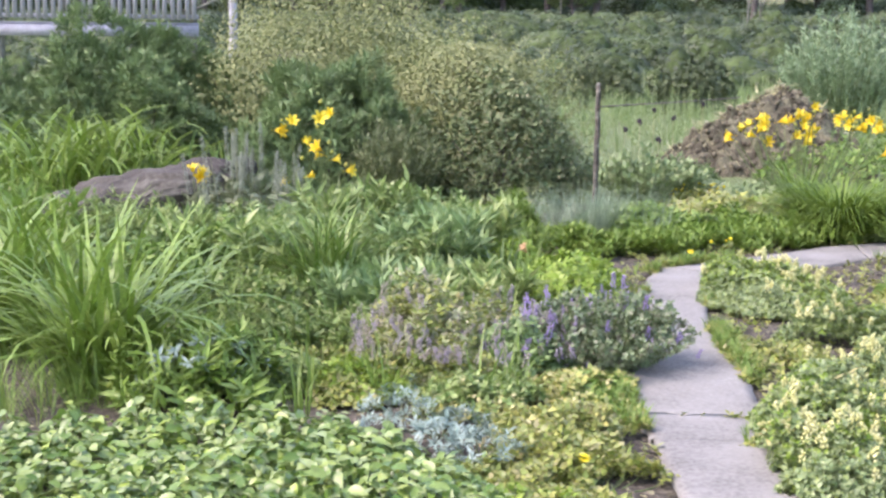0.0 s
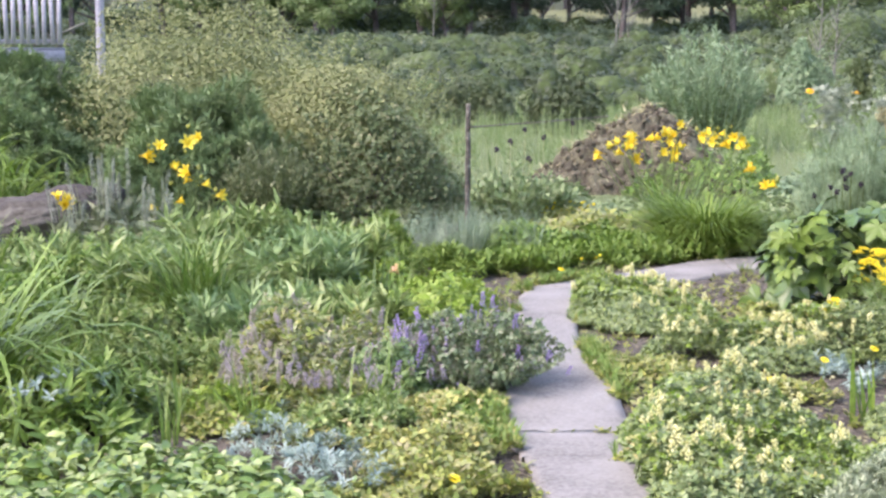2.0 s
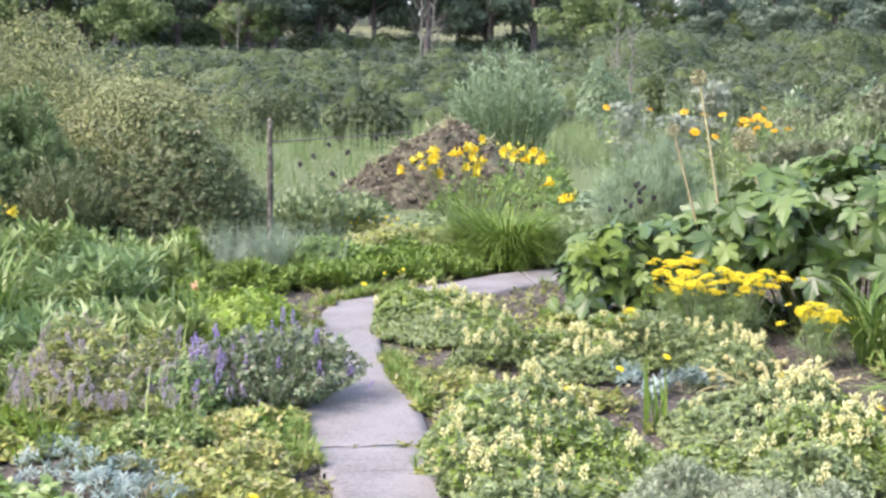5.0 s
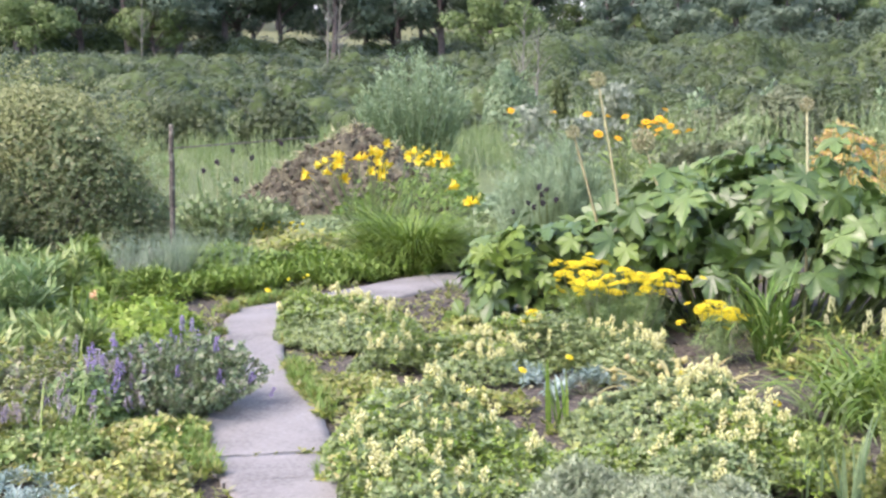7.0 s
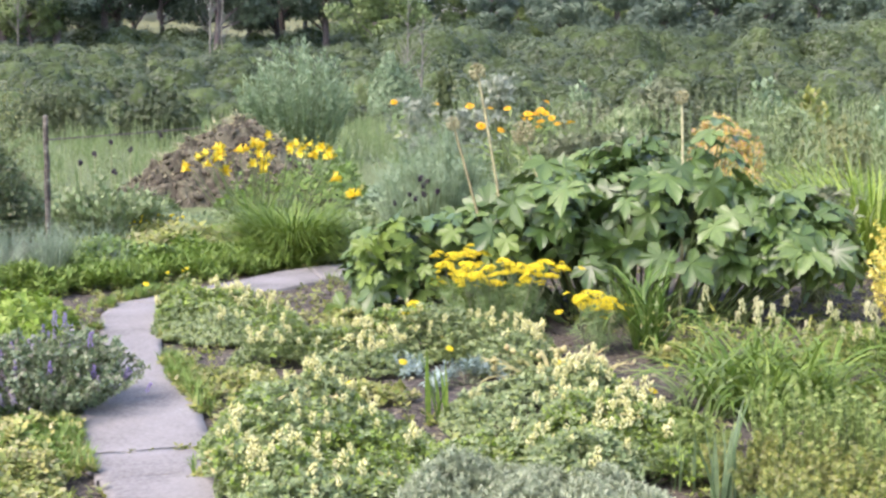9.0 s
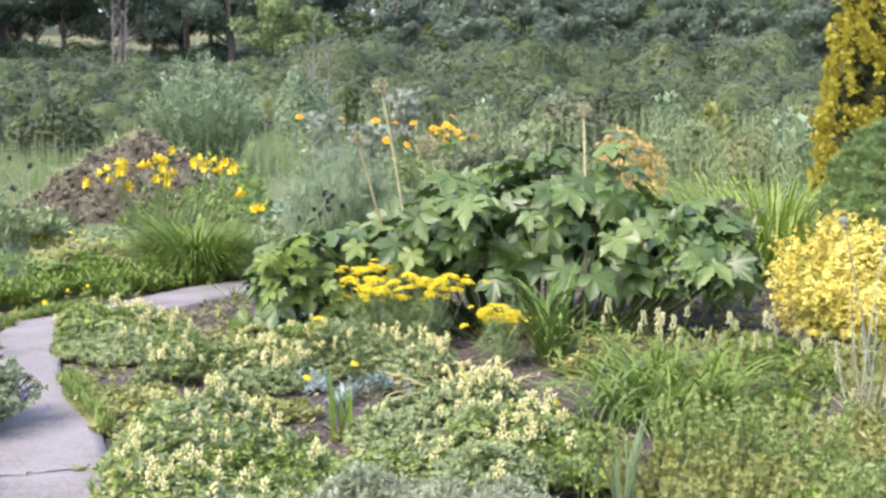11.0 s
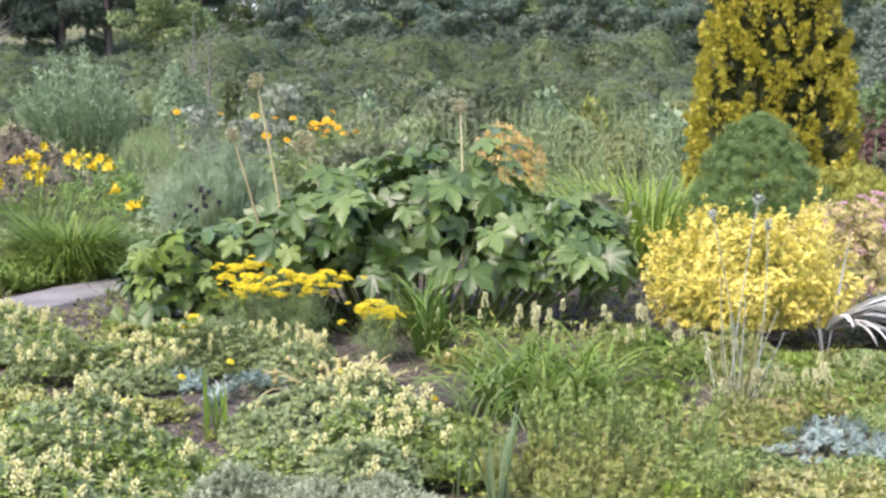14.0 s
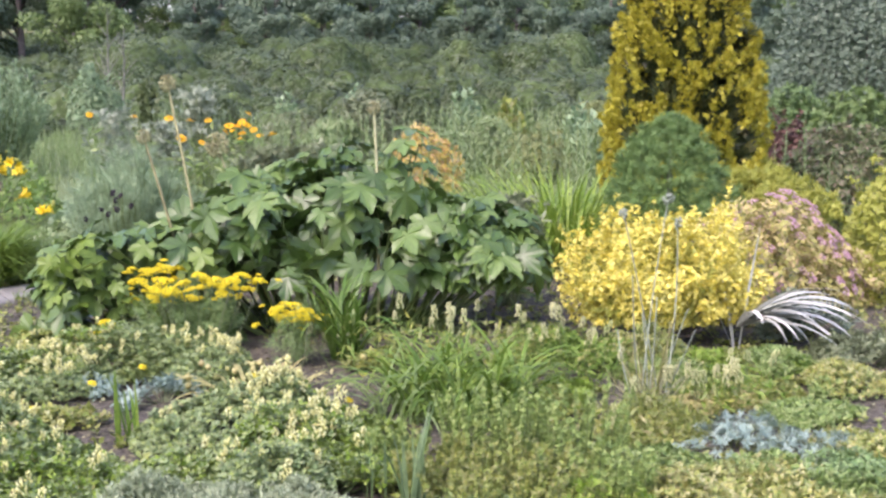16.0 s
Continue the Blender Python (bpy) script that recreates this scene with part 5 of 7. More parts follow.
def build_hard_things():
    stone("flat_rock", -13.0, 11.75, (0.92, 0.5, 0.27), M_ROCK, "long flat brown weathered rock between daylilies and herbs", "rock", 95, 10, 5, 0.34, 1.6)
    stone("field_stone", 5.7, 14.0, (0.2, 0.2, 0.15), M_ROCK, "grey stone at the meadow's edge", "stone", 96)
    stone("edging_stone", 51.3, 4.42, (0.13, 0.1, 0.07), M_ROCK, "small grey stone edging the bed", "stone", 97)
    x, y = at(6.5, 11.5)
    root = thing("fence_post", x, y, "weathered grey wooden fence post with a wire", "fence post")
    bm = bmesh.new()
    bmesh.ops.create_cone(bm, cap_ends=True, segments=9, radius1=0.026, radius2=0.021, depth=1.22, matrix=Matrix.Translation((0, 0, 0.53)))
    bmesh.ops.subdivide_edges(bm, edges=[e for e in bm.edges if abs(e.verts[0].co.z - e.verts[1].co.z) > 0.5], cuts=9)
    for v in bm.verts:
        v.co += Vector((noise.noise(v.co * 6), noise.noise(v.co * 6 + Vector((5, 0, 0))), 0)) * 0.016
        v.co.x += 0.012 * v.co.z
    V = np.array([v.co for v in bm.verts])
    bmesh.ops.triangulate(bm, faces=bm.faces)
    F = np.array([[v.index for v in f.verts] for f in bm.faces])
    bm.free()
    part("post", (V, F), M_POST, root, "grey lichened wood", soft=True)
    ex, ey = at(12.4, 17.4)
    part("wire", tubes([0.01, 0, 0.94], [[ex - x, ey - y, 0.82]], 0.006, 0.006, 8, 4, 0.006), M_WIRE, root, "thin rusty fence wire")
    for k in range(3):
        part("staple", tubes([-0.03, -0.035, 0.93 - 0.25 * k], [[0.04, -0.035, 0.95 - 0.25 * k]], 0.003, 0.003, 3, 4, 0.2), M_WIRE, root)
    x, y = at(-8.8, 30)
    root = thing("pole", x, y, "tall pale grey wooden pole behind the shrubs", "pole")
    part("shaft", tubes([0, 0, -0.2], [[0.05, 0, 6.2]], 0.10, 0.075, 8, 10, 0.004), M_GREYWOOD, root, soft=True)


def box(c, s):
    c, s = np.array(c, float), np.array(s, float) / 2
    V = np.array([[i, j, k] for i in (-1, 1) for j in (-1, 1) for k in (-1, 1)]) * s + c
    return V, np.array([[0, 1, 3, 2], [4, 6, 7, 5], [0, 4, 5, 1], [2, 3, 7, 6], [0, 2, 6, 4], [1, 5, 7, 3]])


def build_boardwalk():
    x, y = at(-15.5, 28)
    root = thing("boardwalk", x, y, "raised silvery timber boardwalk with a picket railing", "boardwalk")
    root.rotation_euler = (0, 0, radians(10))
    L = 5.2
    part("beam", box((0, 0, 1.70), (L, 0.12, 0.22)), M_GREYWOOD, root, "pale painted edge beam")
    part("deck", box((0, 0.75, 1.84), (L, 1.5, 0.05)), M_GREYWOOD, root)
    part("top_rail", box((0, -0.06, 3.05), (L, 0.09, 0.06)), M_GREYWOOD, root)
    part("bottom_rail", box((0, -0.05, 1.98), (L, 0.05, 0.08)), M_GREYWOOD, root)
    for i in range(5):
        part("post", box((-L / 2 + 0.1 + i * (L - 0.2) / 4, 0.07, 1.5), (0.13, 0.13, 3.4)), M_WOOD, root)
    me = mesh_of("picket", *box((0, 0, 0), (0.085, 0.03, 1.12)), M_GREYWOOD)
    for i in range(36):
        ob = new("picket", me)
        ob.parent = root
        ob.matrix_basis = pose(-L / 2 + 0.08 + i * 0.144, -0.09, 2.48 + 0.01 * math.sin(i * 7), 0, 1.2 * math.sin(i * 3.1), 0)
    part("brace", tubes([1.6, 0.3, 2.5], [[2.7, 0.3, 1.9]], 0.03, 0.03, 2, 5, 0), M_WOOD, root)
    part("brace", tubes([2.0, 0.3, 1.9], [[3.0, 0.3, 2.35]], 0.03, 0.03, 2, 5, 0), M_WOOD, root)


def build_bare_trees():
    for i, (b, d, h) in enumerate(((12.55, 58, 4.7), (13.1, 60, 3.6), (20.6, 46, 3.9), (21.2, 48, 3.2), (4.9, 88, 5.0))):
        x, y = at(b, d)
        g = np.random.default_rng(400 + i)
        root = thing("bare_sapling", x, y, "thin leafless grey sapling on the bank", "dead tree", "bare saplings")
        tr = [tubes([0, 0, -0.1], [[0.1, 0, h]], 0.055, 0.012, 6, 5, 0.02, i)]
        for k in range(16):
            s = g.uniform(0.25, 0.95)
            a = g.uniform(0, 6.28)
            Lb = h * 0.22 * (1.15 - s)
            tr.append(tubes([0.1 * s, 0, h * s], [[0.1 * s + Lb * math.cos(a), Lb * math.sin(a), h * s + Lb * 1.3]], 0.018, 0.005, 3, 4, 0.08, k))
        part("trunk", tr[0], M_WOOD, root)
        for t in tr[1:]:
            part("branch", t, M_WOOD, root)


build_daylilies()
build_lilies()
build_shrubs()
build_conifers()
build_heap()
build_hard_things()
build_boardwalk()
build_bare_trees()


# ---- low plants of the left beds ----
def build_broad_leaves():
    x, y = at(-9, 4.1)
    blade = (OVAL[0] * np.array([1.0, 1.2, 1.0]), OVAL[1])
    root = thing("broad_leaved_groundcover", x, y, "dense pale green broad-leaved groundcover", "groundcover")
    g = np.random.default_rng(500)
    n = 19000
    b, d = g.uniform(-26, 3, n), g.uniform(2.7, 5.05, n)
    rim = np.interp(b, [-26, -17, -12, -6, -2, 1, 3], [4.95, 5.0, 4.98, 4.85, 4.6, 4.25, 3.8]) + 0.09 * np.sin(b * 2.3) + 0.05 * np.sin(b * 5.1)
    keep = d < rim
    b, d, rim = np.radians(b[keep]), d[keep], rim[keep]
    px, py = d * np.sin(b), d * np.cos(b)
    hill = lump(np.column_stack([px, py, 0 * px]), 7, 51) * 0.055 + lump(np.column_stack([px, py, 0 * px]), 19, 52) * 0.02
    h = (0.15 + hill) * np.clip((rim - d) * 6, 0.35, 1)
    u = g.uniform(0, 1, len(px))
    P = np.column_stack([px - x, py - y, h * (0.35 + 0.65 * u)])
    N = unit(np.column_stack([g.normal(0, 0.42, len(px)), g.normal(-0.1, 0.42, len(px)), np.full(len(px), 1.0)]))
    al = np.cross(N, g.normal(size=N.shape))
    al[:, 2] -= 0.25
    R, S = frames(al, N), g.uniform(0.026, 0.062, len(px))
    top = np.where((u > 0.75) & (d > 4.0) & (b > radians(-18)))[0][:300]
    rest = np.setdiff1d(np.arange(len(px)), top)
    part("foliage", strew(blade, P[rest], R[rest], S[rest]), M_BROAD, root, kind="stuff")
    pieces("leaf", [mesh_of("leaf", *blade, M_BROAD)], P[top], R[top], S[top], root)


SHOOTS = [mesh_of("shoot", *stemmed(sprig(15, LANCE, 0.95, 60 + k, 0.5, 0.9), 5), M_BLUE) for k in range(3)]


def build_left_herbs():
    # leafy herbs: place, radius, height, leaf matter, form
    herbs = [(-12.2, 9.4, 0.55, 0.22, M_MIXED), (-9.3, 9.6, 0.5, 0.27, M_MIXED), (-6.6, 9.2, 0.5, 0.34, M_SALVIA), (-3.6, 9.3, 0.5, 0.42, M_MIXED), (-1.2, 9.5, 0.45, 0.40, M_SALVIA),
             (0.9, 9.0, 0.35, 0.34, M_MIXED), (-11.6, 8.2, 0.5, 0.28, M_MIXED), (-8.4, 8.2, 0.5, 0.33, M_GRASS), (-6.2, 8.0, 0.4, 0.34, M_MIXED), (-3.0, 8.1, 0.45, 0.36, M_MIXED),
             (-0.3, 8.3, 0.4, 0.34, M_SALVIA), (-8.0, 6.9, 0.4, 0.26, M_MIXED), (-6.2, 6.3, 0.35, 0.2, M_MIXED), (-3.0, 7.0, 0.35, 0.22, M_SALVIA), (-0.6, 7.3, 0.35, 0.24, M_SALVIA), (1.3, 7.0, 0.3, 0.22, M_MIXED), (-13.4, 7.4, 0.4, 0.34, M_GRASS), (-15.6, 9.3, 0.6, 0.4, M_MIXED), (-18.5, 8.8, 0.6, 0.45, M_LILY_LEAF)]
    for i, (b, d, r, h, m) in enumerate(herbs):
        g = np.random.default_rng(520 + i)
        x, y = at(b, d)
        root = thing("herb_clump", x, y, "leafy green herb clump with upright stems" if m is not M_SALVIA else "grey-green leafy herb clump", "herb", "herbs of the bed")
        n = 46
        a, rr = g.uniform(0, 6.28, n), r * np.sqrt(g.uniform(0, 1, n))
        base = np.column_stack([rr * np.cos(a) * 0.6, rr * np.sin(a) * 0.6, np.zeros(n)])
        tip = np.column_stack([rr * np.cos(a), rr * np.sin(a), h * g.uniform(0.6, 1.15, n)])
        part("stemwork", tubes(base, tip, 0.004, 0.002, 3, 3, 0.08, i), M_STEM, root, kind="stuff")
        k = 80
        s = g.uniform(0.15, 1.0, (n, k))
        P = (base[:, None] + (tip - base)[:, None] * s[..., None]).reshape(-1, 3)
        if i % 5 in (0, 3):
            P = P[::2]
            part("foliage", leaves_on(P, unit(g.normal(size=P.shape) * np.array([1, 1, 0.5])), LANCE, 0.13, i, 0.9, 0.3), m, root)
        else:
            part("foliage", leaves_on(P, unit(g.normal(size=P.shape) * np.array([1, 1, 0.5])), OVAL if i % 5 == 1 else SLIM, 0.036 if i % 5 == 1 else 0.06, i, 0.4, 0.3), m, root)
    for i, (b, d, n, h, sp) in enumerate(((-8.4, 10.7, 20, 0.80, 0.14), (-7.0, 10.5, 13, 0.6, 0.22), (-9.8, 10.4, 8, 0.5, 0.1))):
        x, y = at(b, d)
        g = np.random.default_rng(560 + i)
        root = thing("grey_spike_plant", x, y, "cluster of upright grey seed spikes", "perennial", "grey seed spikes")
        base = np.column_stack([g.normal(0, sp, (n, 2)), np.zeros(n)])
        tip = base * 1.2 + np.column_stack([g.normal(0, 0.03, (n, 2)), h * g.uniform(0.65, 1.05, n)])
        part("stemwork", tubes(base, tip, 0.005, 0.003, 3, 4, 0.03, i), M_SAGE, root)
        sp2 = stemmed(spike_bloom(3, 40, 0.05, 0.06), 6)
        pieces("seed_spike", [mesh_of("seed_spike", *sp2, M_GREYSPIKE)], tip - np.array([0, 0, 0.26]), frames(tip - base, np.tile([0.1, 1.0, 0], (n, 1))), g.uniform(0.22, 0.34, n), root)
        part("foliage", leaves_on(np.column_stack([g.normal(0, sp, (140, 2)), g.uniform(0.05, h * 0.55, 140)]), unit(g.normal(size=(140, 3))), LANCE, 0.16, i, 0.4, 0.4), M_SAGE, root)
    # catmint and salvia beside the path
    x, y = at(-0.4, 5.85)
    root, P = cushion("catmint", x, y, 0.5, 0.52, 0.25, M_CATMINT, 6500, SPRIG3, 0.027, "spreading catmint with faded mauve flower spikes", "catmint", 570)
    g = np.random.default_rng(571)
    Q = P[g.choice(len(P), 170)]
    Q[:, 2] = np.maximum(Q[:, 2], 0.12) + 0.03
    pieces("flower_spike", [mesh_of("flower_spike", *stemmed(spike_bloom(k, 18, 0.16, 0.16), 6), M_MAUVE) for k in (5, 6)], Q, upright(170, g, 0.3), g.uniform(0.035, 0.08, 170), root)
    part("young_growth", leaves_on(P[::3], np.tile([0, 0, 1.0], (len(P[::3]), 1)), SPRIG5, 0.045, 572, 0.5, 0.6), M_LOW, root)
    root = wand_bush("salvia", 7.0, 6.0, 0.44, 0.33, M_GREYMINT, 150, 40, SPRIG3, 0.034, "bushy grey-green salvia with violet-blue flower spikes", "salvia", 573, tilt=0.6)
    P, N = dome(46, 0.42, 0.42, 0.32, 575, 0.25, 4, 0.1, 0.25)
    sp = [mesh_of("flower_spike", *stemmed(spike_bloom(k, 26, 0.17, 0.15), 6), M_VIOLET) for k in (7, 8)]
    pieces("flower_spike", sp, P, frames(N * 0.6 + np.array([0, 0, 0.9]), g.normal(size=(46, 3))), g.uniform(0.035, 0.075, 46), root)
    x, y = at(3.2, 6.0)
    root, P = cushion("salvia", x, y, 0.36, 0.4, 0.25, M_SALVIA, 1500, SPRIG5, 0.055, "low salvia with brownish violet spent spikes", "salvia", 577)
    Q = P[g.choice(len(P), 70)]
    pieces("spent_spike", [mesh_of("spent_spike", *stemmed(spike_bloom(9, 22, 0.16, 0.15), 6), M_MAUVE)], Q + np.array([0, 0, 0.02]), upright(70, g, 0.3), g.uniform(0.05, 0.11, 70), root)
    Q = P[g.choice(len(P), 16)]
    pieces("fresh_spike", [mesh_of("fresh_spike", *stemmed(spike_bloom(10, 22, 0.16, 0.15), 6), M_VIOLET)], Q + np.array([0, 0, 0.04]), upright(16, g, 0.3), g.uniform(0.06, 0.11, 16), root)
    # spurges
    x, y = at(-10.4, 5.45)
    root = thing("green_spurge", x, y, "rounded green spurge with bluish shoot tips", "spurge")
    P, N = dome(330, 0.30, 0.28, 0.27, 580, 0.2, 4, 0.0, 0.4)
    part("foliage", leaves_on(P, N, SPRIG7, 0.15, 581, 0.7, 0.35), M_LILY_LEAF, root)
    P, N = dome(60, 0.30, 0.28, 0.28, 582, 0.2, 4, 0.2, 0.1)
    part("tip_growth", leaves_on(P, N, ROSETTE, 0.07, 583, 0.6, 0.35), M_BLUE, root, "pale blue-green shoot tips", "stuff")
    P, N = dome(10, 0.31, 0.29, 0.29, 584, 0.2, 4, 0.2, 0.05)
    part("flower_growth", leaves_on(P, N, ROSETTE, 0.05, 585, 0.6, 0.35), M_LIME, root, "yellow-green flower heads", "stuff")
    for i, (b, d, rx, ry, n, s) in enumerate(((0.0, 4.85, 0.26, 0.2, 62, 0.085), (1.8, 4.5, 0.15, 0.14, 30, 0.085), (-1.9, 5.05, 0.14, 0.12, 26, 0.08), (2.4, 7.05, 0.22, 0.2, 60, 0.10), (23.2, 6.3, 0.18, 0.16, 60, 0.10), (20.7, 6.55, 0.09, 0.1, 24, 0.09), (46.9, 5.5, 0.31, 0.2, 170, 0.065), (50.2, 5.3, 0.3, 0.17, 130, 0.065))):
        x, y = at(b, d)
        g = np.random.default_rng(590 + i)
        root = thing("blue_spurge", x, y, "trailing blue-grey succulent spurge", "spurge", "blue spurges")
        P, N = patch(n, rx, ry, 0.12, 590 + i, edge=0.15)
        out = unit(np.column_stack([P[:, 0], P[:, 1], np.full(len(P), 0.12)]))
        al = unit(out + g.normal(0, 0.35, P.shape) + np.array([0, 0, 0.35]))
        pieces("shoot", SHOOTS, P, frames(al, g.normal(size=P.shape)), 0.85 * s * g.uniform(0.65, 1.35, len(P)), root)
        part("stemwork", tubes(P[::3] * np.array([0.3, 0.3, 0.1]), P[::3], 0.004, 0.003, 3, 3, 0.1, i), M_SAGE, root, kind="stuff")
    x, y = at(2.5, 8.0)
    for i, (b, d, n, L, w) in enumerate(((2.6, 8.0, 11, 0.36, 0.034), (21.9, 5.6, 9, 0.29, 0.018), (33.5, 4.45, 12, 0.36, 0.016), (31.9, 4.6, 5, 0.3, 0.013), (-6.3, 5.2, 8, 0.2, 0.014), (-5.4, 5.4, 7, 0.24, 0.012), (-12.6, 5.15, 4, 0.22, 0.016))):
        strap_clump("iris", b, d, n, L, w, M_IRIS if i in (0, 2, 3) else M_EDGE, "upright grey-green sword-leaved iris" if i in (0, 2, 3) else "small upright tuft of green sword leaves", "iris", 600 + i, 0.05, (0, 16), (0, 22), "irises", 4)
    x, y = at(5.7, 7.55)
    cushion("bright_herb", x, y, 0.46, 0.8, 0.27, M_BRIGHT, 4200, SPRIG5, 0.062, "bright yellow-green leafy herb beside the path", "herb", 610)
    x, y = at(2.0, 8.6)
    cushion("bright_herb", x, y, 0.3, 0.3, 0.2, M_BRIGHT, 600, SPRIG5, 0.08, "bright yellow-green low herb", "herb", 611)
    g = np.random.default_rng(612)
    for i, (x, y, rx, ry, h) in enumerate(((0.42, 9.95, 0.33, 0.26, 0.27), (0.95, 9.5, 0.36, 0.3, 0.18), (1.38, 9.3, 0.36, 0.35, 0.13), (1.85, 9.5, 0.36, 0.35, 0.12), (2.35, 9.8, 0.36, 0.35, 0.13), (2.8, 10.05, 0.36, 0.3, 0.15), (3.4, 10.25, 0.4, 0.3, 0.2))):
        cushion("edging_plant", x, y, rx, ry, h, M_EDGE, 620, SPRIG7, 0.12, "fresh green leafy edging plant along the path", "edging plant", 613 + i, "edging plants", up=0.9, wild=0.4)
    x, y = at(6.4, 10.6)
    root = thing("blue_fescue", x, y, "misty blue-green fine-leaved grass round the post", "grass")
    pos = np.column_stack([g.normal(0, 0.36, 50), g.normal(0, 0.16, 50), np.zeros(50)])
    part("grass_foliage", join(*[(lambda vf: (vf[0] + p, vf[1]))(straps(26, 0.40, 0.003, (2, 45), (10, 70), 0.05, 620 + k, 4)) for k, p in enumerate(pos)]), M_FESCUE, root)
    # yellow-green carpets in front
    for i, (b, d, rx, ry, h, m, n) in enumerate(((2.6, 4.25, 0.3, 0.28, 0.10, M_LOW, 900), (5.2, 4.75, 0.3, 0.3, 0.12, M_LOW, 1000), (6.6, 4.2, 0.24, 0.36, 0.12, M_LOW, 900), (-3.6, 5.4, 0.28, 0.26, 0.08, M_LOW, 500), (3.0, 5.25, 0.34, 0.24, 0.11, M_GOLDCARPET, 700),
                                            (6.6, 5.45, 0.22, 0.3, 0.07, M_GRASS, 600), (6.4, 4.9, 0.16, 0.16, 0.13, M_GOLDCARPET, 420), (0.2, 4.1, 0.3, 0.24, 0.1, M_LOW, 700), (-6.8, 5.6, 0.3, 0.26, 0.1, M_MIXED, 500), (-5.0, 6.0, 0.3, 0.25, 0.1, M_LOW, 400), (8.2, 3.7, 0.2, 0.4, 0.1, M_LOW, 500), (4.5, 3.9, 0.3, 0.3, 0.1, M_LOW, 700))):
        x, y = at(b, d)
        cushion("low_carpet_plant", x, y, rx, ry, h, m, int(n * 1.8), SPRIG3 if i % 2 else SPRIG5, 0.042, "golden-variegated creeping carpet plant" if m is M_GOLDCARPET else "creeping yellow-green carpet plant", "groundcover", 640 + i, "carpet plants", up=0.5, wild=0.7, second=(M_MIXED, M_GOLDCARPET, M_LOW, M_BRIGHT)[i % 4] if m is not M_THYME else M_SALVIA)
    x, y = at(2.9, 4.62)
    root = thing("fallen_leaves", x, y, "little heap of dry buff leaves on the earth", "dead leaves")
    P = np.column_stack([g.normal(0, 0.055, (26, 2)), g.uniform(0.01, 0.05, 26)])
    part("leaf_litter", leaves_on(P, np.tile([0, 0, 1.0], (26, 1)), OVAL, 0.06, 660, 0.2, 0.6, True), M_WILT, root, kind="stuff")
    # ground between clump and path behind
    for i, (b, d, rx, ry, h, m) in enumerate(((10.6, 11.3, 0.6, 0.5, 0.14, M_LOW), (12.6, 12.2, 0.7, 0.5, 0.16, M_LOW), (8.6, 10.9, 0.4, 0.3, 0.14, M_GRASS), (12.3, 10.7, 0.5, 0.35, 0.14, M_EDGE), (18.6, 10.6, 0.5, 0.4, 0.2, M_WEED), (19.6, 12.2, 0.7, 0.6, 0.3, M_WEED), (16.8, 9.75, 0.4, 0.12, 0.16, M_WEED), (10.4, 13.4, 0.8, 0.6, 0.22, M_WEED), (18.0, 15, 1.0, 0.9, 0.45, M_GRASS), (21.0, 14.0, 0.9, 0.8, 0.4, M_WILLOW), (5.2, 13.2, 0.6, 0.5, 0.35, M_WEED), (3.9, 12.2, 0.4, 0.4, 0.15, M_SHRUB_DK))):
        x, y = at(b, d)
        cushion("wild_groundcover", x, y, rx, ry, h, m, 900, SPRIG5T, 0.10, "tangled low green growth at the garden's edge", "groundcover", 670 + i, "wild groundcover", up=0.9, wild=0.5)


# ---- the right beds ----
CREAM = [mesh_of("bloom", *cream_bloom(k), M_CREAM) for k in (1, 2, 3)]


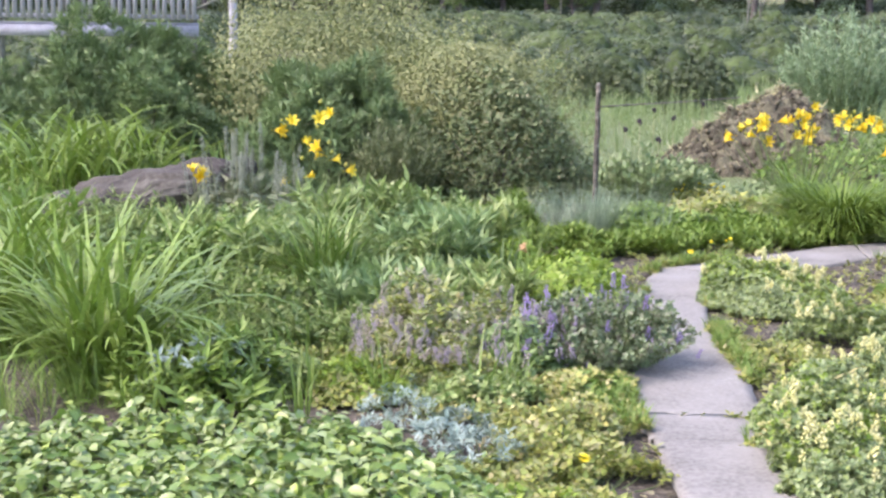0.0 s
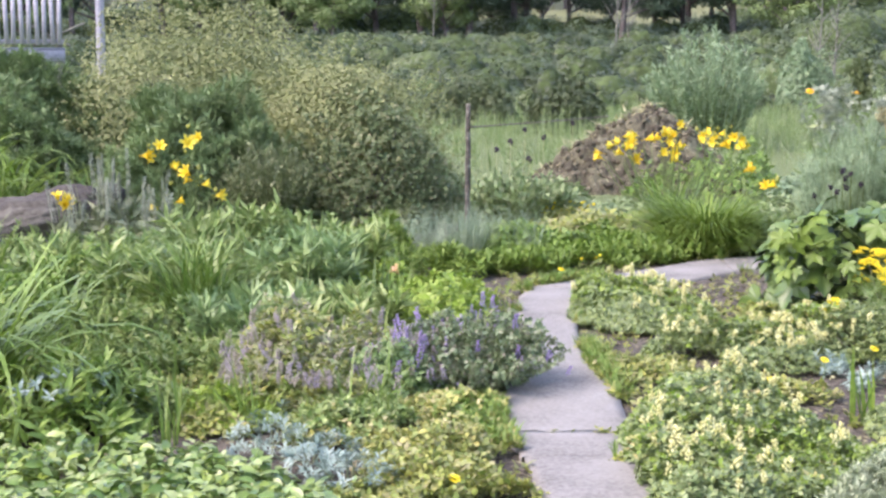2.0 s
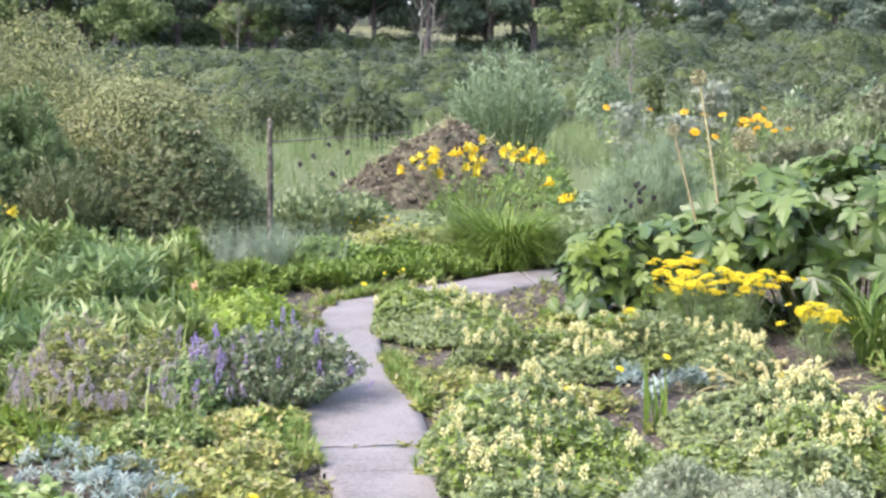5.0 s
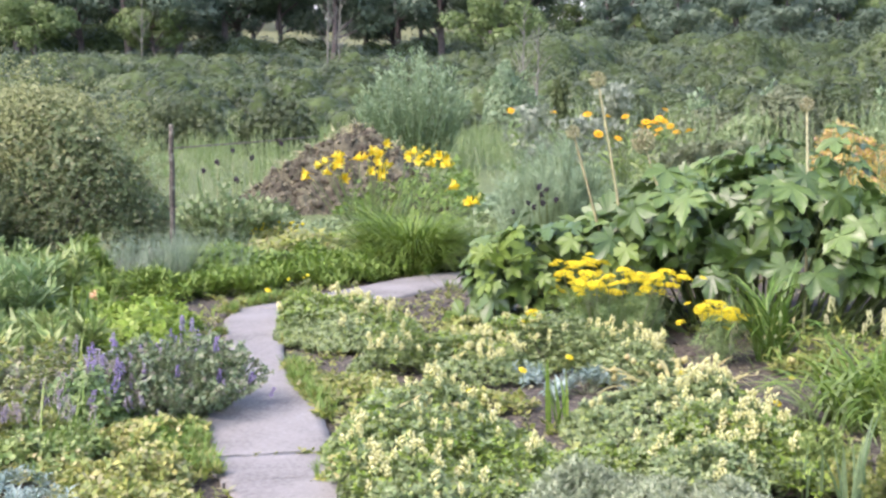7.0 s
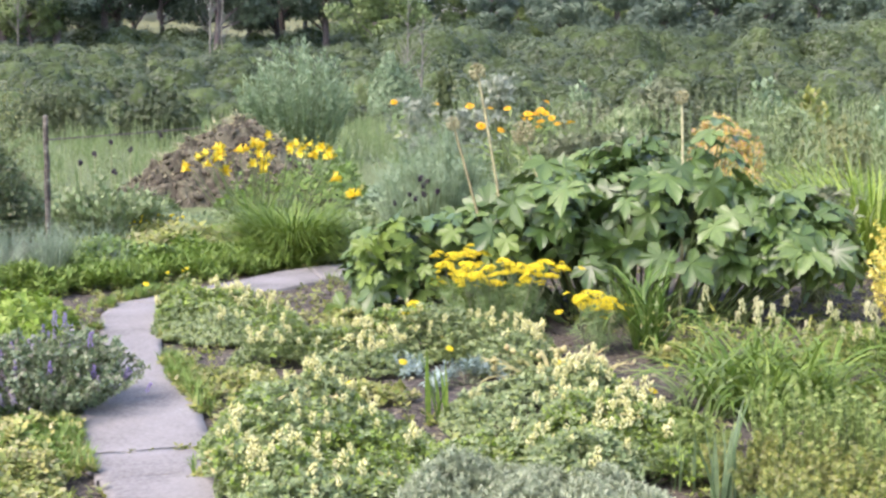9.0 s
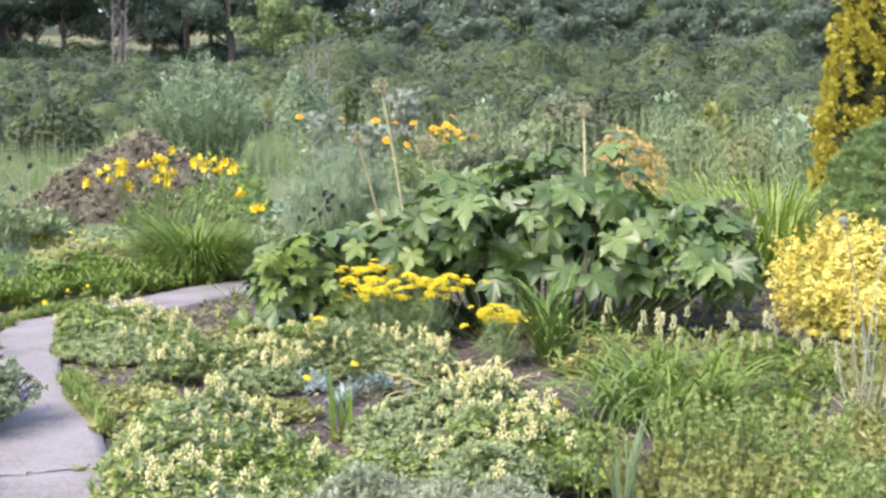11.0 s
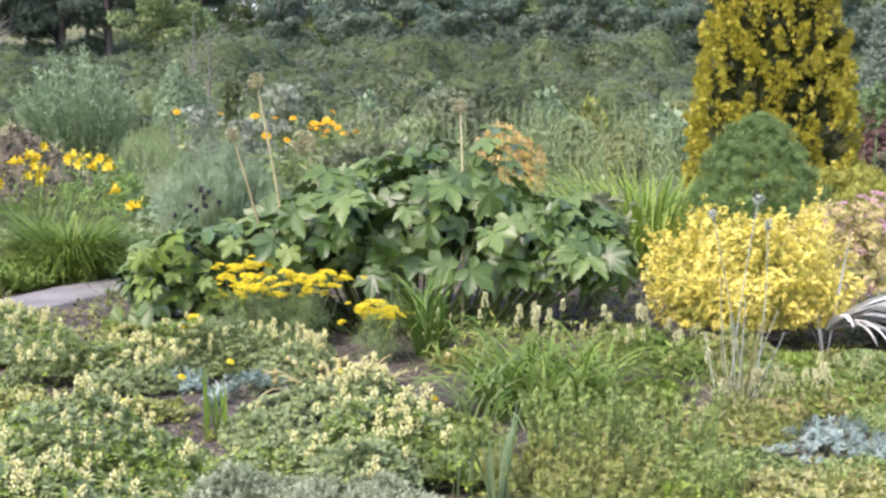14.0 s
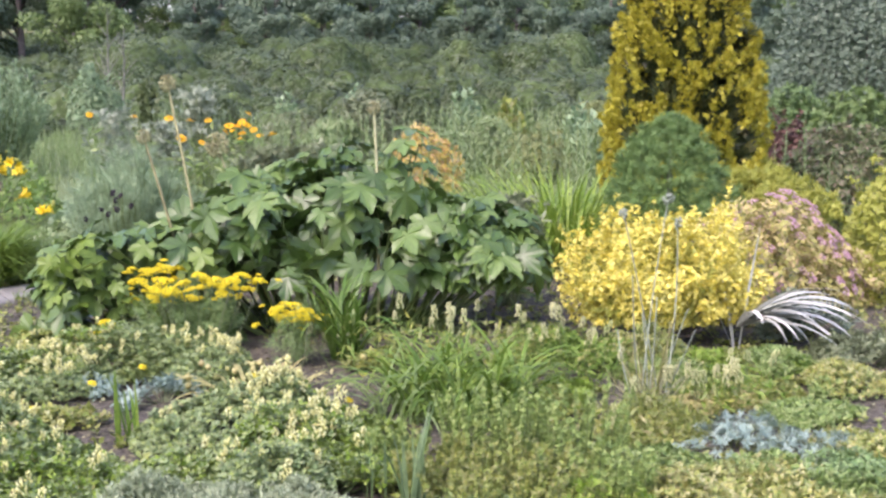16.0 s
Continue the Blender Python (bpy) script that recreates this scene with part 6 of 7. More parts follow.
def build_cream_carpet():
    spots = [(14.2, 7.9, 0.46, 0.75, 85), (18.2, 6.75, 0.5, 0.34, 70), (17.3, 5.35, 0.46, 0.5, 85), (18.2, 4.5, 0.5, 0.42, 60), (21.4, 7.0, 0.45, 0.25, 30), (24.6, 6.75, 0.36, 0.3, 48), (26.3, 5.75, 0.50, 0.32, 62), (29.6, 5.4, 0.4, 0.3, 30), (27.2, 5.05, 0.5, 0.3, 30), (13.6, 4.7, 0.2, 0.3, 24), (29.0, 4.6, 0.4, 0.24, 12)]
    for i, (b, d, rx, ry, k) in enumerate(spots):
        x, y = at(b, d)
        g = np.random.default_rng(700 + i)
        root, P = cushion("cream_flowered_plant", x, y, rx * 0.92, ry * 0.9, 0.19, M_CREAM_LEAF, int(5000 * rx * ry / 0.2), SPRIG5, 0.034, "low grey-green plant with many cream flower heads", "groundcover", 700 + i, "cream-flowered plants", up=0.6, wild=0.6)
        top = P[P[:, 2] > np.median(P[:, 2])]
        k = int(k * 0.88)
        thick = lump(top + np.array([x, y, 0]), 6.0, 77) + g.normal(0, 0.35, len(top))
        Q = top[np.argsort(-thick)[:len(top) // 2]][g.choice(len(top) // 2, k)] + np.array([0, 0, 0.05])
        pieces("bloom", CREAM, Q, upright(k, g, 0.25), g.uniform(0.018, 0.03, k), root)
        part("stemwork", tubes(np.column_stack([Q[:, :2], np.full(k, 0.02)]), Q, 0.002, 0.002, 2, 3, 0.05, i), M_STEM, root, kind="stuff")
        Y = P[lump(P + np.array([x, y, 0]), 5.0, 78) + g.normal(0, 0.2, len(P)) > 0.12] * np.array([1, 1, 1.02])
        part("young_leaves", leaves_on(Y, np.tile([0, 0, 1.0], (len(Y), 1)), SPRIG3, 0.034, 720 + i, 0.5, 0.8), M_BRIGHT, root, "brighter young leaves")
        Y = top[g.choice(len(top), k // 2)]
        part("spent_growth", leaves_on(Y, np.tile([0, 0, 1.0], (len(Y), 1)), SPRIG3, 0.05, 721 + i, 0.9, 0.4), M_WILT, root, "faded buff flower heads", "stuff")
    for i, (b, d, rx, ry) in enumerate(((19.6, 8.0, 0.4, 0.22), (19.4, 6.05, 0.25, 0.2), (28.3, 6.0, 0.2, 0.15), (14.6, 6.3, 0.3, 0.2), (31.7, 6.9, 0.25, 0.12))):
        x, y = at(b, d)
        cushion("low_carpet_plant", x, y, rx, ry, 0.08, M_LOW, 420, SPRIG5, 0.05, "creeping yellow-green carpet plant", "groundcover", 740 + i, "carpet plants")
    for i, (b, d, rx, ry) in enumerate(((26.2, 4.45, 0.42, 0.28), (29.6, 4.35, 0.3, 0.25), (23.0, 4.35, 0.25, 0.2))):
        x, y = at(b, d)
        cushion("grey_thyme", x, y, rx, ry, 0.13, M_THYME, 2600, SPRIG7, 0.038, "soft grey-green thyme cushion", "thyme", 750 + i, "thyme cushions", up=0.9)
    g = np.random.default_rng(760)
    me = mesh_of("bloom", *daisy_bloom(), M_YARROW)
    for b, d, h in ((31.3, 6.45, 0.07), (30.75, 5.95, 0.06), (20.6, 6.2, 0.14), (19.0, 5.75, 0.14), (22.4, 6.6, 0.12), (10.6, 8.85, 0.12), (6.3, 4.35, 0.1), (26.9, 6.35, 0.1)):
        x, y = at(b, d)
        root = thing("hawkweed", x, y, "small bright yellow daisy-like flower", "flower", "small yellow daisies")
        part("stalk", tubes([0, 0, 0], [[0, 0, h]], 0.002, 0.002, 2, 3, 0.05), M_STEM, root)
        pieces("bloom", [me], np.array([[0, 0, h]]), frames(np.array([[0.1, -0.5, 0.9]]), np.array([[1.0, 0, 0]])), [0.045], root)


LOBED = [mesh_of("leaf", *lobed_leaf(k, 0.22 + 0.07 * k), M_BIG) for k in range(4)]
LOBED_Y = [mesh_of("leaf", *lobed_leaf(k + 9, 0.2), M_BIG_YOUNG) for k in range(2)]


def build_lobed_plant():
    x, y = at(30, 8.3)
    root = thing("lobed_leaf_plant", x, y, "huge mound of large dark green lobed leaves", "perennial")
    g = np.random.default_rng(800)
    mounds = [(31.0, 8.35, 1.12, 0.85, 1.12), (24.4, 8.25, 0.98, 0.72, 0.72), (36.2, 7.95, 0.62, 0.6, 0.74), (28.0, 8.4, 1.0, 0.8, 0.96), (21.4, 8.15, 0.55, 0.5, 0.48)]
    allP, allN = [], []
    for k, (b, d, rx, ry, rz) in enumerate(mounds):
        P, N = dome(430, rx, ry, rz, 801 + k, 0.2, 5, 0.0, 0.32)
        P[:, :2] *= ((0.42 if b > 27 else 0.78) + (0.58 if b > 27 else 0.22) * np.clip(P[:, 2:] / (0.6 if b > 27 else 0.45), 0, 1))
        mx, my = at(b, d)
        P = P + np.array([mx - x, my - y, 0])
        inside = np.zeros(len(P), bool)
        for q, (b2, d2, rx2, ry2, rz2) in enumerate(mounds):
            if q != k:
                ox, oy = at(b2, d2)
                inside |= ((P[:, 0] + x - ox) / rx2) ** 2 + ((P[:, 1] + y - oy) / ry2) ** 2 + (P[:, 2] / rz2) ** 2 < 0.72
        allP.append(P[~inside])
        allN.append(N[~inside])
    P, N = np.concatenate(allP), np.concatenate(allN)
    tall = P[:, 2] > np.where((P[:, 0] + x) / np.maximum(P[:, 1] + y, 1) < math.tan(radians(27)), 0.03, 0.36)
    N, P = N[tall], P[tall]
    n = len(P)
    face = unit(N * 0.8 + np.array([-0.1, -0.16, 0.45]) + g.normal(0, 0.42, (n, 3)))
    al = N * np.array([0.8, 0.8, 0]) + np.array([0, 0, -0.7]) + g.normal(0, 0.5, (n, 3))
    al = unit(al - face * (al * face).sum(1, keepdims=True))
    S = g.uniform(0.12, 0.235, n)
    R = frames(al, face)
    P = P - al * S[:, None] * 0.35
    front = np.argsort(P[:, 1] + y + 0.3 * P[:, 0])
    young = (P[:, 0] + x) / np.maximum(P[:, 1] + y, 1) < np.tan(np.radians(26.5 + g.normal(0, 1.5, n)))
    near, far = front[:300], front[300:]
    for sel, meshes in ((near[~young[near]], LOBED), (near[young[near]], LOBED_Y)):
        pieces("leaf", meshes, P[sel], R[sel], S[sel] * (1 if meshes is LOBED else 0.62), root)
    part("back_leaves", strew(lobed_leaf(2), P[far], R[far], S[far]), M_BIG, root, kind="stuff")
    T = P[::4] - al[::4] * 0.05
    base = np.column_stack([T[:, :2] * 0.55, np.zeros(len(T))])
    part("stemwork", tubes(base, T, 0.009, 0.004, 4, 4, 0.06, 803), M_STEM, root)
    Q, NQ = [], []
    for k, (b, d, rx, ry, rz) in enumerate(mounds):
        p, m = dome(70, rx * 0.72, ry * 0.72, rz * 0.78, 811 + k, 0.12, 4, 0.0, 0.5)
        mx, my = at(b, d)
        Q.append(p + np.array([mx - x, my - y, 0]))
        NQ.append(m)
    Q, NQ = np.concatenate(Q), np.concatenate(NQ)
    NQ, Q = NQ[Q[:, 2] > 0.3], Q[Q[:, 2] > 0.3]
    part("inner_leaves", strew(lobed_leaf(3), Q, frames(NQ + g.normal(0, 0.5, Q.shape), NQ + np.array([0, 0, 0.6])), g.uniform(0.16, 0.28, len(Q))), M_BIG, root, kind="stuff")


def build_alliums():
    g = np.random.default_rng(820)
    n = 110
    d = unit(g.normal(size=(n, 3)))
    head = join(tubes([0, 0, 0], d * 0.46, 0.006, 0.004, 1, 3, 0), strew(BUD, d * 0.40, frames(d, g.normal(size=(n, 3))), np.full(n, 0.14)))
    for b0, d0, b1, z1, r in ((25.1, 8.0, 23.53, 1.48, 0.10), (31.9, 8.0, 31.8, 1.33, 0.085), (24.6, 7.9, 22.54, 1.17, 0.085), (27.6, 8.3, 25.4, 1.10, 0.15), (29.2, 8.2, 28.6, 0.62, 0.0)):
        x, y = at(b0, d0)
        tx, ty = at(b1, d0 + 0.25)
        root = thing("dried_allium", x, y, "tall bleached allium stalk with a round dry seed head", "allium", "dried alliums")
        tip = np.array([tx - x, ty - y, z1 - root.location.z])
        part("stalk", tubes([0, 0, 0], [tip], 0.011, 0.007, 7, 6, 0.02, 5), M_DRY, root, soft=True)
        if r:
            part("seed_head", strew(head, tip[None], np.eye(3)[None], np.array([r * 1.05])), M_DRY, root, "round dry seed head")


def build_yarrow():
    plates = [mesh_of("flower_head", *plate_bloom(k), M_YARROW) for k in range(3)]
    groups = [((24.2, 7.55), [(21.78, 0.297), (22.55, 0.425), (23.4, 0.459), (23.16, 0.393), (24.01, 0.384), (24.62, 0.417), (25.23, 0.378), (25.83, 0.373), (26.36, 0.418), (27.04, 0.388), (23.65, 0.297), (24.26, 0.275), (25.59, 0.316), (26.44, 0.317), (20.97, 0.168), (22.92, 0.345), (23.77, 0.427), (22.2, 0.37), (22.9, 0.44), (24.9, 0.36), (26.0, 0.40), (23.5, 0.35)]),
              ((28.6, 7.05), [(27.78, 0.305), (28.5, 0.306), (28.15, 0.231), (28.87, 0.247), (28.64, 0.217), (29.24, 0.218), (28.4, 0.27), (28.95, 0.29)])]
    for i, ((b, d), heads) in enumerate(groups):
        x, y = at(b, d)
        g = np.random.default_rng(830 + i)
        root = thing("yarrow", x, y, "yarrow with flat bright yellow flower heads", "yarrow", "yarrows")
        tips = np.array([(*(np.array(at(hb, d + g.normal(0, 0.1))) - (x, y)), h - root.location.z) for hb, h in heads])
        n = len(tips)
        base = np.column_stack([tips[:, :2] * 0.55, np.zeros(n)])
        stems = stalks("stalk", base, tips, 0.004, 0.003, M_SAGE, root, 4, 0.05, i)
        al = np.tile([1.0, 0, 0], (n, 1)) + g.normal(0, 0.2, (n, 3))
        pieces("flower_head", plates, tips, frames(al, np.tile([0, -0.12, 1.0], (n, 1)) + g.normal(0, 0.13, (n, 3))), g.uniform(0.08, 0.13, n), stems)
        Q = np.repeat(tips, 3, 0) + g.normal(0, 0.05, (3 * n, 3)) * np.array([1, 1, 0.6]) - np.array([0, 0, 0.015])
        pieces("flower_head", plates, Q, frames(np.repeat(al, 3, 0), np.tile([0, -0.12, 1.0], (3 * n, 1)) + g.normal(0, 0.15, (3 * n, 3))), g.uniform(0.04, 0.07, 3 * n), root)
        k = 420 if i == 0 else 130
        P = base[g.integers(0, n, k)] + g.normal(0, 0.05, (k, 3)) * np.array([1, 1, 0])
        P[:, 2] = g.uniform(0.02, 0.27, k)
        part("foliage", leaves_on(P, unit(g.normal(size=(k, 3)) * np.array([1, 1, 0.4])), FEATHER, 0.13, 832 + i, 0.6, 0.4), M_SALVIA, root)


def build_right_side():
    g = np.random.default_rng(840)
    # orange-yellow daisies at the back
    x, y = at(25.4, 16.4)
    root = thing("oxeye", x, y, "tall oxeye with orange-yellow daisy flowers", "oxeye")
    heads = [(20.03, 1.223), (21.7, 1.203), (23.09, 1.193), (23.55, 1.005), (23.91, 1.166), (24.37, 0.96), (25.3, 1.06), (25.77, 1.116), (26.01, 1.153), (26.27, 1.225), (26.49, 1.08), (26.73, 1.03), (27.28, 1.033), (26.02, 1.05), (24.65, 1.168), (25.66, 1.064), (25.5, 1.12), (25.9, 1.10), (26.2, 1.13), (25.95, 1.0)]
    tips = np.array([(*(np.array(at(b + 0.17, 16.4 + g.normal(0, 0.15))) - (x, y)), 1.45 + (h - 1.45) * 1.312) for b, h in heads])
    n = len(tips)
    base = np.column_stack([tips[:, :2] * 0.8, np.zeros(n)])
    stems = stalks("stalk", base, tips, 0.005, 0.003, M_STEM, root)
    pieces("bloom", [mesh_of("bloom", *daisy_bloom(), M_ORANGE)], tips, frames(np.tile([0, -0.4, 0.9], (n, 1)) + g.normal(0, 0.3, (n, 3)), g.normal(size=(n, 3))), g.uniform(0.1, 0.135, n), stems)
    P = (base[:, None] + (tips - base)[:, None] * g.uniform(0.2, 0.9, (n, 16, 1))).reshape(-1, 3)
    part("foliage", leaves_on(P, unit(g.normal(size=P.shape) * np.array([1, 1, 0.4])), LANCE, 0.16, 841, 0.3, 0.3), M_MIXED, root)
    # silver seed plants
    for i, (b, d, rx, z0, z1) in enumerate(((21.2, 17.4, 0.31, 0.5, 1.22), (23.2, 17.6, 0.26, 0.5, 1.03), (24.5, 18.2, 0.22, 0.85, 1.45), (26.9, 10.6, 0.22, 0.5, 1.0), (28.7, 10.8, 0.22, 0.5, 1.0), (30.2, 10.8, 0.22, 0.5, 1.0), (37.4, 9.0, 0.2, 0.4, 0.72))):
        x, y = at(b, d)
        root = thing("silver_perennial", x, y, "tall silvery grey fluffy perennial", "perennial", "silver perennials")
        n = 190
        P = np.column_stack([g.normal(0, rx * 0.5, (n, 2)), g.uniform(z0, z1, n)])
        part("stemwork", tubes(np.column_stack([P[::6, :2] * 0.4, np.zeros(len(P[::6]))]), P[::6], 0.006, 0.003, 4, 4, 0.05, i), M_SAGE, root, kind="stuff")
        part("foliage", leaves_on(P, unit(g.normal(size=(n, 3))), ROSETTE, 0.12 if i < 3 else 0.095, 850 + i, 0.2, 0.4), M_SILVER if i < 3 else M_SAGE, root)
        P = np.column_stack([g.normal(0, rx * 0.7, (110, 2)), g.uniform(0.05, z0 + 0.1, 110)])
        part("lower_leaves", leaves_on(P, unit(g.normal(size=(110, 3))), LANCE, 0.18, 860 + i, 0.3, 0.4), M_MIXED, root)
    x, y = at(21.3, 9.2)
    root = thing("dark_scabious", x, y, "dark maroon pincushion flowers on thin stalks", "scabious")
    tips = np.array([(*(np.array(at(b, 9.2)) - (x, y)), h) for b, h in ((21.2, 0.77), (21.3, 0.72), (21.5, 0.75), (20.8, 0.66), (21.0, 0.63), (20.3, 0.60), (21.9, 0.68), (21.35, 0.66))])
    stalks("stalk", tips * np.array([0.4, 0.4, 0]), tips, 0.003, 0.002, M_STEM, root)
    ball = strew(BUD, unit(g.normal(size=(20, 3))) * 0.3, frames(g.normal(size=(20, 3)), g.normal(size=(20, 3))), np.full(20, 0.4))
    ball = stemmed(ball, 6)
    pieces("bloom", [mesh_of("bloom", *ball, M_DARKBLOOM)], tips, upright(len(tips), g), g.uniform(0.03, 0.045, len(tips)), root)
    for i, (b, d, h) in enumerate(((8.8, 15.5, 0.75), (9.6, 14.5, 0.7), (10.8, 16, 0.8), (7.6, 14.0, 0.6), (9.0, 13.2, 0.55), (8.2, 13.6, 0.7))):
        x, y = at(b, d)
        root = thing("dark_scabious", x, y, "dark seed head on a thin stalk in the meadow", "scabious", "meadow seed heads")
        part("stalk", tubes([0, 0, 0], [[0.03, 0, h]], 0.004, 0.003, 3, 3, 0.05), M_DRY, root)
        pieces("bloom", [mesh_of("bloom", *ball, M_DARKBLOOM)], np.array([[0.03, 0, h]]), upright(1, g), [0.06], root)
    # wilted bulbs
    x, y = at(26.9, 6.36)
    root = thing("wilted_bulbs", x, y, "collapsed straw-yellow wilting bulb leaves", "bulb")
    part("leaves", straps(64, 0.28, 0.02, (25, 75), (70, 150), 0.26, 870, 6), M_WILT, root)
    pieces("seed_pod", [mesh_of("seed_pod", *octa(6, 1.2), M_WILT)], np.column_stack([g.normal(0, 0.2, (16, 1)), g.normal(0, 0.1, (16, 1)), g.uniform(0.06, 0.16, 16)]), upright(16, g, 0.5), g.uniform(0.03, 0.045, 16), root)
    # clump with long bright leaves, and buff seed spikes behind
    strap_clump("crocosmia_clump", 35.4, 5.95, 420, 0.5, 0.016, M_EDGE, "dense fresh green clump of arching narrow leaves", "crocosmia", 880, 0.3, (3, 46), (70, 160))
    strap_clump("crocosmia_clump", 33.2, 5.85, 60, 0.42, 0.013, M_PALEGRASS, "pale arching narrow leaves at a clump's rim", "crocosmia", 881, 0.16, (20, 60), (40, 120))
    for i, (b, d, k) in enumerate(((34.6, 6.6, 7), (36.6, 6.7, 8), (39.0, 6.7, 8), (32.6, 6.8, 4), (41.0, 6.5, 7), (45.6, 6.1, 11), (47.2, 6.3, 9), (42.2, 5.6, 6))):
        x, y = at(b, d)
        root = thing("betony", x, y, "leafy betony with buff seed spikes", "betony", "seeding betonies")
        base = np.column_stack([g.normal(0, 0.10, (k, 2)), np.zeros(k)])
        tip = base * 1.3 + np.column_stack([np.zeros((k, 2)), g.uniform(0.2, 0.36, k) if i < 5 else g.uniform(0.1, 0.24, k)])
        part("stemwork", tubes(base, tip, 0.003, 0.002, 3, 3, 0.05, i), M_STEM, root, kind="stuff")
        pieces("seed_spike", [mesh_of("seed_spike", *stemmed(spike_bloom(4, 30, 0.24, 0.2), 6), M_BUFF)], tip - np.array([0, 0, 0.04]), upright(k, g, 0.2), g.uniform(0.042, 0.075, k), root)
        P = np.column_stack([g.normal(0, 0.12, (200, 2)), g.uniform(0.02, 0.24 if i < 5 else 0.12, 200)])
        part("foliage", leaves_on(P, unit(g.normal(size=(200, 3)) * np.array([1, 1, 0.4])), LANCE, 0.055, 885 + i, 0.4, 0.4), M_LOW if i % 2 else M_EDGE, root)
    for i, (b, d, r, h) in enumerate(((36.8, 4.95, 0.2, 0.3), (38.4, 4.6, 0.22, 0.2), (40.2, 5.0, 0.26, 0.3), (34.8, 4.7, 0.18, 0.16), (41.2, 4.55, 0.2, 0.2), (37.0, 4.3, 0.24, 0.2), (32.6, 5.1, 0.16, 0.14))):
        x, y = at(b, d)
        root = thing("feathery_herb", x, y, "upright feathery yellow-green herb", "herb", "feathery herbs")
        n = 60
        a, rr = g.uniform(0, 6.28, n), r * 1.1 * np.sqrt(g.uniform(0, 1, n))
        base = np.column_stack([rr * np.cos(a) * 0.7, rr * np.sin(a) * 0.7, np.zeros(n)])
        tip = np.column_stack([rr * np.cos(a), rr * np.sin(a), h * g.uniform(0.45, 1.15, n)])
        part("stem_growth", tubes(base, tip, 0.003, 0.0015, 3, 3, 0.08, i), M_STEM, root, kind="stuff")
        P = (base[:, None] + (tip - base)[:, None] * g.uniform(0.1, 1.0, (n, 44, 1))).reshape(-1, 3)
        part("foliage", leaves_on(P, unit(g.normal(size=P.shape) * np.array([1, 1, 0.5])), SPRIG5T, 0.022, 905 + i, 0.6, 0.4), M_FENNEL if i % 2 == 0 else M_LOW, root)
    for i, (b, d, rx, ry, h, m) in enumerate(((43.0, 4.9, 0.34, 0.26, 0.12, M_LOW), (45.6, 4.65, 0.36, 0.26, 0.12, M_GOLDCARPET), (49.0, 4.5, 0.4, 0.22, 0.12, M_LOW), (41.6, 4.2, 0.36, 0.26, 0.12, M_LOW), (46.4, 4.15, 0.4, 0.24, 0.12, M_LOW), (51.5, 4.7, 0.3, 0.26, 0.1, M_MIXED), (43.6, 5.6, 0.34, 0.26, 0.10, M_LOW), (40.4, 6.0, 0.3, 0.24, 0.12, M_LOW), (38.8, 4.1, 0.34, 0.24, 0.10, M_LOW), (48.2, 6.4, 0.3, 0.16, 0.07, M_LOW), (44.5, 6.6, 0.3, 0.2, 0.12, M_MIXED), (35.5, 4.2, 0.3, 0.22, 0.1, M_THYME), (49.6, 6.0, 0.26, 0.14, 0.07, M_MIXED), (52.6, 5.4, 0.3, 0.2, 0.09, M_LOW), (51.2, 5.0, 0.26, 0.2, 0.09, M_THYME), (46.3, 6.15, 0.26, 0.18, 0.1, M_WILT), (48.4, 5.0, 0.3, 0.2, 0.09, M_GOLDCARPET), (41.6, 7.0, 0.3, 0.2, 0.14, M_EDGE), (43.8, 7.05, 0.3, 0.2, 0.13, M_DULLSAGE), (46.0, 6.75, 0.3, 0.2, 0.14, M_LOW), (48.4, 7.0, 0.3, 0.2, 0.1, M_EDGE), (50.6, 6.6, 0.3, 0.2, 0.12, M_MIXED), (39.2, 7.1, 0.3, 0.2, 0.14, M_EDGE))):
        x, y = at(b, d)
        cushion("low_carpet_plant", x, y, rx, ry, h, m, 2500, SPRIG5T, 0.028, "golden-variegated creeping carpet plant" if m is M_GOLDCARPET else "creeping yellow-green carpet plant", "groundcover", 920 + i, "carpet plants", up=0.5, wild=0.7, second=(M_MIXED, M_GOLDCARPET, M_LOW, M_BRIGHT)[i % 4] if m is not M_THYME else M_SALVIA)
    # bleached stalks with dark heads
    x, y = at(43.4, 6.05)
    root = thing("dry_stalks", x, y, "sheaf of bleached dry stalks with small seed heads", "dead stalks")
    tips = np.array([(*(np.array(at(b, 6.2)) - (x, y)), h) for b, h in ((42.2, 0.88), (44.4, 0.84), (44.0, 0.95), (42.6, 0.6), (43.6, 0.5), (44.9, 0.45), (43.0, 0.42), (45.2, 0.35), (42.0, 0.34))])
    stalks("stalk", np.column_stack([g.normal(0, 0.03, (9, 2)), np.zeros(9)]), tips, 0.0036, 0.0025, M_GREYSPIKE, root, 5, 0.06, 9)
    more = np.column_stack([g.normal(0, 0.13, (14, 2)), g.uniform(0.2, 0.5, 14)])
    stalks("stalk", np.column_stack([more[:, :2] * 0.2, np.zeros(14)]), more, 0.0026, 0.0018, M_DRY, root, 5, 0.08, 31)
    pieces("seed_head", [mesh_of("seed_head", *ball, M_GREYSPIKE)], tips[:3], upright(3, g), [0.05, 0.05, 0.055], root)
    part("basal_tuft", straps(60, 0.22, 0.008, (10, 60), (10, 60), 0.06, 930, 4), M_DRY, root, "dry basal leaves")
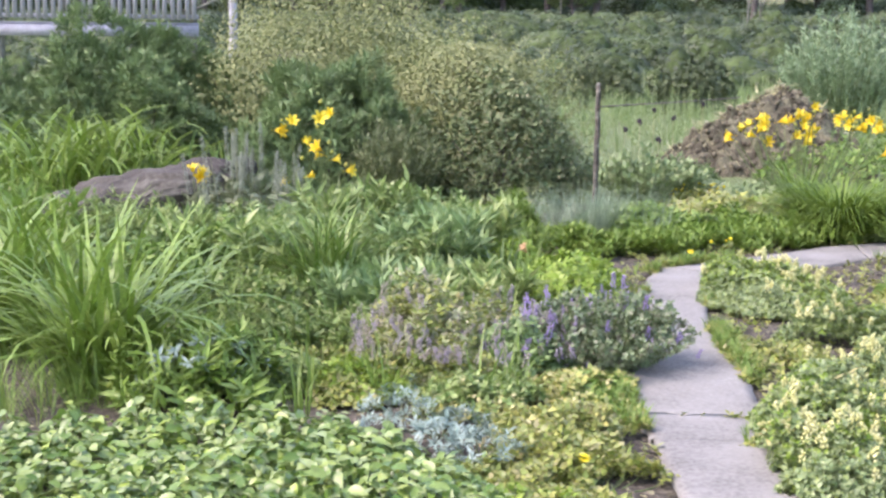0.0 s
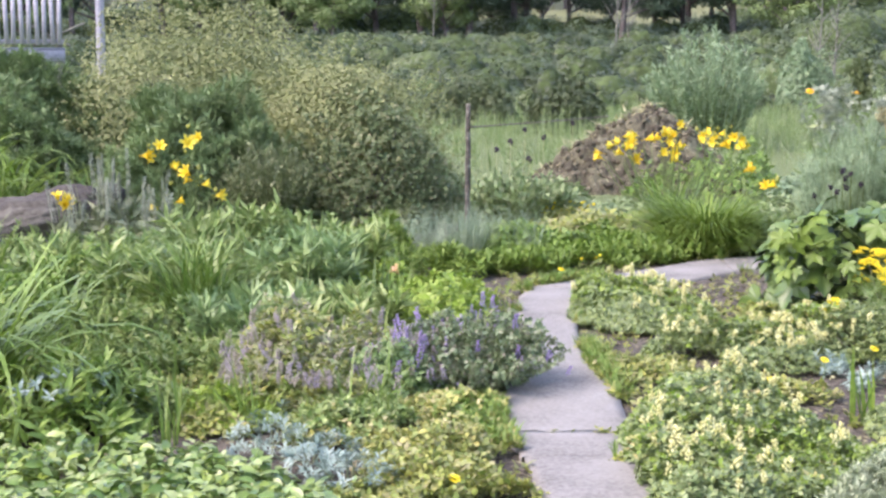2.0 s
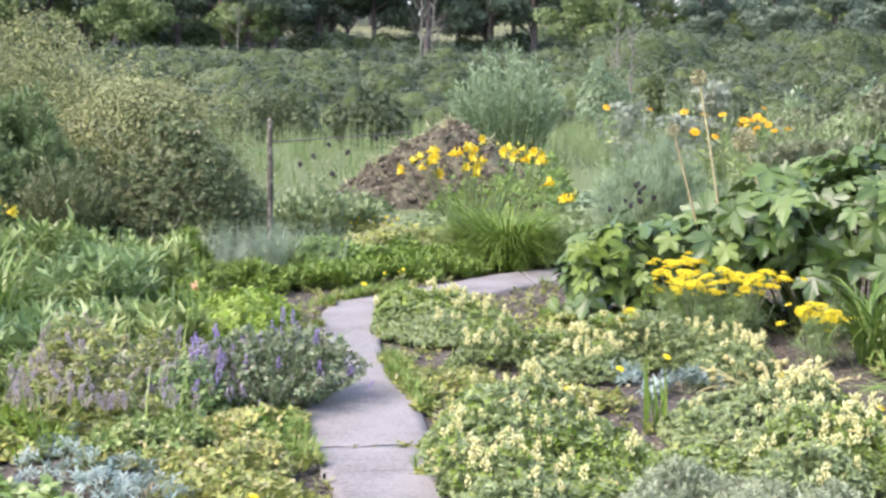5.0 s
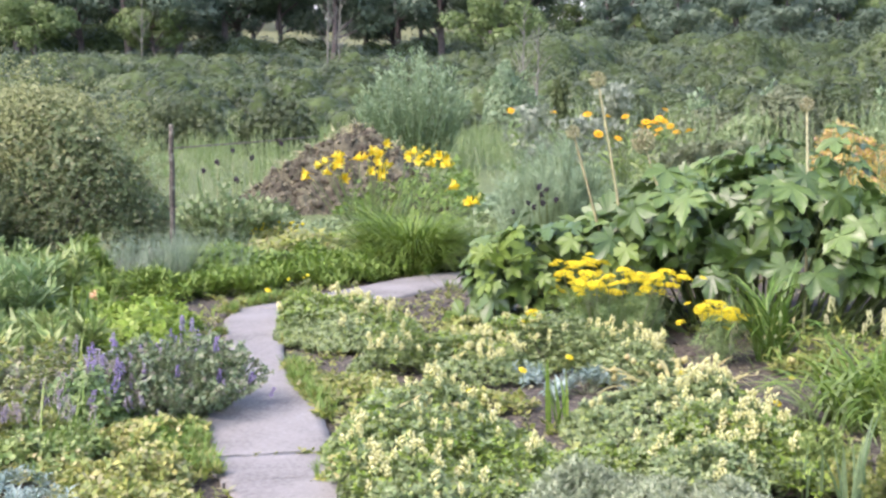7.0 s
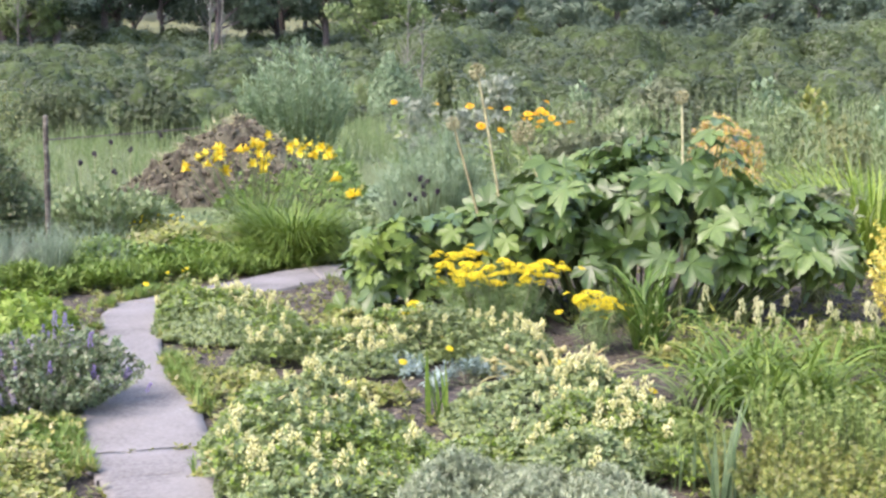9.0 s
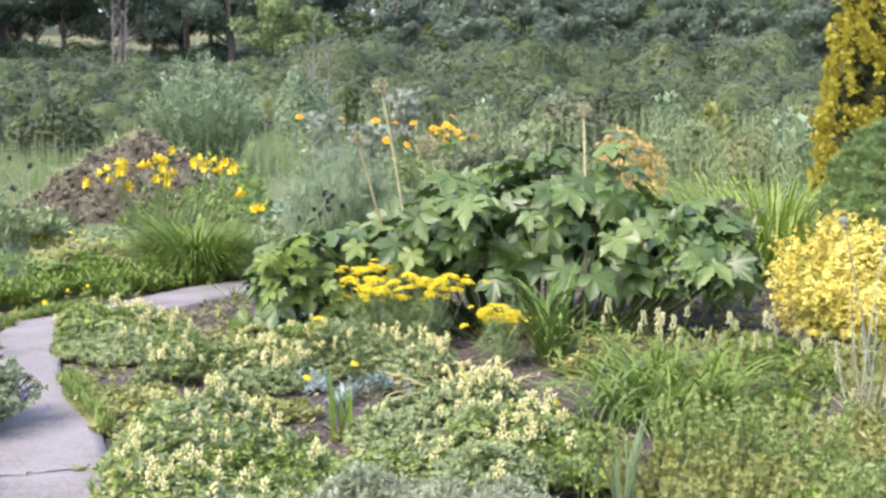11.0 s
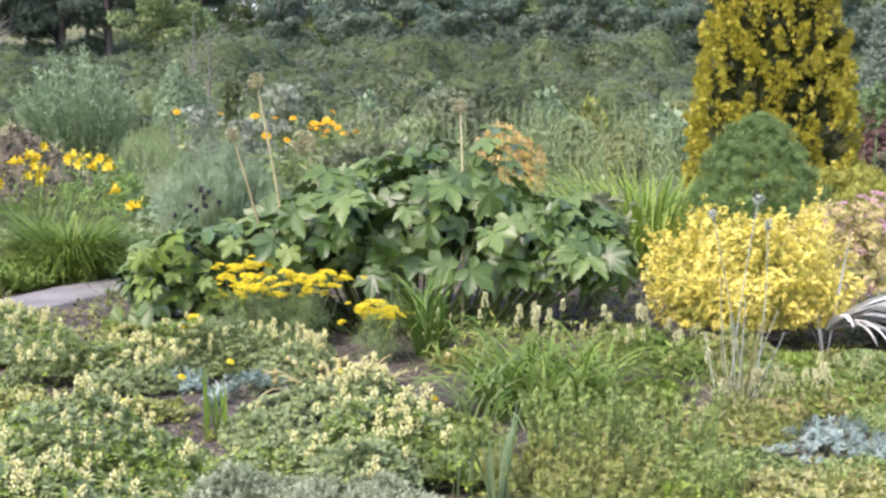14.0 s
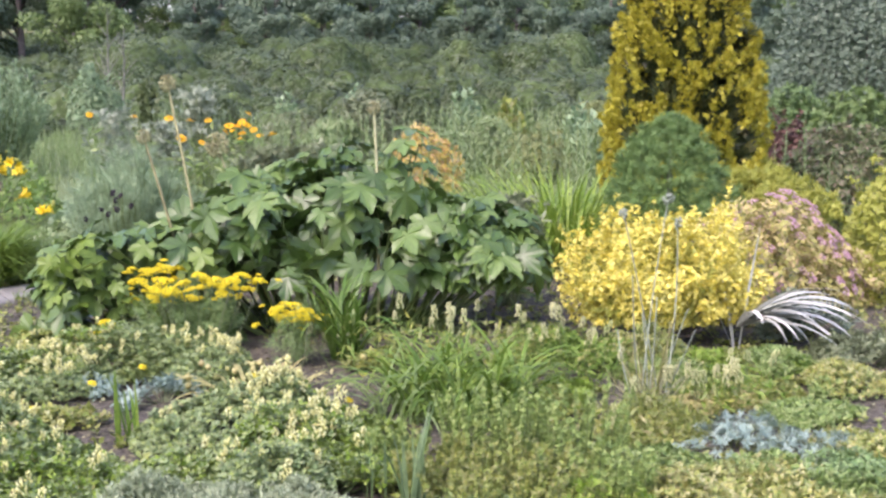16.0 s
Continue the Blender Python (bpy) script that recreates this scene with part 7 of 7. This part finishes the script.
    # golden bush, pink spirea, sword plant
    root = bush("golden_bush", 43.9, 7.75, 0.68, 0.5, 0.56, M_GOLD, 9000, SPRIG3, 0.033, "bright golden yellow small-leaved bush", "shrub", 940, rough=0.2, scale=6, wild=0.6, up=0.35, low=0.0, shell=0.45, inner=M_LIME, stems=22, thick=40, waist=0.7)
    for ob in root.children:
        if ob.name.startswith(("foliage", "inner")):
            ob.location.z = 0.14
    x, y = at(48.3, 9.0)
    root = thing("pink_spirea", x, y, "golden-leaved spirea covered in pink flower clusters", "spirea")
    P, N = dome(2000, 0.82, 0.5, 0.68, 941, 0.15, 4, 0.0, 0.4)
    part("foliage", leaves_on(P, N, SPRIG5, 0.065, 942, 0.4, 0.5), M_SPIREA, root)
    T, _ = dome(14, 0.6, 0.4, 0.6, 943)
    part("branchwork", tubes([0, 0, 0], T, 0.01, 0.003, 4, 4, 0.1), M_BARK, root, kind="stuff")
    P, N = dome(220, 0.83, 0.52, 0.71, 944, 0.15, 4, 0.15, 0.08)
    pieces("flower_head", [mesh_of("flower_head", *plate_bloom(k + 4, 40), M_PINK) for k in range(2)], P, frames(np.cross(N, np.array([0.3, 1, 0.2])), N + np.array([0, 0, 0.5])), g.uniform(0.05, 0.10, 220), root)
    x, y = at(46.9, 7.6)
    root = thing("sword_plant", x, y, "pale striped sword-leaved plant with drooping leaves", "yucca")
    for k in range(40):
        ob = part("leaf", straps(1, g.uniform(0.55, 0.82), 0.045, (46, 74), (62, 105), 0.03, 950 + k, 9, around=(-80, -5) if k % 4 else (-120, -50)), M_YUCCA, root)
        ob.location.z = 0.13
    part("upright_leaf", straps(1, 0.95, 0.02, (6, 10), (0, 5), 0.02, 951, 6), M_YUCCA, root)
    part("upright_leaf", straps(1, 0.6, 0.036, (8, 14), (5, 12), 0.02, 953, 6), M_YUCCA, root)
    part("upright_leaf", straps(1, 0.62, 0.036, (22, 30), (10, 20), 0.02, 957, 6), M_YUCCA, root)
    x, y = at(51.8, 7.3)
    cushion("silver_cushion", x, y, 0.3, 0.3, 0.14, M_SAGE, 700, ROSETTE, 0.05, "silvery grey cushion plant on bare earth", "groundcover", 952)
    x, y = at(49.5, 8.0)
    cushion("silver_cushion", x, y, 0.3, 0.2, 0.26, M_OLIVE, 500, SPRIG7, 0.1, "grey-green cushion plant below a spirea", "groundcover", 953)


def build_strays():
    """A peach-coloured bud, a grey slab among the herbs, and stonecrop in flower."""
    g = np.random.default_rng(990)
    x, y = at(3.65, 8.1)
    root = thing("faded_bloom", x, y, "single peach-coloured faded bloom on a short stalk", "flower")
    part("stalk", tubes([0, 0, 0], [[0.01, 0, 0.22]], 0.004, 0.003, 3, 5, 0.05), M_STEM, root, soft=True)
    pieces("bloom", [mesh_of("bloom", *daylily_bloom(), M_PEACH)], np.array([[0.01, 0, 0.21]]), frames(np.array([[-0.5, -0.2, 0.6]]), np.array([[0, 0, 1.0]])), [0.065], root)
    stone("flat_stone", 1.3, 8.7, (0.2, 0.13, 0.07), M_ROCK, "pale grey flat stone among the herbs", "stone", 98, 20, 3)
    for b, d, k in ((10.15, 12.6, 60), (9.2, 12.3, 26), (12.0, 9.3, 3)):
        x, y = at(b, d)
        root = thing("stonecrop", x, y, "low stonecrop with small yellow flower clusters", "stonecrop", "stonecrops")
        P = np.column_stack([g.normal(0, 0.16, k), g.normal(0, 0.1, k), g.uniform(0.1, 0.2, k)])
        part("foliage", leaves_on(np.repeat(P, 3, 0) * np.array([1, 1, 0.6]), np.tile([0, 0, 1.0], (3 * k, 1)), SPRIG5, 0.05, 991, 0.5, 0.6), M_LOW, root)
        part("flower_mass", strew(octa(5, 0.8), P, upright(k, g, 0.4), g.uniform(0.02, 0.04, k)), M_YARROW, root, "small yellow flowers", "stuff")


def build_litter():
    """Chips, crumbs and seedlings over the open earth."""
    g = np.random.default_rng(960)
    n = 26000
    d, b = np.sqrt(g.uniform(3.6 ** 2, 10.5 ** 2, n)), np.radians(g.uniform(-24, 56, n))
    x, y = d * np.sin(b), d * np.cos(b)
    keep = ~on_path(x, y, 0.0)
    x, y = x[keep], y[keep]
    n = len(x)
    z = ground_z(x, y) + 0.004
    flat = frames(np.column_stack([g.normal(size=(n, 2)), g.normal(0, 0.2, n)]), np.tile([0, 0, 1.0], (n, 1)) + g.normal(0, 0.3, (n, 3)))
    h = n * 2 // 3
    tagged(new("bark_litter", mesh_of("bark_litter", *strew(LEAF2, np.column_stack([x, y, z])[:h], flat[:h], g.uniform(0.012, 0.05, h)), M_CHIPS)), "brown bark chips and dry crumbs on the earth", "litter", kind="stuff")
    k = 2600
    tagged(new("dry_leaf_litter", mesh_of("dry_leaf_litter", *strew(LEAF2, np.column_stack([x, y, z + 0.004])[-k:], flat[-k:], g.uniform(0.012, 0.045, k)), M_DRY)), "pale dry leaves and stalk bits on the earth", "litter", kind="stuff")
    k = 1000
    d2, b2 = np.sqrt(g.uniform(5.2 ** 2, 10.5 ** 2, k)), np.radians(g.uniform(-19, 4, k))
    bx, by = d2 * np.sin(b2), d2 * np.cos(b2)
    free = ~on_path(bx, by, 0.05)
    bx, by = bx[free], by[free]
    ang = g.uniform(0, 6.28, len(bx))
    R = np.array([[[math.cos(v), -math.sin(v), 0], [math.sin(v), math.cos(v), 0], [0, 0, 1]] for v in ang])
    tagged(new("bed_grass", mesh_of("bed_grass", *strew(straps(11, 0.36, 0.006, (2, 45), (20, 110), 0.05, 963, 4), np.column_stack([bx, by, ground_z(bx, by)]), R, g.uniform(0.4, 1.15, len(bx))), M_GRASS)), "thin grass growing through the beds", "grass", kind="stuff")
    thick = lump(np.column_stack([x, y, 0 * x]), 2.5, 71)[h:] > -0.2
    P = np.column_stack([x, y, z])[h:][thick]
    tagged(new("seedlings", mesh_of("seedlings", *leaves_on(P, np.tile([0, 0, 1.0], (len(P), 1)), SPRIG5, 0.055, 961, 0.3, 0.7), M_LOW)), "small green seedlings and weeds on the earth", "seedlings", kind="stuff")


def build_fringe():
    """Growth that laps over the path's edges."""
    g = np.random.default_rng(970)
    for side, edge, sgn in (("left", PATH_L, -1), ("right", PATH_R, 1)):
        n = 2600
        s = g.uniform(2.4, 14.6, n)
        p = spline(edge, s)
        q = spline(edge, s + 0.02)
        t = unit(q - p)
        out = np.stack([-t[:, 1], t[:, 0]], -1) * (-sgn)
        thick = lump(np.column_stack([p, 0 * s + sgn]), 5.0, 972) + 0.5 * lump(np.column_stack([p, 0 * s]), 17.0, 973)
        off = np.abs(g.normal(0, 0.07, n)) - 0.035 * np.clip(thick + 0.6, 0, 1.6)
        keep = thick > 0.12
        P = np.column_stack([p + out * off[:, None], 0.02 + 0.02 * g.uniform(0, 1, n)])[keep]
        up = np.tile([0, 0, 1.0], (len(P), 1))
        half = g.uniform(0, 1, len(P)) < 0.6
        a = leaves_on(P[half], up[half], SPRIG5T, 0.05, 974, 0.2, 0.7)
        tagged(new("path_edge_weeds", mesh_of("path_edge_weeds", *a, M_LOW)), "small green weeds lapping over the path's edge", "weeds", kind="stuff")
        blade = straps(7, 0.075, 0.004, (5, 60), (20, 90), 0.02, 975, 3)
        Q = P[~half]
        ang = g.uniform(0, 6.28, len(Q))
        R = np.array([[[math.cos(v), -math.sin(v), 0], [math.sin(v), math.cos(v), 0], [0, 0, 1]] for v in ang])
        tagged(new("path_edge_grass", mesh_of("path_edge_grass", *strew(blade, Q, R, g.uniform(0.5, 1.3, len(Q))), M_GRASS)), "short grass tufts along the path's edge", "grass", kind="stuff")


build_broad_leaves()
build_fringe()
build_left_herbs()
build_cream_carpet()
build_lobed_plant()
build_alliums()
build_yarrow()
build_right_side()
build_strays()
build_litter()
